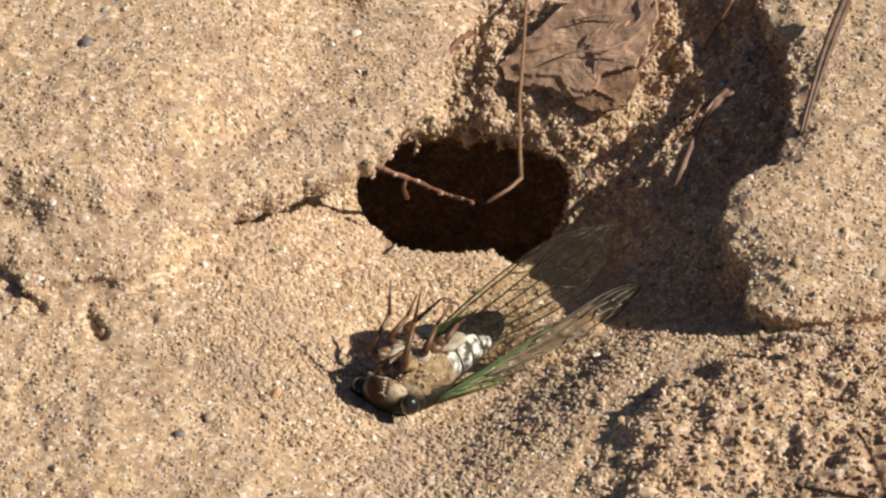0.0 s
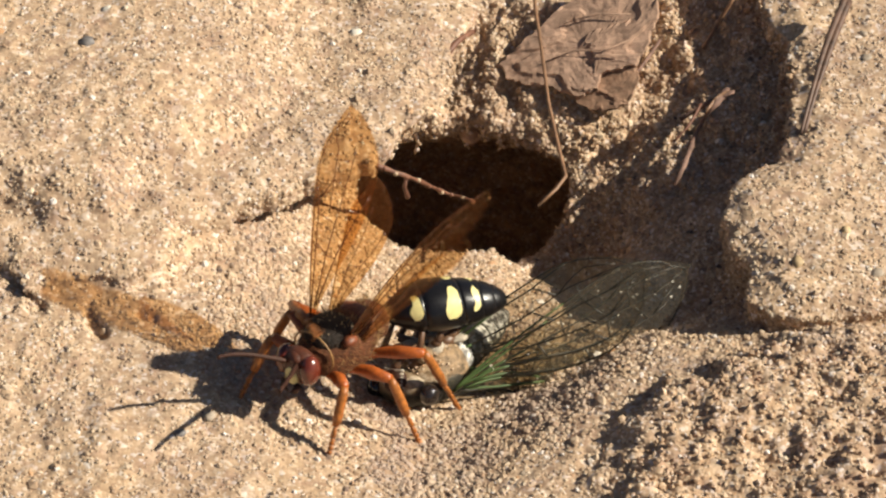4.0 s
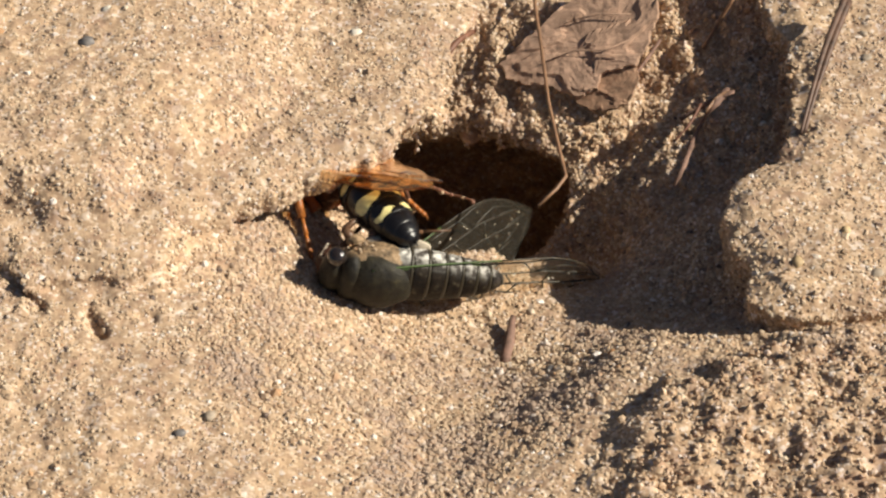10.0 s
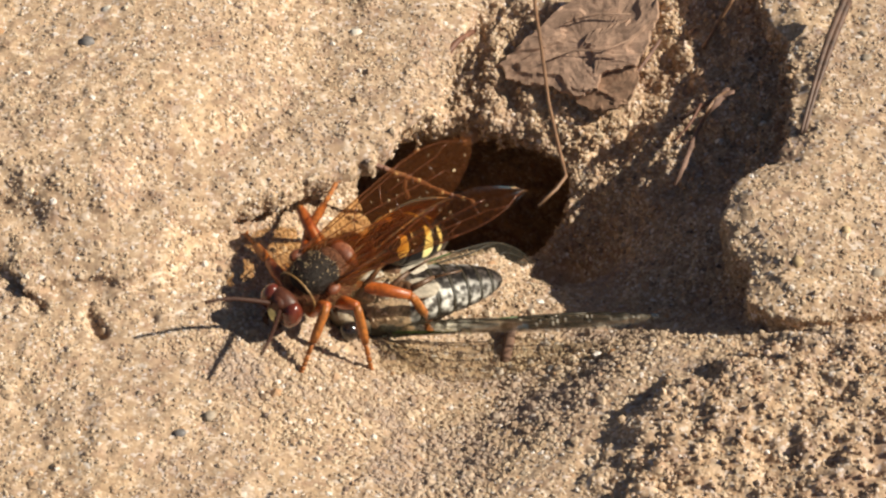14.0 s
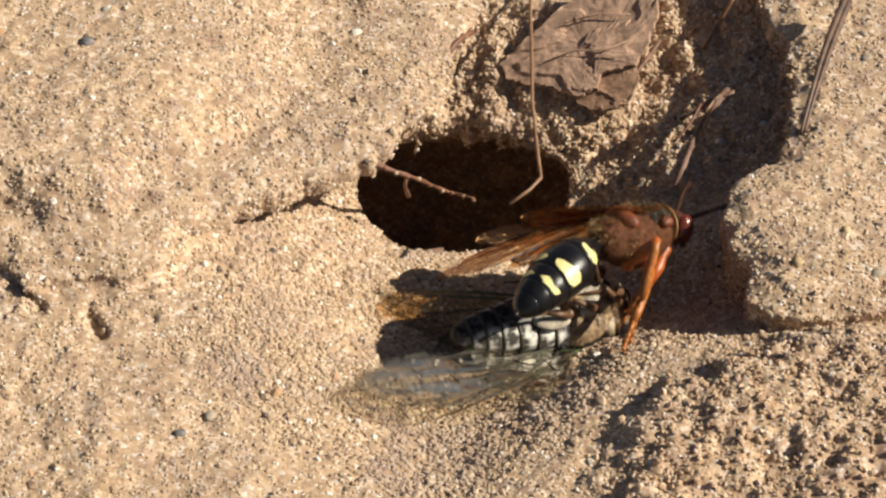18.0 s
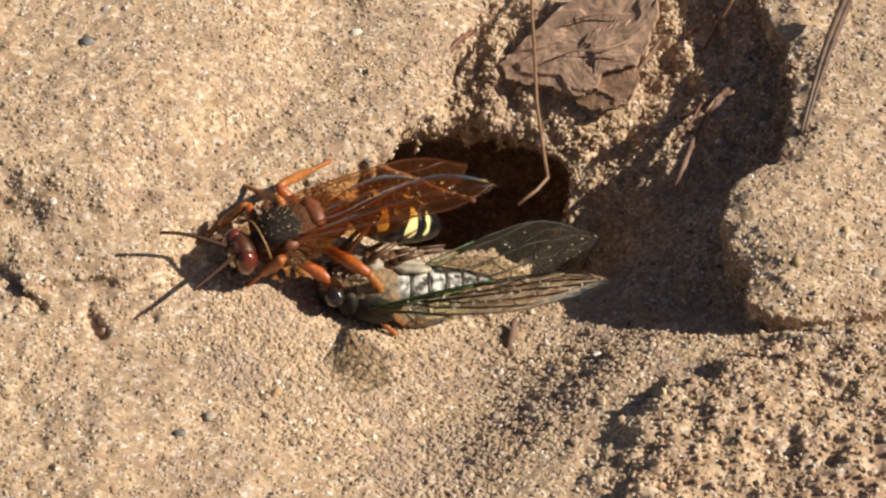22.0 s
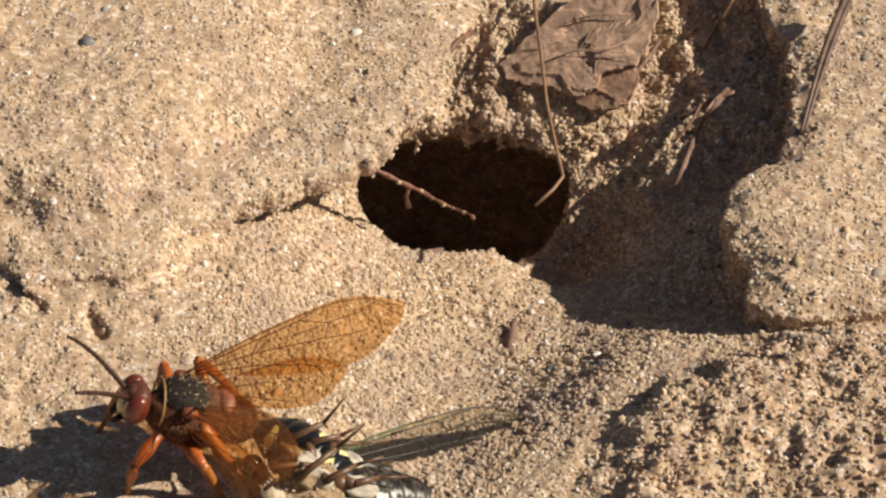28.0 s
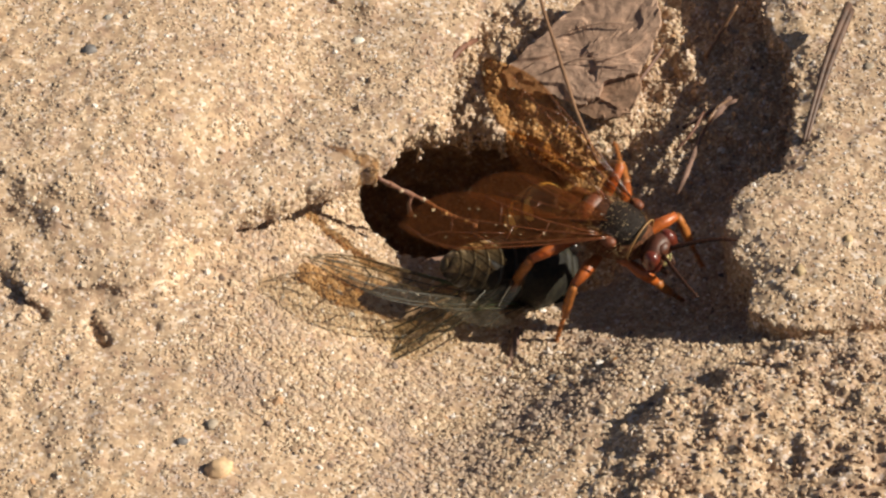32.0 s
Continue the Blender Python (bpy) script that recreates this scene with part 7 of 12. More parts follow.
        (23.75, pose(0.0008, 0.0032, -0.004, 9.4, -0.2, 111.5)), (24, pose(0.0008, 0.0032, -0.004, 2.3, -26.1, 82.5)), (24.5, pose(0.0008, 0.0032, -0.004, 2.9, -27.1, 82.1)),
        (25, pose(0.0008, 0.0032, -0.004, -4.4, -27.9, 86.9)), (25.5, pose(0.0008, 0.0032, -0.004, 4.9, -20.8, 81.0)), (26.5, pose(0.0008, 0.0032, -0.004, 10.9, -42.6, 76.0)),
        (27.5, pose(0.0008, 0.0032, -0.004, 14.6, -19.3, 76.1)), (28, pose(0.0008, 0.0032, -0.004, 53.5, -21.9, 92.9)), (28.5, pose(0.0008, 0.0032, -0.004, 53.9, -21.3, 91.6)),
        (29, pose(0.0008, 0.0032, -0.004, 29.3, -10.9, 113.0)), (29.15, pose(0.0008, 0.0032, -0.004, 9.1, -34.1, 103.3)), (29.3, pose(0.0008, 0.0032, -0.004, -15.2, -58.9, 103.8)),
        (29.5, pose(0.0008, 0.0032, -0.004, -15.2, -63.8, 107.9)), (30, pose(0.0008, 0.0032, -0.004, 13.7, -23.6, 114.3)), (30.5, pose(0.0008, 0.0032, -0.004, -25.2, -47.4, 109.7)),
        (31, pose(0.0008, 0.0032, -0.004, -30.1, -45.4, 113.9)), (31.25, pose(0.0008, 0.0032, -0.004, -2.5, -16.5, 91.8)), (31.5, pose(0.0008, 0.0032, -0.004, 13.3, 17.1, 84.6)),
        (32, pose(0.0008, 0.0032, -0.004, 28.2, -1.9, 118.4))])
    walk(WP["shin_ml"], [
        (0, pose(0.008, 0, 0, -0.6, 50.7, -0.8)), (0.1, pose(0.008, 0, 0, -9.5, 81.1, -10.1)), (0.2, pose(0.008, 0, 0, -172.9, 68.2, -173.9)),
        (0.5, pose(0.008, 0, 0, -1.5, 67.7, -1.8)), (1, pose(0.008, 0, 0, -171.5, 79.2, -172.2)), (1.5, pose(0.008, 0, 0, -170.6, 61.1, -172.2)),
        (1.625, pose(0.008, 0, 0, -111.9, 38.1, -130.5)), (1.75, pose(0.008, 0, 0, -84.4, 4.0, -125.4)), (1.875, pose(0.008, 0, 0, -56.0, -28.5, -137.3)),
        (2, pose(0.008, 0, 0, -6.6, -47.1, -174.8)), (2.125, pose(0.008, 0, 0, -55.5, -27.8, -135.7)), (2.25, pose(0.008, 0, 0, -82.3, 5.9, -122.5)),
        (2.375, pose(0.008, 0, 0, -107.9, 41.8, -125.8)), (2.5, pose(0.008, 0, 0, -172.8, 66.9, -173.9)), (3, pose(0.008, 0, 0, -2.4, 75.6, -2.7)),
        (3.5, pose(0.008, 0, 0, -2.7, 76.4, -3.0)), (4.5, pose(0.008, 0, 0, -171.4, 80.0, -172.0)), (5.5, pose(0.008, 0, 0, -0.7, 56.4, -1.0)),
        (6, pose(0.008, 0, 0, -2.4, 73.3, -2.8)), (6.5, pose(0.008, 0, 0, -171.1, 82.4, -171.6)), (7, pose(0.008, 0, 0, -159.4, 54.5, -163.4)),
        (7.5, pose(0.008, 0, 0, -38.0, 88.3, -38.5)), (8, pose(0.008, 0, 0, -172.7, 75.4, -173.4)), (8.5, pose(0.008, 0, 0, -1.4, 69.1, -1.7)),
        (9, pose(0.008, 0, 0, -0.1, 29.1, -0.1)), (9.25, pose(0.008, 0, 0, -1.0, 59.9, -1.3)), (9.5, pose(0.008, 0, 0, -125.8, 88.7, -126.2)),
        (10, pose(0.008, 0, 0, -2.5, 74.4, -2.9)), (11, pose(0.008, 0, 0, -173.5, 62.2, -174.6)), (11.5, pose(0.008, 0, 0, -5.3, 73.3, -5.9)),
        (12, pose(0.008, 0, 0, -0.1, 29.1, -0.2)), (13, pose(0.008, 0, 0, -0.8, 56.7, -1.0)), (13.5, pose(0.008, 0, 0, -3.8, 79.4, -4.1)),
        (14, pose(0.008, 0, 0, -173.1, 69.8, -174.0)), (14.5, pose(0.008, 0, 0, -171.4, 79.5, -172.1)), (15.5, pose(0.008, 0, 0, -172.3, 77.3, -172.9)),
        (16.5, pose(0.008, 0, 0, -170.8, 61.9, -172.4)), (16.8, pose(0.008, 0, 0, -171.2, 62.5, -172.7)), (17, pose(0.008, 0, 0, -173.0, 74.2, -173.8)),
        (17.5, pose(0.008, 0, 0, -2.6, 74.6, -2.9)), (18, pose(0.008, 0, 0, -4.4, 79.5, -4.8)), (18.5, pose(0.008, 0, 0, -2.2, 72.1, -2.6)),
        (18.7, pose(0.008, 0, 0, -171.1, 62.3, -172.6)), (19, pose(0.008, 0, 0, -172.7, 66.0, -173.8)), (19.5, pose(0.008, 0, 0, -1.5, 68.9, -1.8)),
        (20, pose(0.008, 0, 0, -0.2, 29.1, -0.3)), (20.5, pose(0.008, 0, 0, -0.2, 31.6, -0.3)), (21, pose(0.008, 0, 0, -0.8, 57.9, -1.1)),
        (22, pose(0.008, 0, 0, -0.1, 29.1, -0.3)), (22.5, pose(0.008, 0, 0, -0.1, 29.1, -0.3)), (23, pose(0.008, 0, 0, -0.1, 29.1, -0.3)),
        (23.5, pose(0.008, 0, 0, -0.1, 29.1, -0.2)), (23.75, pose(0.008, 0, 0, -1.7, 64.1, -2.1)), (24, pose(0.008, 0, 0, -170.7, 80.8, -171.3)),
        (24.5, pose(0.008, 0, 0, -171.1, 80.1, -171.7)), (25, pose(0.008, 0, 0, -172.0, 78.2, -172.6)), (25.5, pose(0.008, 0, 0, -168.2, 83.3, -168.8)),
        (26.5, pose(0.008, 0, 0, -173.1, 69.0, -174.0)), (27.5, pose(0.008, 0, 0, -170.8, 81.0, -171.4)), (28, pose(0.008, 0, 0, -171.8, 58.2, -173.3)),
        (28.5, pose(0.008, 0, 0, -171.1, 57.7, -172.7)), (29, pose(0.008, 0, 0, -171.9, 60.5, -173.3)), (29.3, pose(0.008, 0, 0, -169.0, 59.6, -170.9)),
        (29.5, pose(0.008, 0, 0, -163.7, 56.5, -166.8)), (29.75, pose(0.008, 0, 0, -17.4, 75.0, -19.1)), (30, pose(0.008, 0, 0, -0.2, 29.1, -0.3)),
        (30.25, pose(0.008, 0, 0, -6.3, 72.8, -7.1)), (30.5, pose(0.008, 0, 0, -171.8, 63.1, -173.1)), (31, pose(0.008, 0, 0, -172.2, 63.7, -173.5)),
        (31.5, pose(0.008, 0, 0, -2.1, 71.7, -2.4)), (32, pose(0.008, 0, 0, -0.1, 29.1, -0.3))])
    walk(WP["hl"], [
        (0, pose(-0.0042, 0.0032, -0.0036, -172.5, -65.6, 106.2)), (0.2, pose(-0.0042, 0.0032, -0.0036, 155.6, -62.7, 99.8)), (0.3, pose(-0.0042, 0.0032, -0.0036, 93.4, -52.2, 136.3)),
        (0.4, pose(-0.0042, 0.0032, -0.0036, 57.7, -31.0, 143.3)), (0.5, pose(-0.0042, 0.0032, -0.0036, 29.3, -10.2, 136.1)), (0.667, pose(-0.0042, 0.0032, -0.0036, 67.0, -29.3, 141.1)),
        (0.833, pose(-0.0042, 0.0032, -0.0036, 113.8, -46.6, 129.3)), (1, pose(-0.0042, 0.0032, -0.0036, 175.0, -49.3, 100.2)), (1.5, pose(-0.0042, 0.0032, -0.0036, 178.2, -64.5, 109.2)),
        (1.625, pose(-0.0042, 0.0032, -0.0036, -128.8, -68.3, 95.9)), (1.75, pose(-0.0042, 0.0032, -0.0036, -73.3, -66.1, 80.1)), (1.875, pose(-0.0042, 0.0032, -0.0036, -28.0, -60.0, 75.2)),
        (2, pose(-0.0042, 0.0032, -0.0036, 9.2, -53.9, 79.4)), (2.5, pose(-0.0042, 0.0032, -0.0036, 25.7, -53.4, 70.0)), (2.75, pose(-0.0042, 0.0032, -0.0036, 23.9, -29.9, 89.5)),
        (3, pose(-0.0042, 0.0032, -0.0036, 30.2, -7.1, 105.8)), (3.5, pose(-0.0042, 0.0032, -0.0036, 35.9, -23.4, 98.4)), (4.5, pose(-0.0042, 0.0032, -0.0036, 34.8, -15.5, 101.7)),
        (4.75, pose(-0.0042, 0.0032, -0.0036, 72.6, -26.9, 112.8)), (5, pose(-0.0042, 0.0032, -0.0036, 113.9, -42.3, 113.7)), (5.25, pose(-0.0042, 0.0032, -0.0036, 167.8, -53.3, 97.6)),
        (5.5, pose(-0.0042, 0.0032, -0.0036, -131.1, -49.9, 73.3)), (5.625, pose(-0.0042, 0.0032, -0.0036, -93.4, -20.7, 58.9)), (5.75, pose(-0.0042, 0.0032, -0.0036, -64.8, 10.1, 64.8)),
        (5.875, pose(-0.0042, 0.0032, -0.0036, -26.8, 32.9, 88.2)), (6, pose(-0.0042, 0.0032, -0.0036, 23.7, 33.8, 126.0)), (6.125, pose(-0.0042, 0.0032, -0.0036, -26.4, 33.6, 88.8)),
        (6.25, pose(-0.0042, 0.0032, -0.0036, -64.7, 11.7, 65.2)), (6.375, pose(-0.0042, 0.0032, -0.0036, -93.2, -18.4, 58.9)), (6.5, pose(-0.0042, 0.0032, -0.0036, -129.2, -47.3, 71.4)),
        (6.667, pose(-0.0042, 0.0032, -0.0036, 146.5, -55.2, 125.4)), (6.833, pose(-0.0042, 0.0032, -0.0036, 90.0, -26.0, 148.6)), (7, pose(-0.0042, 0.0032, -0.0036, 50.8, 6.5, 139.2)),
        (7.167, pose(-0.0042, 0.0032, -0.0036, 88.5, -25.3, 151.0)), (7.333, pose(-0.0042, 0.0032, -0.0036, 140.7, -56.3, 132.5)), (7.5, pose(-0.0042, 0.0032, -0.0036, -129.5, -52.6, 72.9)),
        (7.625, pose(-0.0042, 0.0032, -0.0036, -88.9, -32.7, 66.8)), (7.75, pose(-0.0042, 0.0032, -0.0036, -56.1, -14.0, 75.7)), (7.875, pose(-0.0042, 0.0032, -0.0036, -22.2, -2.8, 93.0)),
        (8, pose(-0.0042, 0.0032, -0.0036, 13.1, -3.5, 113.5)), (8.5, pose(-0.0042, 0.0032, -0.0036, 40.4, -26.6, 94.4)), (8.75, pose(-0.0042, 0.0032, -0.0036, 34.8, -3.5, 132.3)),
        (9, pose(-0.0042, 0.0032, -0.0036, 44.7, 18.1, 169.9)), (9.25, pose(-0.0042, 0.0032, -0.0036, 38.0, 4.8, 135.2)), (9.5, pose(-0.0042, 0.0032, -0.0036, 40.1, -9.9, 101.8)),
        (9.667, pose(-0.0042, 0.0032, -0.0036, 82.8, -20.9, 121.4)), (9.833, pose(-0.0042, 0.0032, -0.0036, 126.9, -41.9, 128.6)), (10, pose(-0.0042, 0.0032, -0.0036, -168.6, -59.4, 107.5)),
        (11, pose(-0.0042, 0.0032, -0.0036, -119.4, -60.2, 63.2)), (11.25, pose(-0.0042, 0.0032, -0.0036, 176.9, -59.7, 89.4)), (11.5, pose(-0.0042, 0.0032, -0.0036, 126.6, -48.4, 100.9)),
        (11.75, pose(-0.0042, 0.0032, -0.0036, 88.4, -35.7, 96.8)), (12, pose(-0.0042, 0.0032, -0.0036, 53.5, -27.3, 85.1)), (13, pose(-0.0042, 0.0032, -0.0036, 66.0, -31.3, 76.8)),
        (13.5, pose(-0.0042, 0.0032, -0.0036, 17.5, -5.3, 110.0)), (14, pose(-0.0042, 0.0032, -0.0036, 22.7, -13.1, 117.8)), (14.5, pose(-0.0042, 0.0032, -0.0036, 26.5, 13.2, 129.8)),
        (15.5, pose(-0.0042, 0.0032, -0.0036, 22.2, -10.7, 108.1)), (16.5, pose(-0.0042, 0.0032, -0.0036, 21.4, -13.3, 107.8)), (16.8, pose(-0.0042, 0.0032, -0.0036, 25.3, 0.8, 109.9)),
        (17, pose(-0.0042, 0.0032, -0.0036, 29.4, 7.8, 112.4)), (17.125, pose(-0.0042, 0.0032, -0.0036, 63.5, -4.4, 135.0)), (17.25, pose(-0.0042, 0.0032, -0.0036, 93.1, -26.7, 148.3)),
        (17.375, pose(-0.0042, 0.0032, -0.0036, 127.1, -52.3, 147.4)), (17.5, pose(-0.0042, 0.0032, -0.0036, -161.8, -68.3, 104.7)), (17.625, pose(-0.0042, 0.0032, -0.0036, -101.2, -53.4, 78.9)),
        (17.75, pose(-0.0042, 0.0032, -0.0036, -65.8, -34.4, 82.3)), (17.875, pose(-0.0042, 0.0032, -0.0036, -34.5, -19.8, 96.3)), (18, pose(-0.0042, 0.0032, -0.0036, -2.4, -13.9, 115.5)),
        (18.25, pose(-0.0042, 0.0032, -0.0036, 25.0, -21.5, 132.0)), (18.5, pose(-0.0042, 0.0032, -0.0036, 51.7, -35.5, 144.0)), (18.567, pose(-0.0042, 0.0032, -0.0036, 81.3, -58.2, 155.0)),
        (18.633, pose(-0.0042, 0.0032, -0.0036, 152.4, -79.4, 120.1)), (18.7, pose(-0.0042, 0.0032, -0.0036, -101.5, -64.7, 49.6)), (18.775, pose(-0.0042, 0.0032, -0.0036, -56.6, -50.4, 46.5)),
        (18.85, pose(-0.0042, 0.0032, -0.0036, -22.0, -38.4, 57.5)), (18.925, pose(-0.0042, 0.0032, -0.0036, 10.9, -32.7, 73.7)), (19, pose(-0.0042, 0.0032, -0.0036, 43.6, -35.1, 90.7)),
        (19.5, pose(-0.0042, 0.0032, -0.0036, 30.9, -13.3, 104.0)), (19.625, pose(-0.0042, 0.0032, -0.0036, 66.4, -23.6, 117.7)), (19.75, pose(-0.0042, 0.0032, -0.0036, 103.4, -39.5, 122.9)),
        (19.875, pose(-0.0042, 0.0032, -0.0036, 151.2, -54.3, 112.0)), (20, pose(-0.0042, 0.0032, -0.0036, -145.0, -56.5, 83.0)), (20.5, pose(-0.0042, 0.0032, -0.0036, -162.9, -62.3, 95.7)),
        (20.625, pose(-0.0042, 0.0032, -0.0036, 132.3, -56.7, 124.6)), (20.75, pose(-0.0042, 0.0032, -0.0036, 88.0, -41.7, 130.8)), (20.875, pose(-0.0042, 0.0032, -0.0036, 52.8, -27.5, 122.9)),
        (21, pose(-0.0042, 0.0032, -0.0036, 19.0, -19.5, 108.3)), (22, pose(-0.0042, 0.0032, -0.0036, 19.5, -12.3, 108.8)), (22.5, pose(-0.0042, 0.0032, -0.0036, 18.9, -14.6, 108.9)),
        (23, pose(-0.0042, 0.0032, -0.0036, 16.7, -8.6, 110.0)), (23.5, pose(-0.0042, 0.0032, -0.0036, 19.2, -7.8, 109.5)), (24, pose(-0.0042, 0.0032, -0.0036, 24.4, 8.5, 126.2)),
        (24.5, pose(-0.0042, 0.0032, -0.0036, 19.9, -6.0, 109.5)), (25, pose(-0.0042, 0.0032, -0.0036, 14.7, 5.9, 112.8)), (25.5, pose(-0.0042, 0.0032, -0.0036, 22.8, -6.5, 108.7)),
        (26.5, pose(-0.0042, 0.0032, -0.0036, 31.3, -29.1, 100.2)), (27.5, pose(-0.0042, 0.0032, -0.0036, 51.5, -40.0, 83.1)), (27.625, pose(-0.0042, 0.0032, -0.0036, 15.4, -29.8, 71.8)),
        (27.75, pose(-0.0042, 0.0032, -0.0036, -19.9, -26.9, 56.6)), (27.875, pose(-0.0042, 0.0032, -0.0036, -55.2, -32.3, 42.1)), (28, pose(-0.0042, 0.0032, -0.0036, -92.3, -44.1, 33.2)),
        (28.5, pose(-0.0042, 0.0032, -0.0036, -91.5, -43.8, 30.4)), (28.625, pose(-0.0042, 0.0032, -0.0036, -63.0, -25.3, 43.0)), (28.75, pose(-0.0042, 0.0032, -0.0036, -33.8, -14.0, 62.2)),
        (28.875, pose(-0.0042, 0.0032, -0.0036, -3.3, -13.3, 84.0)), (29, pose(-0.0042, 0.0032, -0.0036, 26.2, -23.4, 103.7)), (29.15, pose(-0.0042, 0.0032, -0.0036, 66.7, -39.0, 109.6)),
        (29.3, pose(-0.0042, 0.0032, -0.0036, 118.4, -53.5, 98.4)), (29.4, pose(-0.0042, 0.0032, -0.0036, 171.8, -62.0, 89.6)), (29.5, pose(-0.0042, 0.0032, -0.0036, -123.8, -62.3, 68.9)),
        (29.667, pose(-0.0042, 0.0032, -0.0036, -79.7, -57.4, 78.4)), (29.833, pose(-0.0042, 0.0032, -0.0036, -38.0, -57.1, 90.9)), (30, pose(-0.0042, 0.0032, -0.0036, 5.6, -61.5, 101.1)),
        (30.167, pose(-0.0042, 0.0032, -0.0036, -43.3, -61.2, 95.4)), (30.333, pose(-0.0042, 0.0032, -0.0036, -93.4, -63.1, 91.0)), (30.5, pose(-0.0042, 0.0032, -0.0036, -147.9, -65.9, 91.6)),
        (31, pose(-0.0042, 0.0032, -0.0036, -153.4, -68.7, 97.5)), (31.167, pose(-0.0042, 0.0032, -0.0036, 158.8, -56.7, 100.6)), (31.333, pose(-0.0042, 0.0032, -0.0036, 122.7, -46.8, 89.4)),
        (31.5, pose(-0.0042, 0.0032, -0.0036, 89.0, -42.6, 73.4)), (31.667, pose(-0.0042, 0.0032, -0.0036, 131.4, -44.7, 78.1)), (31.833, pose(-0.0042, 0.0032, -0.0036, 175.9, -48.5, 79.7)),
        (32, pose(-0.0042, 0.0032, -0.0036, -136.1, -51.9, 76.5))])
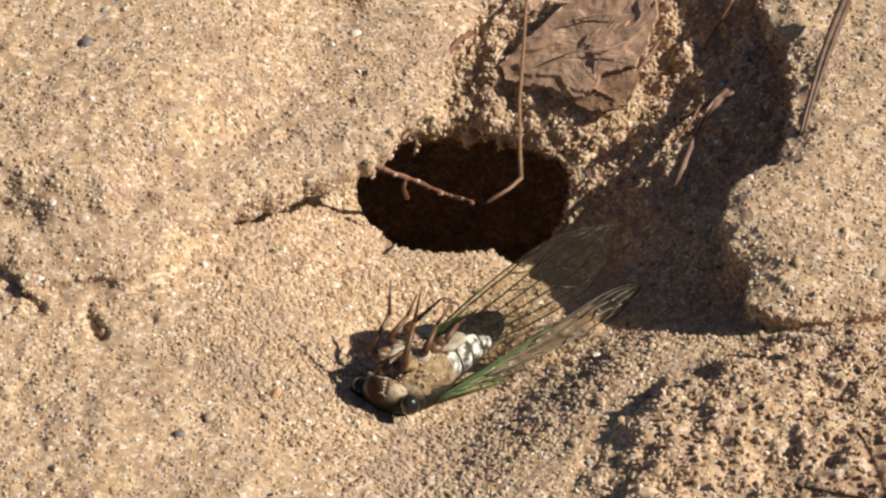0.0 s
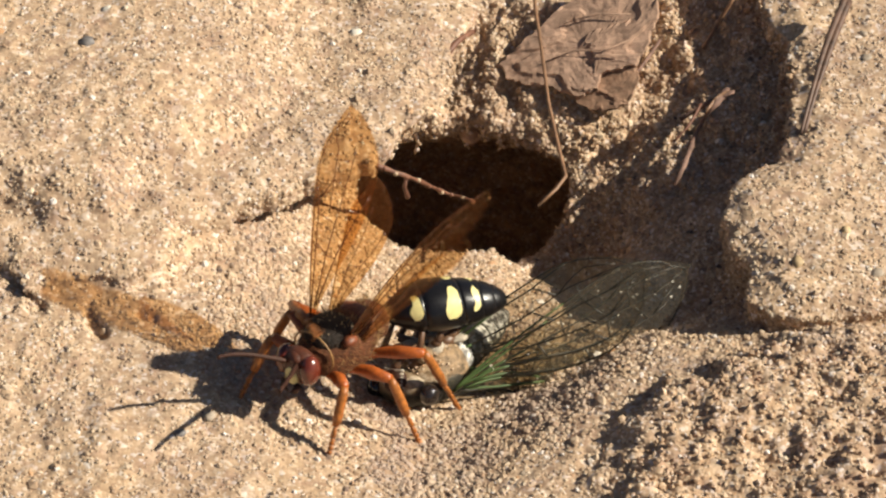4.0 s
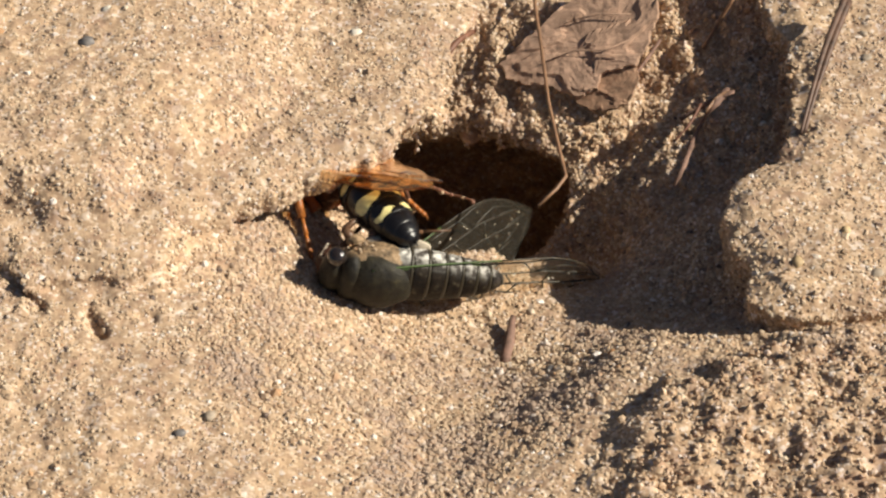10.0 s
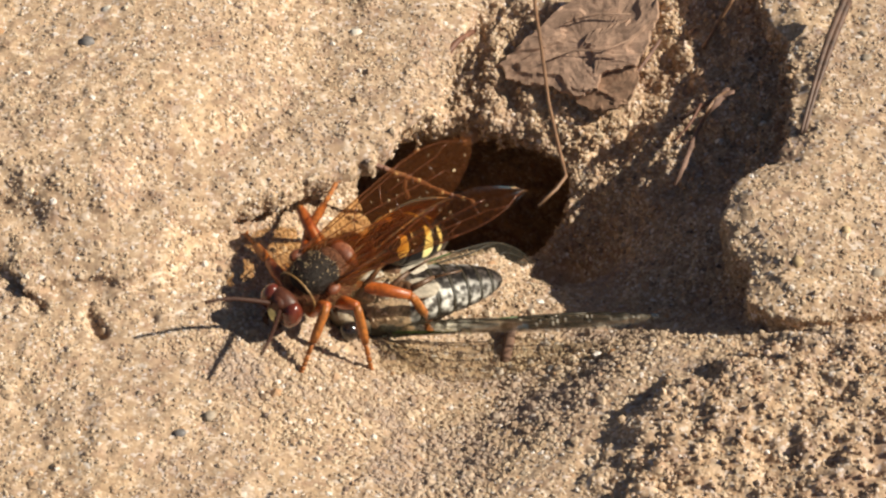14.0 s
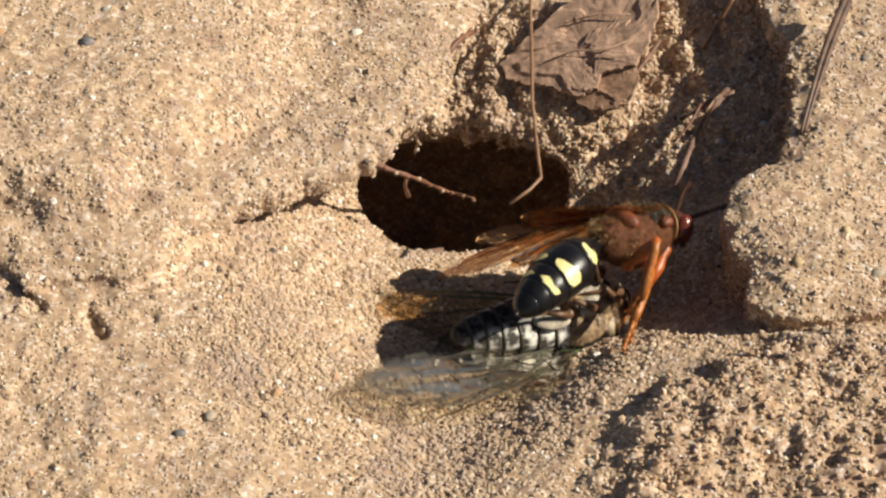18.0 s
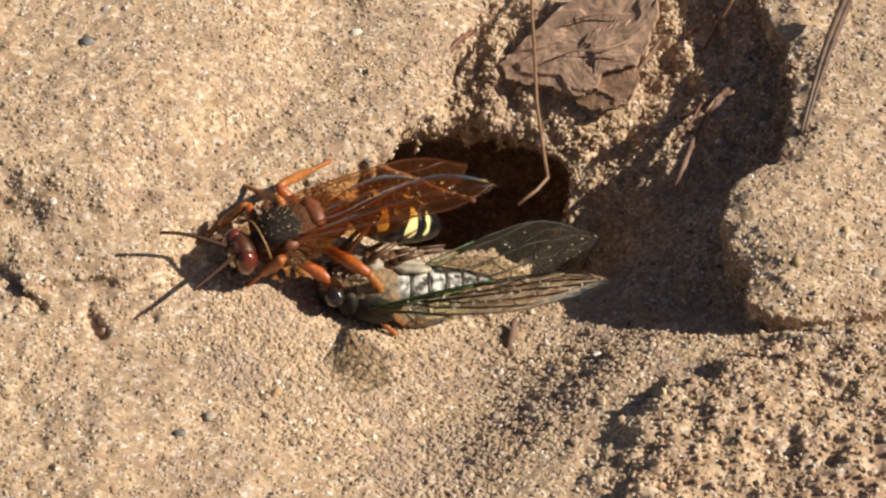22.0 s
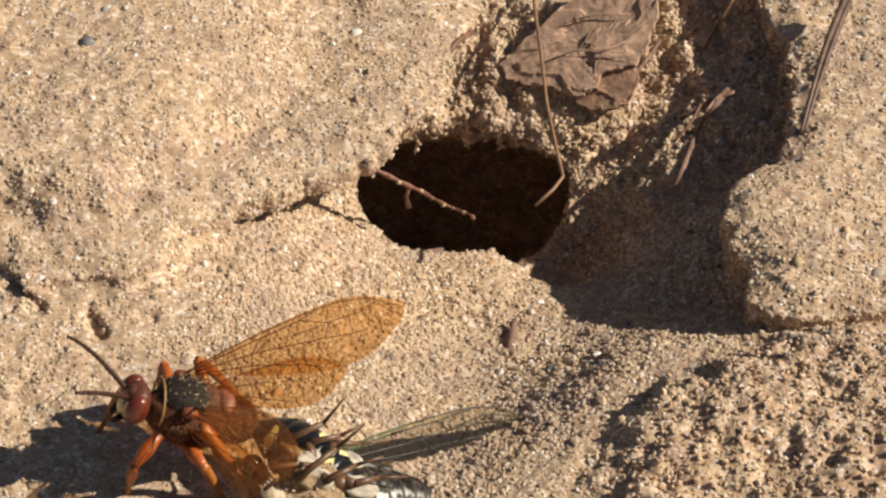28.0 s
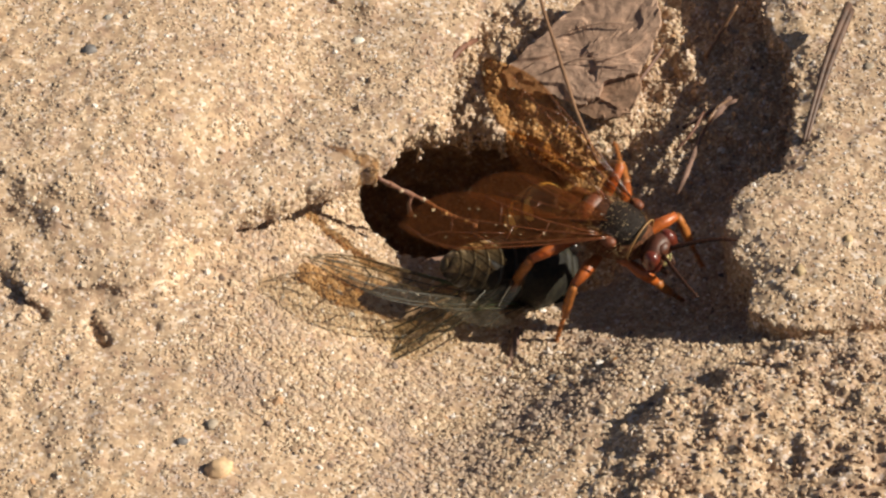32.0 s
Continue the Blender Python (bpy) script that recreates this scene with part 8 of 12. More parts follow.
    walk(WP["shin_hl"], [
        (0, pose(0.0095, 0, 0, -24.8, -53.4, -159.3)), (0.2, pose(0.0095, 0, 0, -67.6, -30.5, -128.6)), (0.3, pose(0.0095, 0, 0, -77.5, 8.1, -107.0)),
        (0.4, pose(0.0095, 0, 0, -71.8, 47.4, -84.7)), (0.5, pose(0.0095, 0, 0, -1.2, 71.2, -1.4)), (0.625, pose(0.0095, 0, 0, -62.3, 47.2, -75.2)),
        (0.75, pose(0.0095, 0, 0, -67.9, 10.6, -97.0)), (0.875, pose(0.0095, 0, 0, -59.5, -25.3, -117.1)), (1, pose(0.0095, 0, 0, -26.9, -52.9, -157.6)),
        (1.5, pose(0.0095, 0, 0, -1.4, -39.1, -178.8)), (1.625, pose(0.0095, 0, 0, -47.0, -23.1, -139.0)), (1.75, pose(0.0095, 0, 0, -73.5, 9.5, -120.5)),
        (1.875, pose(0.0095, 0, 0, -95.8, 46.6, -116.6)), (2, pose(0.0095, 0, 0, -171.0, 77.0, -171.7)), (2.5, pose(0.0095, 0, 0, -164.0, 61.8, -166.3)),
        (3, pose(0.0095, 0, 0, -172.3, 78.2, -172.9)), (3.5, pose(0.0095, 0, 0, -173.2, 76.3, -173.7)), (4.5, pose(0.0095, 0, 0, -169.6, 83.4, -170.0)),
        (4.75, pose(0.0095, 0, 0, -91.6, 47.3, -106.2)), (5, pose(0.0095, 0, 0, -77.4, 7.3, -110.9)), (5.25, pose(0.0095, 0, 0, -57.7, -30.0, -126.6)),
        (5.5, pose(0.0095, 0, 0, -9.6, -53.4, -171.9)), (5.625, pose(0.0095, 0, 0, -40.8, -34.7, -116.2)), (5.75, pose(0.0095, 0, 0, -43.9, -6.0, -81.6)),
        (5.875, pose(0.0095, 0, 0, -29.9, 19.4, -46.4)), (6, pose(0.0095, 0, 0, -0.2, 29.6, -0.3)), (6.125, pose(0.0095, 0, 0, -30.0, 19.4, -46.4)),
        (6.25, pose(0.0095, 0, 0, -44.0, -6.0, -81.5)), (6.375, pose(0.0095, 0, 0, -41.0, -34.7, -116.1)), (6.5, pose(0.0095, 0, 0, -9.7, -53.5, -171.8)),
        (6.625, pose(0.0095, 0, 0, -56.9, -29.8, -125.2)), (6.75, pose(0.0095, 0, 0, -74.9, 7.7, -108.0)), (6.875, pose(0.0095, 0, 0, -85.2, 48.2, -99.6)),
        (7, pose(0.0095, 0, 0, -154.1, 88.6, -154.4)), (7.125, pose(0.0095, 0, 0, -84.6, 48.0, -99.7)), (7.25, pose(0.0095, 0, 0, -73.7, 7.5, -108.7)),
        (7.375, pose(0.0095, 0, 0, -54.7, -29.8, -127.0)), (7.5, pose(0.0095, 0, 0, -6.6, -52.1, -174.5)), (7.625, pose(0.0095, 0, 0, -45.5, -31.6, -120.3)),
        (7.75, pose(0.0095, 0, 0, -54.2, 2.3, -90.7)), (7.875, pose(0.0095, 0, 0, -44.1, 36.0, -60.0)), (8, pose(0.0095, 0, 0, -0.6, 54.0, -0.9)),
        (8.5, pose(0.0095, 0, 0, -173.3, 77.1, -173.8)), (9, pose(0.0095, 0, 0, -177.0, 71.2, -177.3)), (9.5, pose(0.0095, 0, 0, -148.1, 88.2, -148.5)),
        (9.625, pose(0.0095, 0, 0, -82.5, 48.6, -101.7)), (9.75, pose(0.0095, 0, 0, -69.0, 9.5, -112.9)), (9.875, pose(0.0095, 0, 0, -46.7, -24.9, -134.2)),
        (10, pose(0.0095, 0, 0, -1.8, -42.3, -178.5)), (11, pose(0.0095, 0, 0, -2.3, -45.3, -178.1)), (11.25, pose(0.0095, 0, 0, -52.8, -28.8, -139.5)),
        (11.5, pose(0.0095, 0, 0, -82.3, 3.2, -125.9)), (11.75, pose(0.0095, 0, 0, -110.0, 37.6, -129.6)), (12, pose(0.0095, 0, 0, -168.4, 61.6, -170.1)),
        (13, pose(0.0095, 0, 0, -158.7, 57.9, -162.0)), (13.5, pose(0.0095, 0, 0, -10.4, 84.9, -10.8)), (14, pose(0.0095, 0, 0, -6.5, 83.1, -6.8)),
        (14.5, pose(0.0095, 0, 0, -0.3, 44.9, -0.5)), (15.5, pose(0.0095, 0, 0, -34.8, 88.2, -35.2)), (16.5, pose(0.0095, 0, 0, -161.0, 86.3, -161.4)),
        (16.8, pose(0.0095, 0, 0, -9.7, 84.7, -10.1)), (17, pose(0.0095, 0, 0, -2.3, 74.0, -2.6)), (17.125, pose(0.0095, 0, 0, -63.6, 45.5, -78.6)),
        (17.25, pose(0.0095, 0, 0, -65.1, 6.7, -99.6)), (17.375, pose(0.0095, 0, 0, -51.8, -30.0, -122.7)), (17.5, pose(0.0095, 0, 0, -8.2, -52.7, -173.1)),
        (17.625, pose(0.0095, 0, 0, -54.9, -29.8, -125.5)), (17.75, pose(0.0095, 0, 0, -72.4, 7.5, -106.6)), (17.875, pose(0.0095, 0, 0, -80.4, 47.8, -95.3)),
        (18, pose(0.0095, 0, 0, -25.2, 87.6, -25.6)), (18.5, pose(0.0095, 0, 0, 0.0, 67.9, 0.0)), (18.55, pose(0.0095, 0, 0, -56.6, 43.5, -71.7)),
        (18.6, pose(0.0095, 0, 0, -61.5, 5.7, -96.6)), (18.65, pose(0.0095, 0, 0, -49.5, -30.6, -122.1)), (18.7, pose(0.0095, 0, 0, -6.5, -52.4, -174.5)),
        (18.775, pose(0.0095, 0, 0, -58.8, -31.8, -133.2)), (18.85, pose(0.0095, 0, 0, -85.2, 2.7, -121.7)), (18.925, pose(0.0095, 0, 0, -110.4, 38.6, -126.8)),
        (19, pose(0.0095, 0, 0, -170.0, 63.5, -171.4)), (19.5, pose(0.0095, 0, 0, -170.7, 81.8, -171.2)), (19.625, pose(0.0095, 0, 0, -94.6, 47.6, -108.3)),
        (19.75, pose(0.0095, 0, 0, -80.0, 8.5, -111.1)), (19.875, pose(0.0095, 0, 0, -61.6, -28.4, -124.6)), (20, pose(0.0095, 0, 0, -17.3, -54.1, -165.5)),
        (20.5, pose(0.0095, 0, 0, -26.1, -53.2, -158.2)), (20.667, pose(0.0095, 0, 0, -70.1, -13.7, -115.7)), (20.833, pose(0.0095, 0, 0, -85.6, 36.6, -103.3)),
        (21, pose(0.0095, 0, 0, -155.4, 87.2, -155.9)), (22, pose(0.0095, 0, 0, -14.7, 86.2, -15.0)), (22.5, pose(0.0095, 0, 0, -14.1, 86.1, -14.5)),
        (23, pose(0.0095, 0, 0, -7.7, 83.4, -8.1)), (23.5, pose(0.0095, 0, 0, -8.6, 84.0, -9.0)), (24, pose(0.0095, 0, 0, -0.7, 57.8, -0.9)),
        (24.5, pose(0.0095, 0, 0, -9.0, 84.3, -9.4)), (25, pose(0.0095, 0, 0, -2.4, 73.4, -2.7)), (25.5, pose(0.0095, 0, 0, -12.7, 85.8, -13.1)),
        (26.5, pose(0.0095, 0, 0, -173.0, 75.5, -173.6)), (27.5, pose(0.0095, 0, 0, -170.3, 63.3, -171.6)), (27.625, pose(0.0095, 0, 0, -107.6, 41.7, -133.6)),
        (27.75, pose(0.0095, 0, 0, -75.7, 10.9, -133.1)), (27.875, pose(0.0095, 0, 0, -43.4, -15.6, -148.9)), (28, pose(0.0095, 0, 0, -0.3, -27.0, -179.7)),
        (28.5, pose(0.0095, 0, 0, -0.3, -26.1, -179.7)), (28.625, pose(0.0095, 0, 0, -42.2, -14.1, -147.4)), (28.75, pose(0.0095, 0, 0, -72.8, 13.4, -129.9)),
        (28.875, pose(0.0095, 0, 0, -102.3, 45.9, -128.0)), (29, pose(0.0095, 0, 0, -172.4, 69.8, -173.3)), (29.15, pose(0.0095, 0, 0, -110.5, 39.3, -124.7)),
        (29.3, pose(0.0095, 0, 0, -89.5, -0.2, -122.2)), (29.4, pose(0.0095, 0, 0, -60.6, -33.4, -133.5)), (29.5, pose(0.0095, 0, 0, -6.2, -51.8, -174.8)),
        (29.625, pose(0.0095, 0, 0, -52.7, -29.9, -125.8)), (29.75, pose(0.0095, 0, 0, -69.7, 7.2, -105.1)), (29.875, pose(0.0095, 0, 0, -75.4, 47.4, -90.8)),
        (30, pose(0.0095, 0, 0, -9.5, 84.0, -9.9)), (30.125, pose(0.0095, 0, 0, -75.4, 47.4, -90.8)), (30.25, pose(0.0095, 0, 0, -69.7, 7.3, -105.2)),
        (30.375, pose(0.0095, 0, 0, -52.6, -29.7, -125.9)), (30.5, pose(0.0095, 0, 0, -6.3, -51.6, -174.7)), (31, pose(0.0095, 0, 0, -5.6, -51.0, -175.3)),
        (31.167, pose(0.0095, 0, 0, -62.6, -28.7, -133.0)), (31.333, pose(0.0095, 0, 0, -92.9, 9.0, -124.1)), (31.5, pose(0.0095, 0, 0, -128.6, 45.6, -138.5)),
        (31.667, pose(0.0095, 0, 0, -94.5, 9.5, -123.2)), (31.833, pose(0.0095, 0, 0, -66.8, -28.3, -129.7)), (32, pose(0.0095, 0, 0, -13.1, -54.0, -169.1))])
    walk(WP["fr"], [
        (0, pose(0.005, -0.0028, -0.0034, 32.5, 1.0, -59.9)), (0.2, pose(0.005, -0.0028, -0.0034, 35.5, 40.6, -38.9)), (0.5, pose(0.005, -0.0028, -0.0034, 23.6, 40.4, -46.3)),
        (1, pose(0.005, -0.0028, -0.0034, 29.3, 39.5, -43.9)), (1.25, pose(0.005, -0.0028, -0.0034, 27.9, 11.1, -56.1)), (1.5, pose(0.005, -0.0028, -0.0034, 32.5, -16.9, -67.9)),
        (2, pose(0.005, -0.0028, -0.0034, 25.3, -50.6, -67.1)), (2.5, pose(0.005, -0.0028, -0.0034, 18.3, -48.9, -60.6)), (3, pose(0.005, -0.0028, -0.0034, 16.7, -60.9, -57.1)),
        (3.5, pose(0.005, -0.0028, -0.0034, 9.7, -29.1, -54.9)), (4.5, pose(0.005, -0.0028, -0.0034, 12.8, -44.3, -56.2)), (4.833, pose(0.005, -0.0028, -0.0034, -12.3, -43.9, -87.1)),
        (5.167, pose(0.005, -0.0028, -0.0034, -35.8, -52.9, -117.8)), (5.5, pose(0.005, -0.0028, -0.0034, -53.5, -68.9, -150.6)), (6, pose(0.005, -0.0028, -0.0034, -37.6, -52.5, -170.4)),
        (6.167, pose(0.005, -0.0028, -0.0034, -11.3, -54.5, -145.4)), (6.333, pose(0.005, -0.0028, -0.0034, 14.5, -62.9, -121.4)), (6.5, pose(0.005, -0.0028, -0.0034, 40.6, -76.0, -99.8)),
        (7, pose(0.005, -0.0028, -0.0034, 18.1, -83.8, -58.9)), (7.125, pose(0.005, -0.0028, -0.0034, 7.1, -75.9, -89.1)), (7.25, pose(0.005, -0.0028, -0.0034, -10.8, -69.7, -112.9)),
        (7.375, pose(0.005, -0.0028, -0.0034, -30.2, -66.1, -135.9)), (7.5, pose(0.005, -0.0028, -0.0034, -50.1, -65.7, -158.7)), (7.625, pose(0.005, -0.0028, -0.0034, -27.1, -50.3, -141.6)),
        (7.75, pose(0.005, -0.0028, -0.0034, -3.9, -39.7, -121.4)), (7.875, pose(0.005, -0.0028, -0.0034, 20.2, -35.8, -99.5)), (8, pose(0.005, -0.0028, -0.0034, 44.3, -39.3, -77.6)),
        (8.5, pose(0.005, -0.0028, -0.0034, 9.9, -30.1, -55.9)), (8.667, pose(0.005, -0.0028, -0.0034, -3.7, -23.2, -92.8)), (8.833, pose(0.005, -0.0028, -0.0034, -18.9, -25.1, -129.7)),
        (9, pose(0.005, -0.0028, -0.0034, -30.3, -34.9, -167.0)), (9.167, pose(0.005, -0.0028, -0.0034, -10.5, -34.6, -131.5)), (9.333, pose(0.005, -0.0028, -0.0034, 6.9, -44.0, -95.7)),
        (9.5, pose(0.005, -0.0028, -0.0034, 14.6, -59.6, -54.9)), (10, pose(0.005, -0.0028, -0.0034, 41.0, -19.1, -75.6)), (11, pose(0.005, -0.0028, -0.0034, 28.8, -26.5, -67.9)),
        (12, pose(0.005, -0.0028, -0.0034, -6.5, -37.7, -40.3)), (13, pose(0.005, -0.0028, -0.0034, -8.8, -38.5, -38.3)), (13.5, pose(0.005, -0.0028, -0.0034, 59.4, -59.8, -102.1)),
        (13.75, pose(0.005, -0.0028, -0.0034, 13.3, -27.5, -90.9)), (14, pose(0.005, -0.0028, -0.0034, -21.3, 2.5, -105.6)), (14.25, pose(0.005, -0.0028, -0.0034, 7.5, -20.1, -85.3)),
        (14.5, pose(0.005, -0.0028, -0.0034, 34.3, -49.3, -76.3)), (15.5, pose(0.005, -0.0028, -0.0034, 39.5, -54.4, -81.4)), (15.833, pose(0.005, -0.0028, -0.0034, 80.7, -63.5, -67.3)),
        (16.167, pose(0.005, -0.0028, -0.0034, 140.1, -74.9, -73.9)), (16.5, pose(0.005, -0.0028, -0.0034, -122.6, -74.9, -119.4)), (16.6, pose(0.005, -0.0028, -0.0034, 160.2, -77.2, -94.5)),
        (16.7, pose(0.005, -0.0028, -0.0034, 92.6, -72.2, -79.4)), (16.8, pose(0.005, -0.0028, -0.0034, 45.1, -66.1, -85.2)), (16.867, pose(0.005, -0.0028, -0.0034, 90.0, -62.7, -78.3)),
        (16.933, pose(0.005, -0.0028, -0.0034, 132.5, -62.4, -68.5)), (17, pose(0.005, -0.0028, -0.0034, 176.5, -65.2, -60.5)), (17.167, pose(0.005, -0.0028, -0.0034, 110.0, -51.9, -25.4)),
        (17.333, pose(0.005, -0.0028, -0.0034, 72.9, -29.7, -23.8)), (17.5, pose(0.005, -0.0028, -0.0034, 41.2, -10.7, -36.0)), (17.667, pose(0.005, -0.0028, -0.0034, 31.9, 20.2, -64.1)),
        (17.833, pose(0.005, -0.0028, -0.0034, 2.5, 40.5, -106.7)), (18, pose(0.005, -0.0028, -0.0034, -37.8, 34.7, -159.2)), (18.125, pose(0.005, -0.0028, -0.0034, 11.1, 24.9, -128.1)),
        (18.25, pose(0.005, -0.0028, -0.0034, 47.1, -0.5, -114.5)), (18.375, pose(0.005, -0.0028, -0.0034, 81.1, -28.8, -118.1)), (18.5, pose(0.005, -0.0028, -0.0034, 131.8, -47.9, -145.7)),
        (18.567, pose(0.005, -0.0028, -0.0034, 70.4, -42.6, -86.2)), (18.633, pose(0.005, -0.0028, -0.0034, 40.4, -9.4, -58.5)), (18.7, pose(0.005, -0.0028, -0.0034, 25.4, 30.5, -47.6)),
        (18.8, pose(0.005, -0.0028, -0.0034, 26.1, -6.7, -55.8)), (18.9, pose(0.005, -0.0028, -0.0034, 34.0, -43.3, -67.6)), (19, pose(0.005, -0.0028, -0.0034, 82.7, -73.0, -119.3)),
        (19.5, pose(0.005, -0.0028, -0.0034, 65.2, -71.6, -101.8)), (19.667, pose(0.005, -0.0028, -0.0034, 21.8, -65.3, -108.0)), (19.833, pose(0.005, -0.0028, -0.0034, -15.7, -62.0, -121.2)),
        (20, pose(0.005, -0.0028, -0.0034, -52.2, -62.9, -135.5)), (20.167, pose(0.005, -0.0028, -0.0034, -7.0, -60.2, -138.9)), (20.333, pose(0.005, -0.0028, -0.0034, 34.1, -57.1, -137.7)),
        (20.5, pose(0.005, -0.0028, -0.0034, 72.6, -55.2, -133.2)), (20.75, pose(0.005, -0.0028, -0.0034, 25.0, -57.1, -105.2)), (21, pose(0.005, -0.0028, -0.0034, -15.5, -47.6, -84.7)),
        (21.5, pose(0.005, -0.0028, -0.0034, 13.0, -49.3, -84.1)), (22, pose(0.005, -0.0028, -0.0034, 42.5, -50.9, -84.8)), (22.5, pose(0.005, -0.0028, -0.0034, 34.6, -41.4, -76.7)),
        (23, pose(0.005, -0.0028, -0.0034, 40.7, -47.9, -83.1)), (23.5, pose(0.005, -0.0028, -0.0034, 42.4, -52.6, -84.6)), (23.625, pose(0.005, -0.0028, -0.0034, 7.3, -50.1, -93.8)),
        (23.75, pose(0.005, -0.0028, -0.0034, -27.4, -51.2, -103.4)), (23.875, pose(0.005, -0.0028, -0.0034, -63.8, -55.8, -110.7)), (24, pose(0.005, -0.0028, -0.0034, -105.2, -62.0, -111.6)),
        (24.125, pose(0.005, -0.0028, -0.0034, -64.9, -55.3, -109.6)), (24.25, pose(0.005, -0.0028, -0.0034, -29.4, -50.7, -101.3)), (24.375, pose(0.005, -0.0028, -0.0034, 4.6, -49.7, -90.9)),
        (24.5, pose(0.005, -0.0028, -0.0034, 39.1, -52.7, -81.1)), (25, pose(0.005, -0.0028, -0.0034, 58.5, -59.2, -102.8)), (25.5, pose(0.005, -0.0028, -0.0034, 32.1, -51.3, -74.0)),
        (26.5, pose(0.005, -0.0028, -0.0034, 15.4, -19.2, -58.6)), (27.5, pose(0.005, -0.0028, -0.0034, 4.2, 7.5, -54.6)), (28, pose(0.005, -0.0028, -0.0034, -8.3, 11.1, -55.6)),
        (28.5, pose(0.005, -0.0028, -0.0034, -9.3, 12.8, -56.2)), (29, pose(0.005, -0.0028, -0.0034, 19.5, -34.7, -61.5)), (29.3, pose(0.005, -0.0028, -0.0034, 25.0, -7.0, -60.3)),
        (29.5, pose(0.005, -0.0028, -0.0034, 21.7, -8.5, -59.2)), (30, pose(0.005, -0.0028, -0.0034, 31.6, -25.4, -70.1)), (30.5, pose(0.005, -0.0028, -0.0034, 36.8, -15.9, -36.8)),
        (31, pose(0.005, -0.0028, -0.0034, 37.3, -18.9, -72.3)), (31.167, pose(0.005, -0.0028, -0.0034, 27.2, 20.0, -77.5)), (31.333, pose(0.005, -0.0028, -0.0034, 3.9, 56.1, -97.8)),
        (31.5, pose(0.005, -0.0028, -0.0034, -83.4, 65.3, 177.4)), (31.667, pose(0.005, -0.0028, -0.0034, 2.1, 79.4, -72.9)), (31.833, pose(0.005, -0.0028, -0.0034, 36.0, 55.9, -14.4)),
        (32, pose(0.005, -0.0028, -0.0034, 29.5, 30.4, 7.4))])
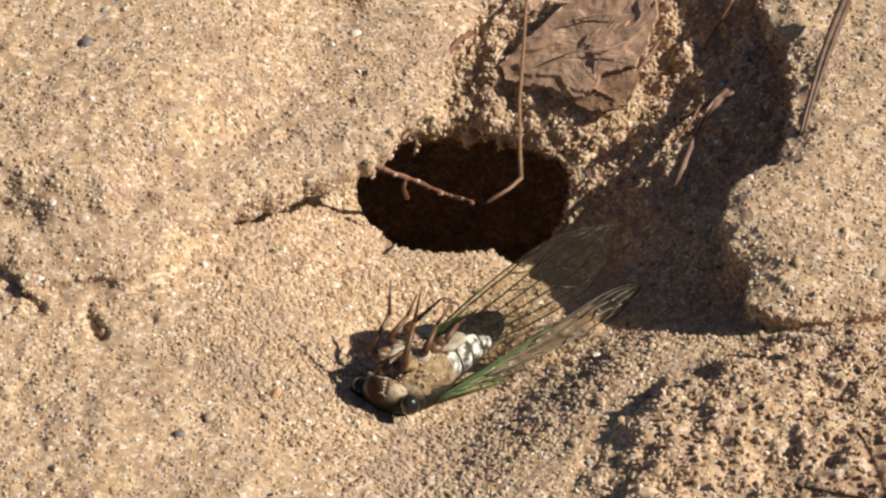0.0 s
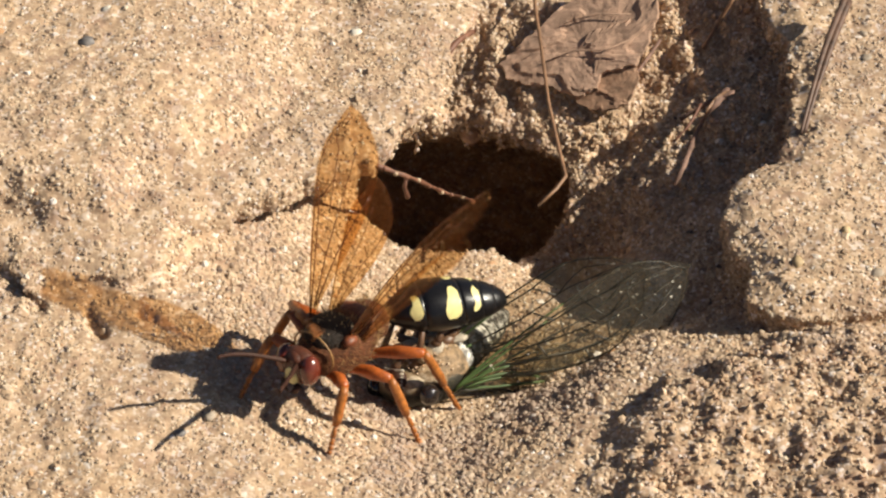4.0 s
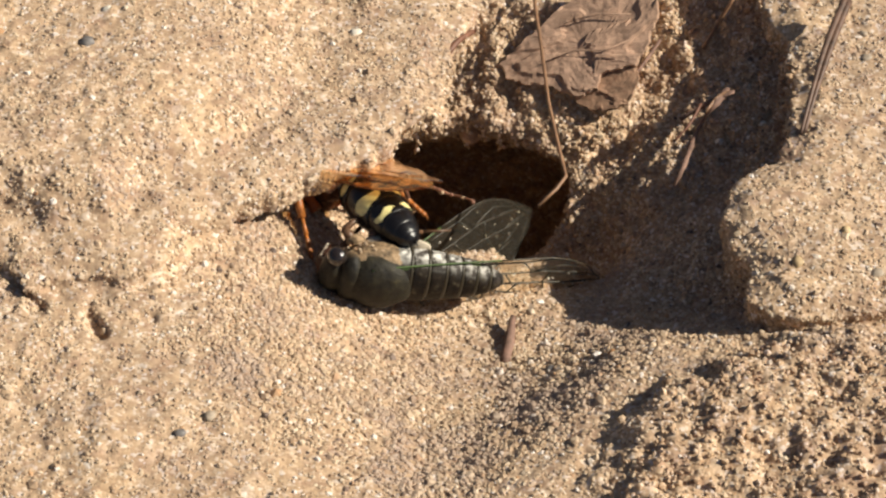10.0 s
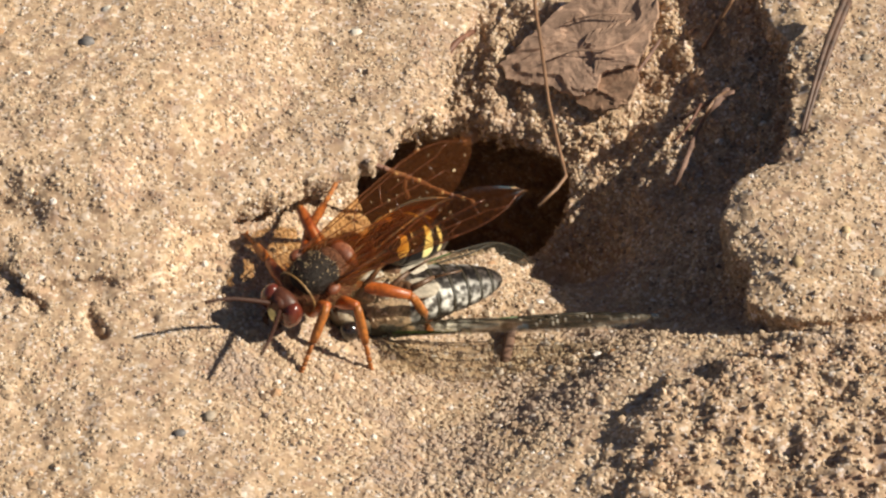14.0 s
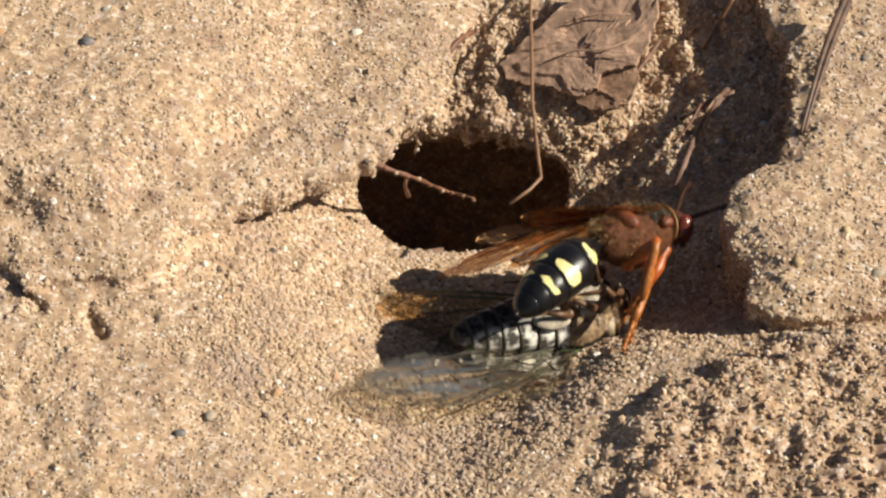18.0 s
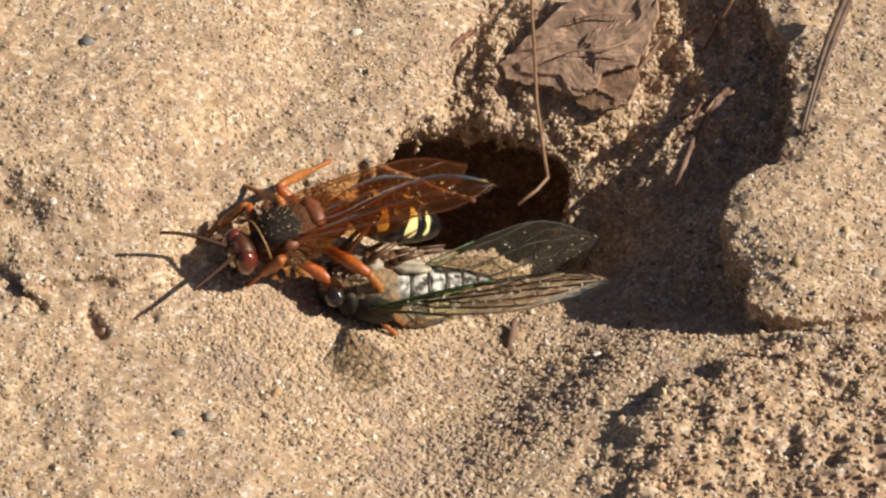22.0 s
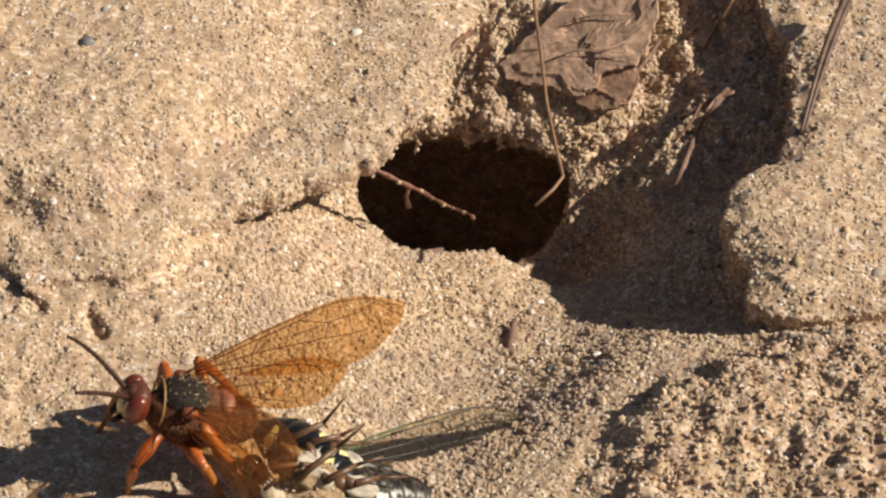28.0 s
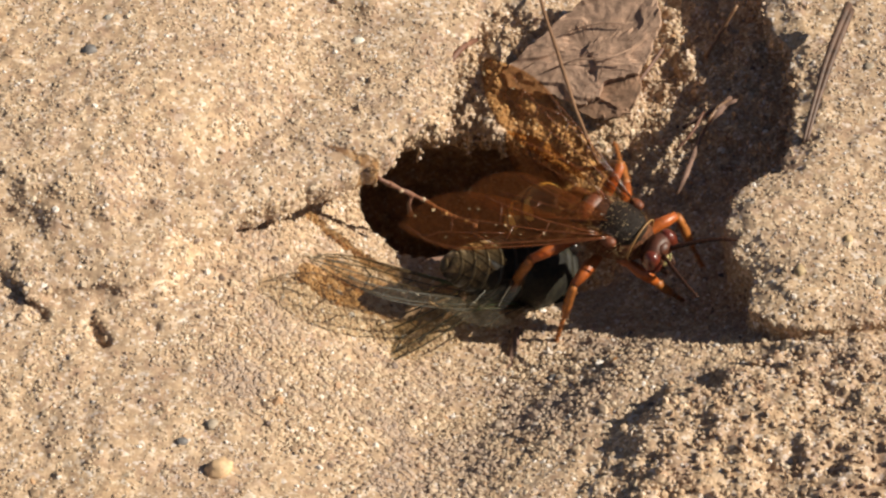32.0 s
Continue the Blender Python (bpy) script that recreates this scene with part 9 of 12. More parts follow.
    walk(WP["shin_fr"], [
        (0, pose(0.0065, 0, 0, 2.0, 74.4, 2.3)), (0.2, pose(0.0065, 0, 0, 0.2, 29.3, 0.3)), (0.5, pose(0.0065, 0, 0, 0.2, 29.3, 0.3)),
        (1, pose(0.0065, 0, 0, 0.2, 29.3, 0.3)), (1.25, pose(0.0065, 0, 0, 0.9, 58.7, 1.1)), (1.5, pose(0.0065, 0, 0, 22.4, 87.9, 22.7)),
        (2, pose(0.0065, 0, 0, 174.5, 68.9, 175.2)), (2.5, pose(0.0065, 0, 0, 174.5, 70.0, 175.2)), (3, pose(0.0065, 0, 0, 174.0, 65.3, 174.8)),
        (3.5, pose(0.0065, 0, 0, 172.3, 81.1, 172.8)), (4.5, pose(0.0065, 0, 0, 174.5, 71.9, 175.1)), (4.75, pose(0.0065, 0, 0, 104.4, 43.8, 119.6)),
        (5, pose(0.0065, 0, 0, 82.6, 5.6, 117.3)), (5.25, pose(0.0065, 0, 0, 58.9, -30.7, 130.2)), (5.5, pose(0.0065, 0, 0, 8.0, -52.9, 173.4)),
        (6, pose(0.0065, 0, 0, 1.4, -45.8, 178.9)), (6.167, pose(0.0065, 0, 0, 60.2, -25.6, 136.8)), (6.333, pose(0.0065, 0, 0, 94.4, 12.4, 127.3)),
        (6.5, pose(0.0065, 0, 0, 137.4, 48.4, 145.7)), (7, pose(0.0065, 0, 0, 155.9, 54.8, 160.1)), (7.167, pose(0.0065, 0, 0, 100.2, 19.4, 127.4)),
        (7.333, pose(0.0065, 0, 0, 65.3, -23.4, 133.1)), (7.5, pose(0.0065, 0, 0, 2.7, -48.8, 177.8)), (7.625, pose(0.0065, 0, 0, 50.2, -29.0, 129.3)),
        (7.75, pose(0.0065, 0, 0, 69.9, 7.5, 108.3)), (7.875, pose(0.0065, 0, 0, 79.1, 47.9, 95.7)), (8, pose(0.0065, 0, 0, 16.4, 87.7, 16.7)),
        (8.5, pose(0.0065, 0, 0, 173.9, 75.9, 174.4)), (8.625, pose(0.0065, 0, 0, 99.0, 44.6, 115.0)), (8.75, pose(0.0065, 0, 0, 79.0, 4.9, 115.7)),
        (8.875, pose(0.0065, 0, 0, 54.7, -31.8, 131.5)), (9, pose(0.0065, 0, 0, 1.2, -51.8, 179.0)), (9.125, pose(0.0065, 0, 0, 56.2, -32.5, 134.0)),
        (9.25, pose(0.0065, 0, 0, 83.3, 3.1, 120.7)), (9.375, pose(0.0065, 0, 0, 108.4, 40.7, 124.7)), (9.5, pose(0.0065, 0, 0, 174.3, 66.5, 175.1)),
        (10, pose(0.0065, 0, 0, 15.7, 87.3, 16.1)), (11, pose(0.0065, 0, 0, 22.6, 87.9, 22.9)), (12, pose(0.0065, 0, 0, 173.4, 80.1, 173.9)),
        (13, pose(0.0065, 0, 0, 174.1, 78.2, 174.6)), (13.5, pose(0.0065, 0, 0, 171.9, 61.3, 173.1)), (13.75, pose(0.0065, 0, 0, 7.2, 73.7, 7.9)),
        (14, pose(0.0065, 0, 0, 0.2, 29.3, 0.3)), (14.25, pose(0.0065, 0, 0, 3.5, 70.8, 4.0)), (14.5, pose(0.0065, 0, 0, 174.3, 67.5, 175.0)),
        (15.5, pose(0.0065, 0, 0, 173.9, 65.4, 174.8)), (15.75, pose(0.0065, 0, 0, 106.8, 44.0, 132.7)), (16, pose(0.0065, 0, 0, 75.1, 12.6, 132.3)),
        (16.25, pose(0.0065, 0, 0, 43.2, -14.5, 148.4)), (16.5, pose(0.0065, 0, 0, 0.4, -26.3, 179.6)), (16.575, pose(0.0065, 0, 0, 43.6, -14.9, 149.6)),
        (16.65, pose(0.0065, 0, 0, 76.5, 11.2, 134.4)), (16.725, pose(0.0065, 0, 0, 109.6, 41.4, 135.8)), (16.8, pose(0.0065, 0, 0, 172.2, 61.6, 173.4)),
        (16.85, pose(0.0065, 0, 0, 113.3, 38.8, 129.5)), (16.9, pose(0.0065, 0, 0, 87.1, 4.3, 123.0)), (16.95, pose(0.0065, 0, 0, 61.1, -29.5, 132.9)),
        (17, pose(0.0065, 0, 0, 12.4, -51.3, 169.9)), (17.125, pose(0.0065, 0, 0, 61.2, -29.0, 132.3)), (17.25, pose(0.0065, 0, 0, 87.0, 5.5, 122.3)),
        (17.375, pose(0.0065, 0, 0, 113.4, 40.7, 129.0)), (17.5, pose(0.0065, 0, 0, 176.4, 63.1, 176.9)), (17.75, pose(0.0065, 0, 0, 4.4, 78.1, 4.7)),
        (18, pose(0.0065, 0, 0, 0.2, 39.4, 0.3)), (18.25, pose(0.0065, 0, 0, 0.7, 73.3, 0.8)), (18.5, pose(0.0065, 0, 0, 179.4, 72.8, 179.4)),
        (18.6, pose(0.0065, 0, 0, 0.5, 68.2, 0.6)), (18.7, pose(0.0065, 0, 0, 0.2, 29.3, 0.3)), (18.85, pose(0.0065, 0, 0, 11.5, 74.8, 12.5)),
        (19, pose(0.0065, 0, 0, 168.7, 58.5, 170.6)), (19.5, pose(0.0065, 0, 0, 172.2, 60.8, 173.4)), (19.667, pose(0.0065, 0, 0, 109.5, 32.3, 127.0)),
        (19.833, pose(0.0065, 0, 0, 81.7, -9.0, 123.4)), (20, pose(0.0065, 0, 0, 44.2, -46.1, 144.7)), (20.167, pose(0.0065, 0, 0, 79.7, -13.7, 125.2)),
        (20.333, pose(0.0065, 0, 0, 105.2, 22.6, 126.7)), (20.5, pose(0.0065, 0, 0, 147.7, 52.5, 153.7)), (21, pose(0.0065, 0, 0, 2.3, 72.7, 2.7)),
        (22, pose(0.0065, 0, 0, 174.0, 66.0, 174.9)), (22.5, pose(0.0065, 0, 0, 174.4, 69.5, 175.1)), (23, pose(0.0065, 0, 0, 174.2, 66.9, 175.0)),
        (23.5, pose(0.0065, 0, 0, 173.9, 65.5, 174.8)), (23.625, pose(0.0065, 0, 0, 108.1, 41.4, 128.1)), (23.75, pose(0.0065, 0, 0, 80.2, 6.2, 125.5)),
        (23.875, pose(0.0065, 0, 0, 50.7, -26.2, 140.3)), (24, pose(0.0065, 0, 0, 1.4, -42.3, 178.8)), (24.125, pose(0.0065, 0, 0, 50.7, -26.1, 140.2)),
        (24.25, pose(0.0065, 0, 0, 80.0, 6.3, 125.3)), (24.375, pose(0.0065, 0, 0, 107.8, 41.6, 127.8)), (24.5, pose(0.0065, 0, 0, 174.0, 65.9, 174.8)),
        (25, pose(0.0065, 0, 0, 170.2, 60.1, 171.8)), (25.5, pose(0.0065, 0, 0, 174.2, 67.3, 175.0)), (26.5, pose(0.0065, 0, 0, 164.6, 86.2, 165.0)),
        (27.5, pose(0.0065, 0, 0, 1.6, 70.1, 1.9)), (28, pose(0.0065, 0, 0, 1.8, 71.7, 2.0)), (28.5, pose(0.0065, 0, 0, 1.6, 70.6, 1.9)),
        (29, pose(0.0065, 0, 0, 172.5, 81.1, 172.9)), (29.3, pose(0.0065, 0, 0, 2.8, 77.3, 3.1)), (29.5, pose(0.0065, 0, 0, 2.3, 75.1, 2.6)),
        (30, pose(0.0065, 0, 0, 171.4, 82.8, 171.9)), (30.5, pose(0.0065, 0, 0, 177.1, 67.3, 177.5)), (31, pose(0.0065, 0, 0, 114.0, 89.1, 114.3)),
        (31.25, pose(0.0065, 0, 0, 0.9, 59.8, 1.2)), (31.5, pose(0.0065, 0, 0, 0.2, 29.3, 0.3)), (32, pose(0.0065, 0, 0, 0.1, 49.1, 0.1))])
    walk(WP["mr"], [
        (0, pose(0.0008, -0.0032, -0.004, 15.3, -3.5, -86.6)), (0.2, pose(0.0008, -0.0032, -0.004, 12.2, -51.4, -98.7)), (0.5, pose(0.0008, -0.0032, -0.004, 3.1, -19.0, -85.1)),
        (1, pose(0.0008, -0.0032, -0.004, 10.4, -50.1, -95.9)), (1.5, pose(0.0008, -0.0032, -0.004, 17.1, 0.2, -85.8)), (2, pose(0.0008, -0.0032, -0.004, -6.1, -34.3, -79.8)),
        (2.5, pose(0.0008, -0.0032, -0.004, -15.3, -42.6, -72.1)), (3, pose(0.0008, -0.0032, -0.004, -13.8, -56.3, -72.9)), (3.5, pose(0.0008, -0.0032, -0.004, -17.7, -42.6, -70.0)),
        (4.5, pose(0.0008, -0.0032, -0.004, -40.8, -64.6, -50.0)), (4.75, pose(0.0008, -0.0032, -0.004, -39.7, -72.3, -93.8)), (5, pose(0.0008, -0.0032, -0.004, -15.5, -76.4, -160.0)),
        (5.25, pose(0.0008, -0.0032, -0.004, 8.1, -72.1, 134.4)), (5.5, pose(0.0008, -0.0032, -0.004, 8.7, -64.4, 90.9)), (6, pose(0.0008, -0.0032, -0.004, -7.6, -58.5, 101.0)),
        (6.5, pose(0.0008, -0.0032, -0.004, 21.8, -72.3, 79.7)), (7, pose(0.0008, -0.0032, -0.004, 23.9, -48.3, 84.7)), (7.5, pose(0.0008, -0.0032, -0.004, -5.1, -73.6, 102.4)),
        (7.625, pose(0.0008, -0.0032, -0.004, -17.0, -70.0, 156.4)), (7.75, pose(0.0008, -0.0032, -0.004, -16.4, -64.8, -161.4)), (7.875, pose(0.0008, -0.0032, -0.004, -8.9, -60.9, -125.4)),
        (8, pose(0.0008, -0.0032, -0.004, 1.3, -59.7, -91.6)), (8.5, pose(0.0008, -0.0032, -0.004, -30.3, -51.4, -58.5)), (9, pose(0.0008, -0.0032, -0.004, 8.9, -31.8, -90.3)),
        (9.25, pose(0.0008, -0.0032, -0.004, -15.5, -70.6, -85.5)), (9.5, pose(0.0008, -0.0032, -0.004, -166.6, -66.8, 48.2)), (9.75, pose(0.0008, -0.0032, -0.004, 38.3, -75.0, -138.4)),
        (10, pose(0.0008, -0.0032, -0.004, 41.1, -37.6, -121.4)), (11, pose(0.0008, -0.0032, -0.004, 30.1, -42.6, -111.7)), (12, pose(0.0008, -0.0032, -0.004, -28.3, -44.2, -59.7)),
        (13, pose(0.0008, -0.0032, -0.004, -33.1, -42.7, -55.5)), (13.5, pose(0.0008, -0.0032, -0.004, -2.2, -61.2, -86.7)), (13.75, pose(0.0008, -0.0032, -0.004, -19.0, -33.3, -110.5)),
        (14, pose(0.0008, -0.0032, -0.004, -43.0, -12.9, -137.3)), (14.25, pose(0.0008, -0.0032, -0.004, -22.2, -35.0, -107.9)), (14.5, pose(0.0008, -0.0032, -0.004, -14.1, -63.6, -76.2)),
        (15.5, pose(0.0008, -0.0032, -0.004, -17.4, -69.4, -75.7)), (16.5, pose(0.0008, -0.0032, -0.004, -15.9, -73.4, -81.7)), (16.8, pose(0.0008, -0.0032, -0.004, -17.4, -62.9, -71.3)),
        (16.9, pose(0.0008, -0.0032, -0.004, -17.8, -33.7, -103.2)), (17, pose(0.0008, -0.0032, -0.004, -33.2, -8.2, -129.7)), (17.25, pose(0.0008, -0.0032, -0.004, -17.4, -41.0, -132.0)),
        (17.5, pose(0.0008, -0.0032, -0.004, 23.7, -69.8, -162.9)), (17.75, pose(0.0008, -0.0032, -0.004, -13.5, -31.1, -136.9)), (18, pose(0.0008, -0.0032, -0.004, -28.9, 10.2, -138.6)),
        (18.167, pose(0.0008, -0.0032, -0.004, -41.9, -18.6, -164.1)), (18.333, pose(0.0008, -0.0032, -0.004, -40.6, -50.1, 168.7)), (18.5, pose(0.0008, -0.0032, -0.004, 11.7, -71.5, 95.1)),
        (18.55, pose(0.0008, -0.0032, -0.004, -12.9, -64.4, 159.2)), (18.6, pose(0.0008, -0.0032, -0.004, -13.0, -52.9, -159.4)), (18.65, pose(0.0008, -0.0032, -0.004, -2.6, -43.7, -126.0)),
        (18.7, pose(0.0008, -0.0032, -0.004, 11.9, -39.7, -94.4)), (19, pose(0.0008, -0.0032, -0.004, -13.4, -48.2, -73.3)), (19.25, pose(0.0008, -0.0032, -0.004, -65.5, -81.4, -18.2)),
        (19.5, pose(0.0008, -0.0032, -0.004, -167.6, -55.7, 86.9)), (20, pose(0.0008, -0.0032, -0.004, 175.0, -62.1, 91.8)), (20.5, pose(0.0008, -0.0032, -0.004, 135.7, -77.3, 129.7)),
        (20.75, pose(0.0008, -0.0032, -0.004, -40.3, -72.6, -86.8)), (21, pose(0.0008, -0.0032, -0.004, -63.4, -44.5, -98.6)), (21.5, pose(0.0008, -0.0032, -0.004, -46.3, -64.8, -80.1)),
        (22, pose(0.0008, -0.0032, -0.004, -41.1, -87.3, -52.7)), (22.5, pose(0.0008, -0.0032, -0.004, -4.9, -48.7, -82.5)), (22.75, pose(0.0008, -0.0032, -0.004, -14.8, -29.2, -98.7)),
        (23, pose(0.0008, -0.0032, -0.004, -28.6, -12.7, -116.2)), (23.25, pose(0.0008, -0.0032, -0.004, -15.2, -36.1, -99.0)), (23.5, pose(0.0008, -0.0032, -0.004, -7.8, -62.1, -82.0)),
        (24, pose(0.0008, -0.0032, -0.004, -13.6, -71.6, -81.5)), (24.5, pose(0.0008, -0.0032, -0.004, -8.2, -62.2, -81.2)), (25, pose(0.0008, -0.0032, -0.004, 3.2, -69.4, -97.1)),
        (25.5, pose(0.0008, -0.0032, -0.004, -20.7, -69.9, -72.7)), (26.5, pose(0.0008, -0.0032, -0.004, -10.0, -40.4, -76.9)), (27.5, pose(0.0008, -0.0032, -0.004, -17.0, -29.5, -72.5)),
        (28, pose(0.0008, -0.0032, -0.004, -32.3, -30.8, -60.4)), (28.5, pose(0.0008, -0.0032, -0.004, -32.9, -29.7, -60.3)), (29, pose(0.0008, -0.0032, -0.004, 1.9, -45.4, -86.7)),
        (29.3, pose(0.0008, -0.0032, -0.004, 10.1, -1.9, -85.0)), (29.5, pose(0.0008, -0.0032, -0.004, 9.5, -27.4, -90.0)), (30, pose(0.0008, -0.0032, -0.004, 14.4, -49.4, -99.5)),
        (30.167, pose(0.0008, -0.0032, -0.004, -8.9, -52.1, -118.4)), (30.333, pose(0.0008, -0.0032, -0.004, -32.1, -59.3, -136.1)), (30.5, pose(0.0008, -0.0032, -0.004, -57.0, -70.0, -150.4)),
        (30.667, pose(0.0008, -0.0032, -0.004, 61.9, -55.6, 75.2)), (30.833, pose(0.0008, -0.0032, -0.004, 64.2, -8.7, 52.8)), (31, pose(0.0008, -0.0032, -0.004, 47.0, 35.4, 27.5)),
        (31.25, pose(0.0008, -0.0032, -0.004, 1.6, 27.8, -36.1)), (31.5, pose(0.0008, -0.0032, -0.004, -16.0, -7.3, -78.2)), (32, pose(0.0008, -0.0032, -0.004, -5.9, -4.7, -92.0))])
    walk(WP["shin_mr"], [
        (0, pose(0.008, 0, 0, 24.2, 87.5, 24.6)), (0.2, pose(0.008, 0, 0, 170.4, 61.2, 172.0)), (0.5, pose(0.008, 0, 0, 166.1, 84.5, 166.6)),
        (1, pose(0.008, 0, 0, 172.0, 64.1, 173.2)), (1.5, pose(0.008, 0, 0, 2.7, 75.0, 3.1)), (2, pose(0.008, 0, 0, 172.4, 76.7, 173.1)),
        (2.5, pose(0.008, 0, 0, 173.2, 70.1, 174.1)), (3, pose(0.008, 0, 0, 172.4, 65.2, 173.5)), (3.5, pose(0.008, 0, 0, 173.2, 69.4, 174.1)),
        (4.5, pose(0.008, 0, 0, 164.4, 56.7, 167.3)), (4.75, pose(0.008, 0, 0, 111.7, 34.1, 133.3)), (5, pose(0.008, 0, 0, 82.7, 2.1, 129.4)),
        (5.25, pose(0.008, 0, 0, 52.1, -27.7, 142.1)), (5.5, pose(0.008, 0, 0, 3.4, -43.0, 177.3)), (6, pose(0.008, 0, 0, 3.0, -42.1, 177.6)),
        (6.5, pose(0.008, 0, 0, 3.5, -43.3, 177.2)), (7, pose(0.008, 0, 0, 1.2, -34.5, 179.0)), (7.5, pose(0.008, 0, 0, 3.5, -43.4, 177.2)),
        (7.625, pose(0.008, 0, 0, 52.4, -27.5, 141.5)), (7.75, pose(0.008, 0, 0, 82.8, 2.8, 128.7)), (7.875, pose(0.008, 0, 0, 111.8, 35.3, 132.9)),
        (8, pose(0.008, 0, 0, 166.3, 57.9, 168.8)), (8.5, pose(0.008, 0, 0, 170.9, 61.3, 172.4)), (9, pose(0.008, 0, 0, 169.5, 82.2, 170.1)),
        (9.5, pose(0.008, 0, 0, 120.0, 35.3, 135.6)), (10, pose(0.008, 0, 0, 174.1, 70.9, 174.8)), (11, pose(0.008, 0, 0, 173.4, 73.5, 174.1)),
        (12, pose(0.008, 0, 0, 173.5, 72.0, 174.3)), (13, pose(0.008, 0, 0, 173.7, 71.3, 174.5)), (13.5, pose(0.008, 0, 0, 168.7, 59.5, 170.7)),
        (13.75, pose(0.008, 0, 0, 10.4, 74.3, 11.5)), (14, pose(0.008, 0, 0, 0.1, 29.1, 0.1)), (14.25, pose(0.008, 0, 0, 13.5, 74.8, 14.9)),
        (14.5, pose(0.008, 0, 0, 166.4, 57.9, 168.9)), (15.5, pose(0.008, 0, 0, 161.8, 55.8, 165.3)), (16.5, pose(0.008, 0, 0, 155.4, 53.6, 160.2)),
        (16.8, pose(0.008, 0, 0, 168.9, 59.6, 170.9)), (17, pose(0.008, 0, 0, 2.9, 80.0, 3.2)), (17.25, pose(0.008, 0, 0, 111.1, 63.0, 119.4)),
        (17.5, pose(0.008, 0, 0, 115.9, 31.6, 133.5)), (17.75, pose(0.008, 0, 0, 55.9, 60.0, 64.8)), (18, pose(0.008, 0, 0, 0.1, 29.1, 0.2)),
        (18.125, pose(0.008, 0, 0, 29.2, 21.1, 46.3)), (18.25, pose(0.008, 0, 0, 43.9, -2.2, 82.3)), (18.375, pose(0.008, 0, 0, 42.7, -29.5, 116.1)),
        (18.5, pose(0.008, 0, 0, 17.9, -49.5, 165.7)), (18.55, pose(0.008, 0, 0, 61.1, -25.8, 129.6)), (18.6, pose(0.008, 0, 0, 83.1, 9.0, 117.8)),
        (18.65, pose(0.008, 0, 0, 104.2, 45.6, 119.7)), (18.7, pose(0.008, 0, 0, 173.1, 73.0, 173.8)), (19, pose(0.008, 0, 0, 173.0, 68.7, 174.0)),
        (19.5, pose(0.008, 0, 0, 173.0, 68.4, 174.0)), (20, pose(0.008, 0, 0, 172.2, 65.1, 173.4)), (20.5, pose(0.008, 0, 0, 169.8, 60.4, 171.5)),
        (21, pose(0.008, 0, 0, 6.5, 86.8, 6.6)), (22, pose(0.008, 0, 0, 161.6, 55.7, 165.1)), (22.5, pose(0.008, 0, 0, 170.8, 61.8, 172.3)),
        (22.75, pose(0.008, 0, 0, 7.6, 73.3, 8.5)), (23, pose(0.008, 0, 0, 0.1, 29.1, 0.2)), (23.25, pose(0.008, 0, 0, 12.5, 74.6, 13.7)),
        (23.5, pose(0.008, 0, 0, 167.3, 58.5, 169.6)), (24, pose(0.008, 0, 0, 159.1, 54.8, 163.1)), (24.5, pose(0.008, 0, 0, 167.9, 58.9, 170.1)),
        (25, pose(0.008, 0, 0, 161.8, 55.8, 165.2)), (25.5, pose(0.008, 0, 0, 161.2, 55.6, 164.8)), (26.5, pose(0.008, 0, 0, 173.1, 69.0, 174.0)),
        (27.5, pose(0.008, 0, 0, 172.6, 77.1, 173.3)), (28, pose(0.008, 0, 0, 173.8, 73.4, 174.5)), (28.5, pose(0.008, 0, 0, 173.8, 73.9, 174.5)),
        (29, pose(0.008, 0, 0, 173.1, 71.5, 173.9)), (29.3, pose(0.008, 0, 0, 3.3, 76.7, 3.7)), (29.5, pose(0.008, 0, 0, 167.8, 83.6, 168.4)),
        (30, pose(0.008, 0, 0, 172.1, 64.3, 173.3)), (30.167, pose(0.008, 0, 0, 115.9, 41.8, 130.3)), (30.333, pose(0.008, 0, 0, 92.3, 9.2, 123.7)),
        (30.5, pose(0.008, 0, 0, 70.8, -23.3, 130.5)), (30.667, pose(0.008, 0, 0, 65.4, 9.8, 97.7)), (30.833, pose(0.008, 0, 0, 39.1, 32.9, 54.3)),
        (31, pose(0.008, 0, 0, 0.0, 29.1, 0.0)), (31.5, pose(0.008, 0, 0, 4.3, 79.3, 4.6)), (32, pose(0.008, 0, 0, 2.6, 74.0, 3.0))])
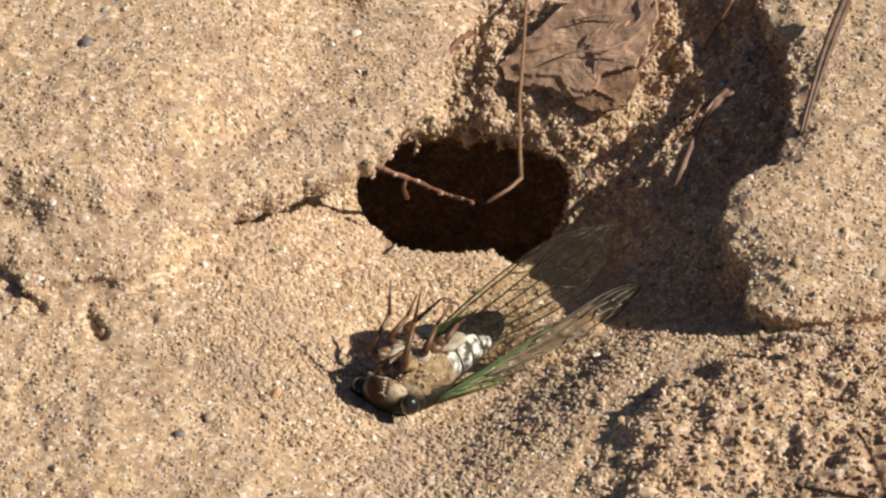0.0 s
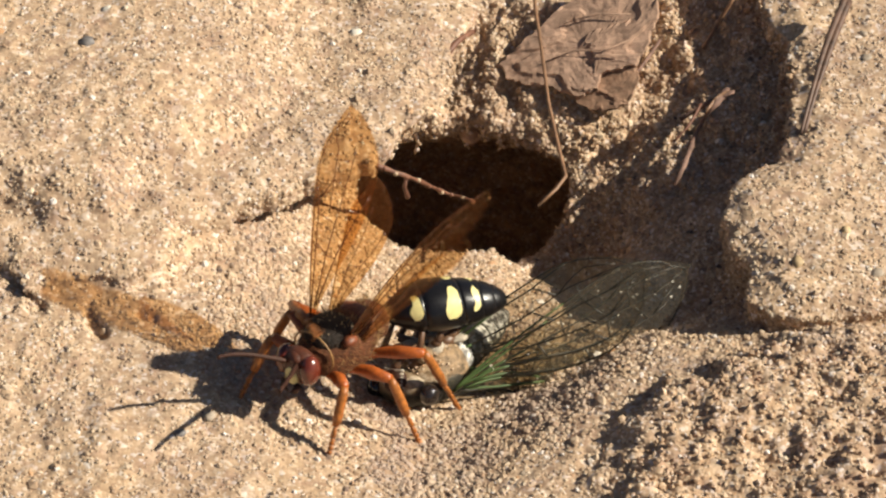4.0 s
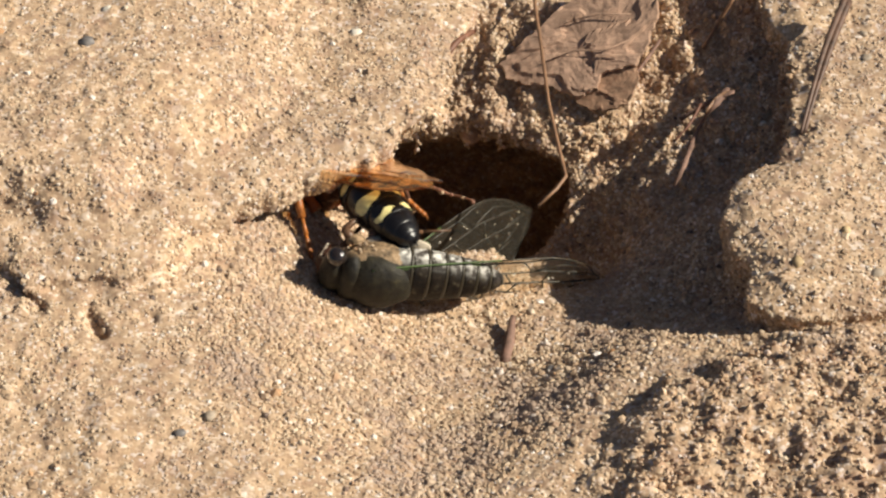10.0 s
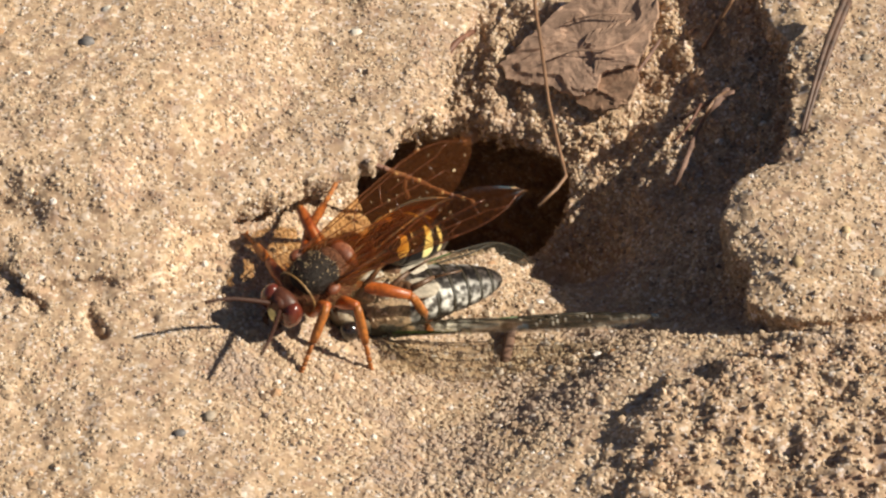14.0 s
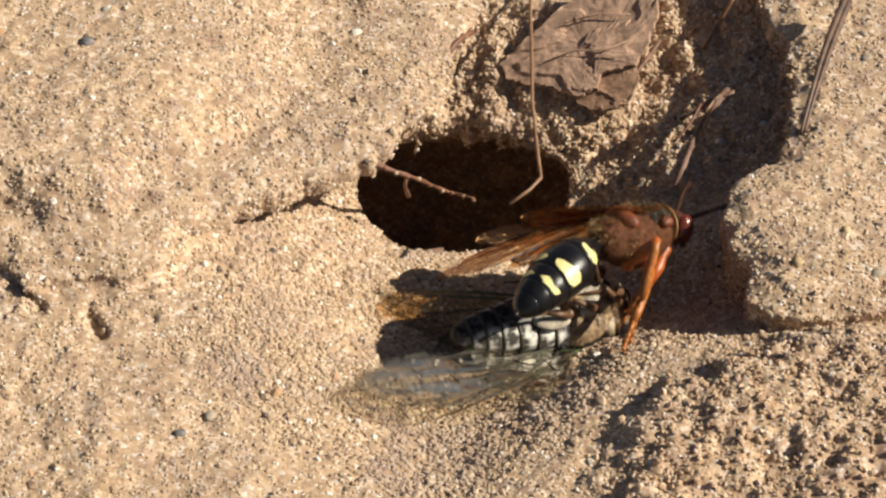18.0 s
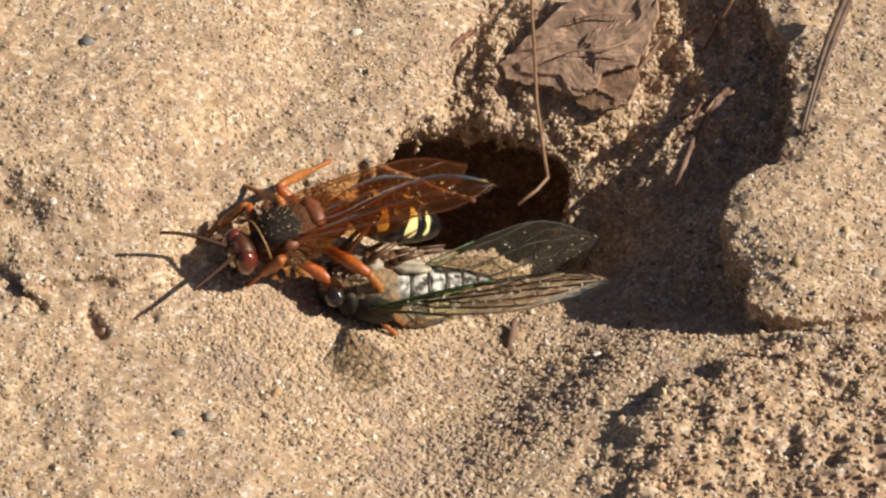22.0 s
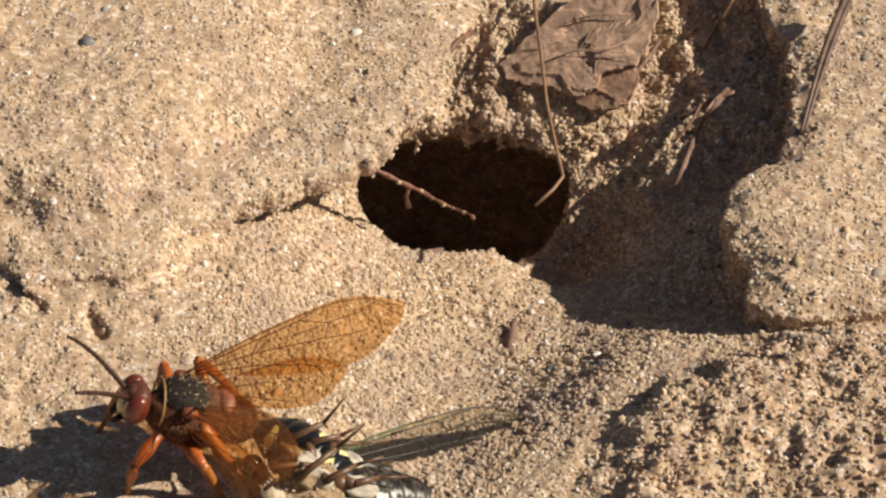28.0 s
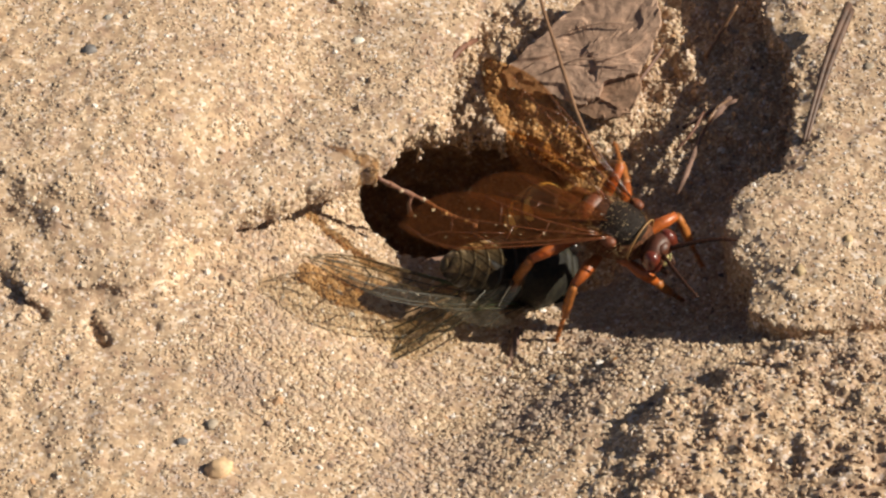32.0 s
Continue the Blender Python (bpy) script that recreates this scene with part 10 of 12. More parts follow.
    walk(WP["hr"], [
        (0, pose(-0.0042, -0.0032, -0.0036, 140.5, -62.2, -84.0)), (0.2, pose(-0.0042, -0.0032, -0.0036, 138.8, -58.5, -81.4)), (0.3, pose(-0.0042, -0.0032, -0.0036, -143.0, -61.2, -112.8)),
        (0.4, pose(-0.0042, -0.0032, -0.0036, -81.2, -47.4, -126.2)), (0.5, pose(-0.0042, -0.0032, -0.0036, -35.8, -32.9, -117.8)), (1, pose(-0.0042, -0.0032, -0.0036, -39.1, -37.2, -119.6)),
        (1.5, pose(-0.0042, -0.0032, -0.0036, -2.8, -9.2, -112.6)), (2, pose(-0.0042, -0.0032, -0.0036, -25.2, -27.8, -104.3)), (2.5, pose(-0.0042, -0.0032, -0.0036, -28.6, -19.6, -103.8)),
        (3, pose(-0.0042, -0.0032, -0.0036, -18.5, -23.4, -108.5)), (3.5, pose(-0.0042, -0.0032, -0.0036, -31.4, -21.8, -101.8)), (3.75, pose(-0.0042, -0.0032, -0.0036, 4.2, -18.0, -85.0)),
        (4, pose(-0.0042, -0.0032, -0.0036, 39.6, -24.2, -68.8)), (4.25, pose(-0.0042, -0.0032, -0.0036, 75.6, -38.0, -58.8)), (4.5, pose(-0.0042, -0.0032, -0.0036, 119.2, -54.1, -61.9)),
        (5.5, pose(-0.0042, -0.0032, -0.0036, 59.6, -66.2, -14.0)), (6, pose(-0.0042, -0.0032, -0.0036, 96.6, -76.7, -48.5)), (6.5, pose(-0.0042, -0.0032, -0.0036, 79.1, -69.4, -30.7)),
        (7, pose(-0.0042, -0.0032, -0.0036, 51.0, -62.2, -4.6)), (7.125, pose(-0.0042, -0.0032, -0.0036, 29.9, -53.3, -28.9)), (7.25, pose(-0.0042, -0.0032, -0.0036, 7.5, -50.0, -53.5)),
        (7.375, pose(-0.0042, -0.0032, -0.0036, -15.0, -52.8, -78.1)), (7.5, pose(-0.0042, -0.0032, -0.0036, -36.3, -61.3, -102.3)), (8, pose(-0.0042, -0.0032, -0.0036, -35.5, -36.7, -97.4)),
        (8.5, pose(-0.0042, -0.0032, -0.0036, -57.0, -40.0, -78.4)), (8.75, pose(-0.0042, -0.0032, -0.0036, -26.9, -28.0, -100.6)), (9, pose(-0.0042, -0.0032, -0.0036, -5.5, -9.3, -112.7)),
        (9.167, pose(-0.0042, -0.0032, -0.0036, 10.3, 0.5, -72.4)), (9.333, pose(-0.0042, -0.0032, -0.0036, 28.6, -2.4, -31.2)), (9.5, pose(-0.0042, -0.0032, -0.0036, 40.8, -16.5, 8.2)),
        (9.75, pose(-0.0042, -0.0032, -0.0036, 47.1, -63.7, 6.4)), (10, pose(-0.0042, -0.0032, -0.0036, -144.3, -68.7, -158.6)), (10.5, pose(-0.0042, -0.0032, -0.0036, -98.3, -67.0, -155.4)),
        (11, pose(-0.0042, -0.0032, -0.0036, -54.1, -66.7, -150.1)), (11.5, pose(-0.0042, -0.0032, -0.0036, -54.5, -58.2, -114.8)), (12, pose(-0.0042, -0.0032, -0.0036, -47.0, -50.8, -86.0)),
        (13, pose(-0.0042, -0.0032, -0.0036, -51.0, -47.3, -82.1)), (13.167, pose(-0.0042, -0.0032, -0.0036, -95.7, -49.1, -86.4)), (13.333, pose(-0.0042, -0.0032, -0.0036, -142.7, -52.4, -87.5)),
        (13.5, pose(-0.0042, -0.0032, -0.0036, 166.5, -55.1, -84.0)), (13.667, pose(-0.0042, -0.0032, -0.0036, -128.7, -50.5, -104.1)), (13.833, pose(-0.0042, -0.0032, -0.0036, -77.5, -37.8, -107.7)),
        (14, pose(-0.0042, -0.0032, -0.0036, -33.7, -27.3, -98.7)), (14.5, pose(-0.0042, -0.0032, -0.0036, -80.6, -49.5, -81.7)), (15.5, pose(-0.0042, -0.0032, -0.0036, -54.5, -49.0, -85.9)),
        (16.5, pose(-0.0042, -0.0032, -0.0036, -45.8, -49.9, -90.8)), (16.8, pose(-0.0042, -0.0032, -0.0036, -49.0, -52.3, -87.5)), (17, pose(-0.0042, -0.0032, -0.0036, -42.5, -49.6, -74.6)),
        (17.167, pose(-0.0042, -0.0032, -0.0036, -84.1, -43.5, -87.0)), (17.333, pose(-0.0042, -0.0032, -0.0036, -124.7, -44.5, -101.6)), (17.5, pose(-0.0042, -0.0032, -0.0036, -167.4, -52.2, -112.4)),
        (18, pose(-0.0042, -0.0032, -0.0036, 175.5, -41.8, -104.7)), (18.25, pose(-0.0042, -0.0032, -0.0036, 125.3, -63.9, -69.2)), (18.5, pose(-0.0042, -0.0032, -0.0036, 53.3, -54.3, -11.4)),
        (18.7, pose(-0.0042, -0.0032, -0.0036, 138.3, -69.9, -83.4)), (18.775, pose(-0.0042, -0.0032, -0.0036, -165.6, -67.4, -98.5)), (18.85, pose(-0.0042, -0.0032, -0.0036, -120.3, -61.6, -102.1)),
        (18.925, pose(-0.0042, -0.0032, -0.0036, -82.7, -56.2, -96.9)), (19, pose(-0.0042, -0.0032, -0.0036, -48.2, -53.5, -87.6)), (19.5, pose(-0.0042, -0.0032, -0.0036, -51.2, -51.6, -85.0)),
        (19.75, pose(-0.0042, -0.0032, -0.0036, -94.5, -54.5, -90.5)), (20, pose(-0.0042, -0.0032, -0.0036, -141.7, -58.8, -91.2)), (20.25, pose(-0.0042, -0.0032, -0.0036, -177.8, -60.0, -89.3)),
        (20.5, pose(-0.0042, -0.0032, -0.0036, 145.2, -60.4, -86.4)), (21, pose(-0.0042, -0.0032, -0.0036, 78.8, -53.0, -27.5)), (22, pose(-0.0042, -0.0032, -0.0036, 85.1, -55.9, -33.1)),
        (22.125, pose(-0.0042, -0.0032, -0.0036, 55.1, -37.2, -42.5)), (22.25, pose(-0.0042, -0.0032, -0.0036, 27.0, -24.0, -59.5)), (22.375, pose(-0.0042, -0.0032, -0.0036, -2.2, -19.5, -80.2)),
        (22.5, pose(-0.0042, -0.0032, -0.0036, -31.3, -25.0, -100.7)), (23, pose(-0.0042, -0.0032, -0.0036, -30.7, -32.1, -100.1)), (23.5, pose(-0.0042, -0.0032, -0.0036, -40.5, -42.3, -93.0)),
        (24, pose(-0.0042, -0.0032, -0.0036, -49.7, -48.8, -89.0)), (24.5, pose(-0.0042, -0.0032, -0.0036, -41.9, -45.1, -92.1)), (25, pose(-0.0042, -0.0032, -0.0036, -47.0, -52.6, -94.8)),
        (25.167, pose(-0.0042, -0.0032, -0.0036, -101.7, -58.0, -92.2)), (25.333, pose(-0.0042, -0.0032, -0.0036, -163.2, -59.6, -81.9)), (25.5, pose(-0.0042, -0.0032, -0.0036, 137.7, -55.7, -74.4)),
        (25.75, pose(-0.0042, -0.0032, -0.0036, -170.2, -57.1, -87.1)), (26, pose(-0.0042, -0.0032, -0.0036, -120.7, -52.6, -96.7)), (26.25, pose(-0.0042, -0.0032, -0.0036, -78.5, -45.5, -97.6)),
        (26.5, pose(-0.0042, -0.0032, -0.0036, -40.7, -39.6, -92.0)), (27.5, pose(-0.0042, -0.0032, -0.0036, -52.6, -43.9, -82.0)), (27.625, pose(-0.0042, -0.0032, -0.0036, -97.1, -53.2, -81.0)),
        (27.75, pose(-0.0042, -0.0032, -0.0036, -152.0, -58.7, -67.6)), (27.875, pose(-0.0042, -0.0032, -0.0036, 150.7, -55.5, -51.6)), (28, pose(-0.0042, -0.0032, -0.0036, 103.4, -46.7, -47.1)),
        (28.5, pose(-0.0042, -0.0032, -0.0036, 102.1, -46.1, -45.7)), (28.625, pose(-0.0042, -0.0032, -0.0036, 70.8, -35.0, -58.9)), (28.75, pose(-0.0042, -0.0032, -0.0036, 40.1, -30.7, -75.9)),
        (28.875, pose(-0.0042, -0.0032, -0.0036, 9.4, -34.4, -93.1)), (29, pose(-0.0042, -0.0032, -0.0036, -21.8, -45.0, -106.8)), (29.3, pose(-0.0042, -0.0032, -0.0036, -12.6, -25.7, -110.9)),
        (29.4, pose(-0.0042, -0.0032, -0.0036, 11.2, -28.8, -86.2)), (29.5, pose(-0.0042, -0.0032, -0.0036, 33.1, -40.3, -63.2)), (29.75, pose(-0.0042, -0.0032, -0.0036, 12.0, -31.2, -84.5)),
        (30, pose(-0.0042, -0.0032, -0.0036, -10.3, -29.3, -106.9)), (30.5, pose(-0.0042, -0.0032, -0.0036, 13.2, -68.0, -121.6)), (30.75, pose(-0.0042, -0.0032, -0.0036, 8.6, -36.5, -112.0)),
        (31, pose(-0.0042, -0.0032, -0.0036, 10.0, -4.9, -106.6)), (31.5, pose(-0.0042, -0.0032, -0.0036, -20.8, -28.8, -73.9)), (32, pose(-0.0042, -0.0032, -0.0036, -16.2, -16.2, -109.7))])
    walk(WP["shin_hr"], [
        (0, pose(0.0095, 0, 0, 6.4, -51.7, 174.7)), (0.2, pose(0.0095, 0, 0, 8.4, -52.8, 172.9)), (0.275, pose(0.0095, 0, 0, 55.7, -29.8, 125.8)),
        (0.35, pose(0.0095, 0, 0, 73.8, 7.6, 107.7)), (0.425, pose(0.0095, 0, 0, 83.5, 48.1, 98.3)), (0.5, pose(0.0095, 0, 0, 104.2, 89.3, 104.5)),
        (1, pose(0.0095, 0, 0, 174.9, 80.5, 175.2)), (1.5, pose(0.0095, 0, 0, 157.6, 86.7, 158.1)), (2, pose(0.0095, 0, 0, 171.9, 79.2, 172.4)),
        (2.5, pose(0.0095, 0, 0, 162.8, 86.2, 163.2)), (3, pose(0.0095, 0, 0, 43.5, 88.5, 43.9)), (3.5, pose(0.0095, 0, 0, 169.0, 83.6, 169.4)),
        (3.75, pose(0.0095, 0, 0, 91.4, 47.3, 105.8)), (4, pose(0.0095, 0, 0, 77.6, 7.3, 110.6)), (4.25, pose(0.0095, 0, 0, 58.2, -30.0, 126.1)),
        (4.5, pose(0.0095, 0, 0, 10.3, -53.8, 171.3)), (5.5, pose(0.0095, 0, 0, 1.9, -45.3, 178.4)), (6, pose(0.0095, 0, 0, 3.9, -49.8, 176.7)),
        (6.5, pose(0.0095, 0, 0, 2.4, -46.8, 178.0)), (7, pose(0.0095, 0, 0, 1.0, -39.4, 179.2)), (7.125, pose(0.0095, 0, 0, 48.4, -26.1, 144.2)),
        (7.25, pose(0.0095, 0, 0, 79.4, 2.6, 129.5)), (7.375, pose(0.0095, 0, 0, 107.9, 34.6, 131.1)), (7.5, pose(0.0095, 0, 0, 159.9, 58.9, 163.0)),
        (8, pose(0.0095, 0, 0, 167.9, 62.5, 169.7)), (8.5, pose(0.0095, 0, 0, 169.1, 62.2, 170.7)), (9, pose(0.0095, 0, 0, 5.5, 81.1, 5.9)),
        (9.125, pose(0.0095, 0, 0, 68.7, 47.8, 88.5)), (9.25, pose(0.0095, 0, 0, 62.5, 9.3, 107.9)), (9.375, pose(0.0095, 0, 0, 43.0, -24.5, 133.1)),
        (9.5, pose(0.0095, 0, 0, 0.5, -41.0, 179.6)), (10, pose(0.0095, 0, 0, 10.4, -53.6, 171.3)), (10.5, pose(0.0095, 0, 0, 67.9, -27.6, 129.1)),
        (11, pose(0.0095, 0, 0, 97.5, 12.3, 122.9)), (11.5, pose(0.0095, 0, 0, 118.9, 43.3, 130.8)), (12, pose(0.0095, 0, 0, 171.4, 65.0, 172.6)),
        (13, pose(0.0095, 0, 0, 171.9, 65.5, 173.0)), (13.167, pose(0.0095, 0, 0, 106.9, 34.8, 123.2)), (13.333, pose(0.0095, 0, 0, 81.9, -7.5, 120.7)),
        (13.5, pose(0.0095, 0, 0, 47.6, -45.9, 141.4)), (13.667, pose(0.0095, 0, 0, 81.1, -6.9, 119.6)), (13.833, pose(0.0095, 0, 0, 104.4, 36.5, 120.4)),
        (14, pose(0.0095, 0, 0, 172.7, 69.3, 173.6)), (14.5, pose(0.0095, 0, 0, 128.0, 45.3, 138.1)), (15.5, pose(0.0095, 0, 0, 157.1, 57.9, 160.7)),
        (16.5, pose(0.0095, 0, 0, 162.9, 59.9, 165.4)), (16.8, pose(0.0095, 0, 0, 164.4, 60.3, 166.7)), (17, pose(0.0095, 0, 0, 172.3, 70.1, 173.2)),
        (17.167, pose(0.0095, 0, 0, 101.9, 34.7, 118.9)), (17.333, pose(0.0095, 0, 0, 77.9, -11.0, 120.0)), (17.5, pose(0.0095, 0, 0, 38.0, -50.1, 148.7)),
        (18, pose(0.0095, 0, 0, 23.0, -53.5, 160.8)), (18.5, pose(0.0095, 0, 0, 3.0, -50.2, 177.5)), (18.7, pose(0.0095, 0, 0, 8.7, -53.0, 172.7)),
        (18.775, pose(0.0095, 0, 0, 59.9, -32.2, 133.0)), (18.85, pose(0.0095, 0, 0, 86.2, 1.5, 122.4)), (18.925, pose(0.0095, 0, 0, 111.3, 36.3, 127.9)),
        (19, pose(0.0095, 0, 0, 165.8, 60.9, 167.9)), (19.5, pose(0.0095, 0, 0, 165.3, 60.6, 167.5)), (19.75, pose(0.0095, 0, 0, 108.1, 29.5, 125.6)),
        (20, pose(0.0095, 0, 0, 81.8, -12.0, 123.1)), (20.25, pose(0.0095, 0, 0, 56.7, -38.2, 135.6)), (20.5, pose(0.0095, 0, 0, 11.0, -53.6, 170.8)),
        (21, pose(0.0095, 0, 0, 8.3, -54.0, 173.1)), (22, pose(0.0095, 0, 0, 4.5, -51.2, 176.3)), (22.125, pose(0.0095, 0, 0, 56.4, -30.8, 132.4)),
        (22.25, pose(0.0095, 0, 0, 81.5, 4.9, 118.5)), (22.375, pose(0.0095, 0, 0, 104.1, 43.0, 120.4)), (22.5, pose(0.0095, 0, 0, 172.9, 71.1, 173.7)),
        (23, pose(0.0095, 0, 0, 172.2, 68.1, 173.2)), (23.5, pose(0.0095, 0, 0, 168.5, 62.6, 170.1)), (24, pose(0.0095, 0, 0, 159.5, 58.7, 162.7)),
        (24.5, pose(0.0095, 0, 0, 167.6, 62.0, 169.3)), (25, pose(0.0095, 0, 0, 153.1, 56.8, 157.4)), (25.167, pose(0.0095, 0, 0, 102.1, 21.6, 124.1)),
        (25.333, pose(0.0095, 0, 0, 73.4, -21.2, 125.8)), (25.5, pose(0.0095, 0, 0, 21.1, -53.9, 162.3)), (25.833, pose(0.0095, 0, 0, 74.1, -17.4, 123.1)),
        (26.167, pose(0.0095, 0, 0, 102.2, 29.9, 121.2)), (26.5, pose(0.0095, 0, 0, 171.6, 65.7, 172.7)), (27.5, pose(0.0095, 0, 0, 169.5, 62.8, 171.0)),
        (27.625, pose(0.0095, 0, 0, 110.4, 38.0, 127.6)), (27.75, pose(0.0095, 0, 0, 84.3, 2.4, 122.9)), (27.875, pose(0.0095, 0, 0, 56.8, -31.6, 135.1)),
        (28, pose(0.0095, 0, 0, 4.1, -50.7, 176.6)), (28.5, pose(0.0095, 0, 0, 3.8, -50.3, 176.9)), (28.625, pose(0.0095, 0, 0, 55.7, -30.6, 133.7)),
        (28.75, pose(0.0095, 0, 0, 81.8, 4.5, 119.9)), (28.875, pose(0.0095, 0, 0, 105.7, 42.0, 122.5)), (29, pose(0.0095, 0, 0, 172.4, 69.1, 173.3)),
        (29.3, pose(0.0095, 0, 0, 172.1, 76.5, 172.8)), (29.5, pose(0.0095, 0, 0, 172.9, 64.9, 173.8)), (30, pose(0.0095, 0, 0, 165.1, 84.8, 165.6)),
        (30.5, pose(0.0095, 0, 0, 171.8, 74.6, 172.6)), (31, pose(0.0095, 0, 0, 7.2, 82.6, 7.6)), (31.5, pose(0.0095, 0, 0, 170.0, 80.6, 170.6)),
        (32, pose(0.0095, 0, 0, 23.1, 87.5, 23.5))])
    walk(CICADA, [
        (0, pose(-0.00208, -0.01508, -0.01088, 16.9, -168.2, 48.6)), (2, pose(-0.00208, -0.01508, -0.01088, 16.9, -168.2, 48.6)), (2.5, pose(-0.00192, -0.01508, -0.01088, 17.2, -167.8, 49.2)),
        (3, pose(-0.00197, -0.01571, -0.01044, 21.0, -165.0, 52.3)), (3.5, pose(-0.00108, -0.01491, -0.01107, 20.8, -166.1, 52.4)), (5.5, pose(0.00055, -0.00855, -0.01338, 28.1, -159.6, 60.7)),
        (6, pose(0.00083, -0.00855, -0.01338, 28.2, -159.3, 61.7)), (6.5, pose(-0.00201, -0.00886, -0.01297, 30.2, -159.0, 50.0)), (6.733, pose(-0.00470, -0.00674, -0.01267, 67.4, -155.2, 27.9)),
        (7, pose(-0.00739, -0.00463, -0.01236, -77.2, -15.7, -171.9)), (7.267, pose(-0.00653, -0.00486, -0.01259, 72.9, -161.4, 17.0)), (7.5, pose(-0.00567, -0.00509, -0.01283, 42.9, -163.2, 26.3)),
        (8, pose(-0.00203, -0.00401, -0.01426, 17.6, -169.3, 51.9)), (8.5, pose(-0.00651, -0.00119, -0.01325, 6.1, -177.2, 16.0)), (9, pose(-0.00693, -0.00013, -0.01327, 3.3, -178.7, 12.7)),
        (9.5, pose(-0.00835, 0.00628, -0.01330, 8.2, -171.8, 5.9)), (9.733, pose(-0.00805, 0.00627, -0.01279, 41.5, -170.1, 5.0)), (10, pose(-0.00775, 0.00626, -0.01228, 75.1, -169.2, 3.3)),
        (11, pose(-0.00777, 0.00313, -0.01219, 76.3, -164.5, -1.4)), (12, pose(-0.00719, 0.00272, -0.01260, 75.1, -162.0, 3.5)), (13, pose(-0.00806, 0.00313, -0.01219, 76.3, -164.6, -1.2)),
        (13.267, pose(-0.00807, 0.00334, -0.01268, 41.9, -167.1, 3.4)), (13.5, pose(-0.00808, 0.00355, -0.01318, 8.2, -171.7, 5.8)), (14, pose(-0.00709, 0.00209, -0.01357, 3.8, -170.9, 21.6)),
        (14.5, pose(-0.00767, -0.00256, -0.01246, 7.0, -168.2, 38.6)), (15.5, pose(-0.00731, -0.01513, -0.00949, 6.2, -157.7, 78.4)), (16.5, pose(-0.00711, -0.02304, -0.00689, -5.6, -159.5, 103.2)),
        (16.8, pose(0.00177, -0.02566, -0.00729, 179.5, -19.5, -49.9)), (17, pose(0.00701, -0.02897, -0.00513, -174.3, -17.4, -33.3)), (17.5, pose(0.01267, -0.01071, -0.01204, -171.9, -19.4, -10.5)),
        (18, pose(0.01819, -0.00208, -0.01431, -176.1, 6.0, 20.8)), (18.267, pose(0.01638, 0.00277, -0.01495, 175.6, 5.9, 63.9)), (18.5, pose(0.01456, 0.00762, -0.01560, -10.6, 168.5, -73.2)),
        (18.7, pose(0.00871, 0.00904, -0.01584, -2.8, 167.5, -47.9)), (18.867, pose(0.00722, 0.00893, -0.01511, 37.8, 169.6, -17.6)), (19, pose(0.00572, 0.00882, -0.01438, 72.4, -170.4, 4.5)),
        (20, pose(-0.00007, 0.00815, -0.01403, 72.2, -172.0, 6.1)), (21, pose(-0.00270, 0.00404, -0.01350, 63.6, -175.4, 9.5)), (22, pose(-0.00780, 0.00251, -0.01210, 38.1, -171.9, 6.0)),
        (23, pose(-0.00855, -0.00454, -0.01155, 3.8, -164.5, 37.8)), (24, pose(-0.00341, -0.00665, -0.01330, 19.2, -163.1, 60.2)), (25, pose(-0.00349, -0.01592, -0.01028, 12.9, -161.1, 82.5)),
        (25.5, pose(-0.00684, -0.00931, -0.01128, 13.1, -159.7, 80.3)), (26.5, pose(-0.01192, -0.03262, -0.00252, 8.8, -151.9, 66.1)), (27.5, pose(-0.01414, -0.05280, 0.00145, 3.1, -146.5, 49.4)),
        (28, pose(-0.01675, -0.05114, 0.00102, 1.7, -150.3, 22.6)), (28.5, pose(-0.01675, -0.05114, 0.00102, 1.7, -150.3, 22.6)), (29, pose(-0.01854, -0.05000, 0.00142, -2.5, -147.9, 21.4)),
        (29.133, pose(-0.01824, -0.04311, 0.00035, 8.7, -167.6, -27.9)), (29.3, pose(-0.01795, -0.03623, -0.00072, 1.4, 171.3, -72.6)), (29.5, pose(-0.01472, -0.02390, -0.00401, -0.8, -171.5, -87.4)),
        (30, pose(-0.00153, 0.00268, -0.01516, -2.0, 178.0, -84.1)), (30.5, pose(0.00047, 0.00813, -0.01545, -173.9, -9.2, 44.7)), (30.667, pose(0.00412, 0.00818, -0.01556, 142.5, -0.4, 48.5)),
        (30.833, pose(0.00776, 0.00823, -0.01568, 98.9, 8.5, 45.3)), (31, pose(0.01141, 0.00828, -0.01579, 54.0, 12.7, 36.5)), (31.5, pose(0.01183, 0.01138, -0.01589, 57.9, 19.4, 36.8)),
        (32, pose(0.01257, 0.01242, -0.01588, 68.2, 33.5, 34.1))])
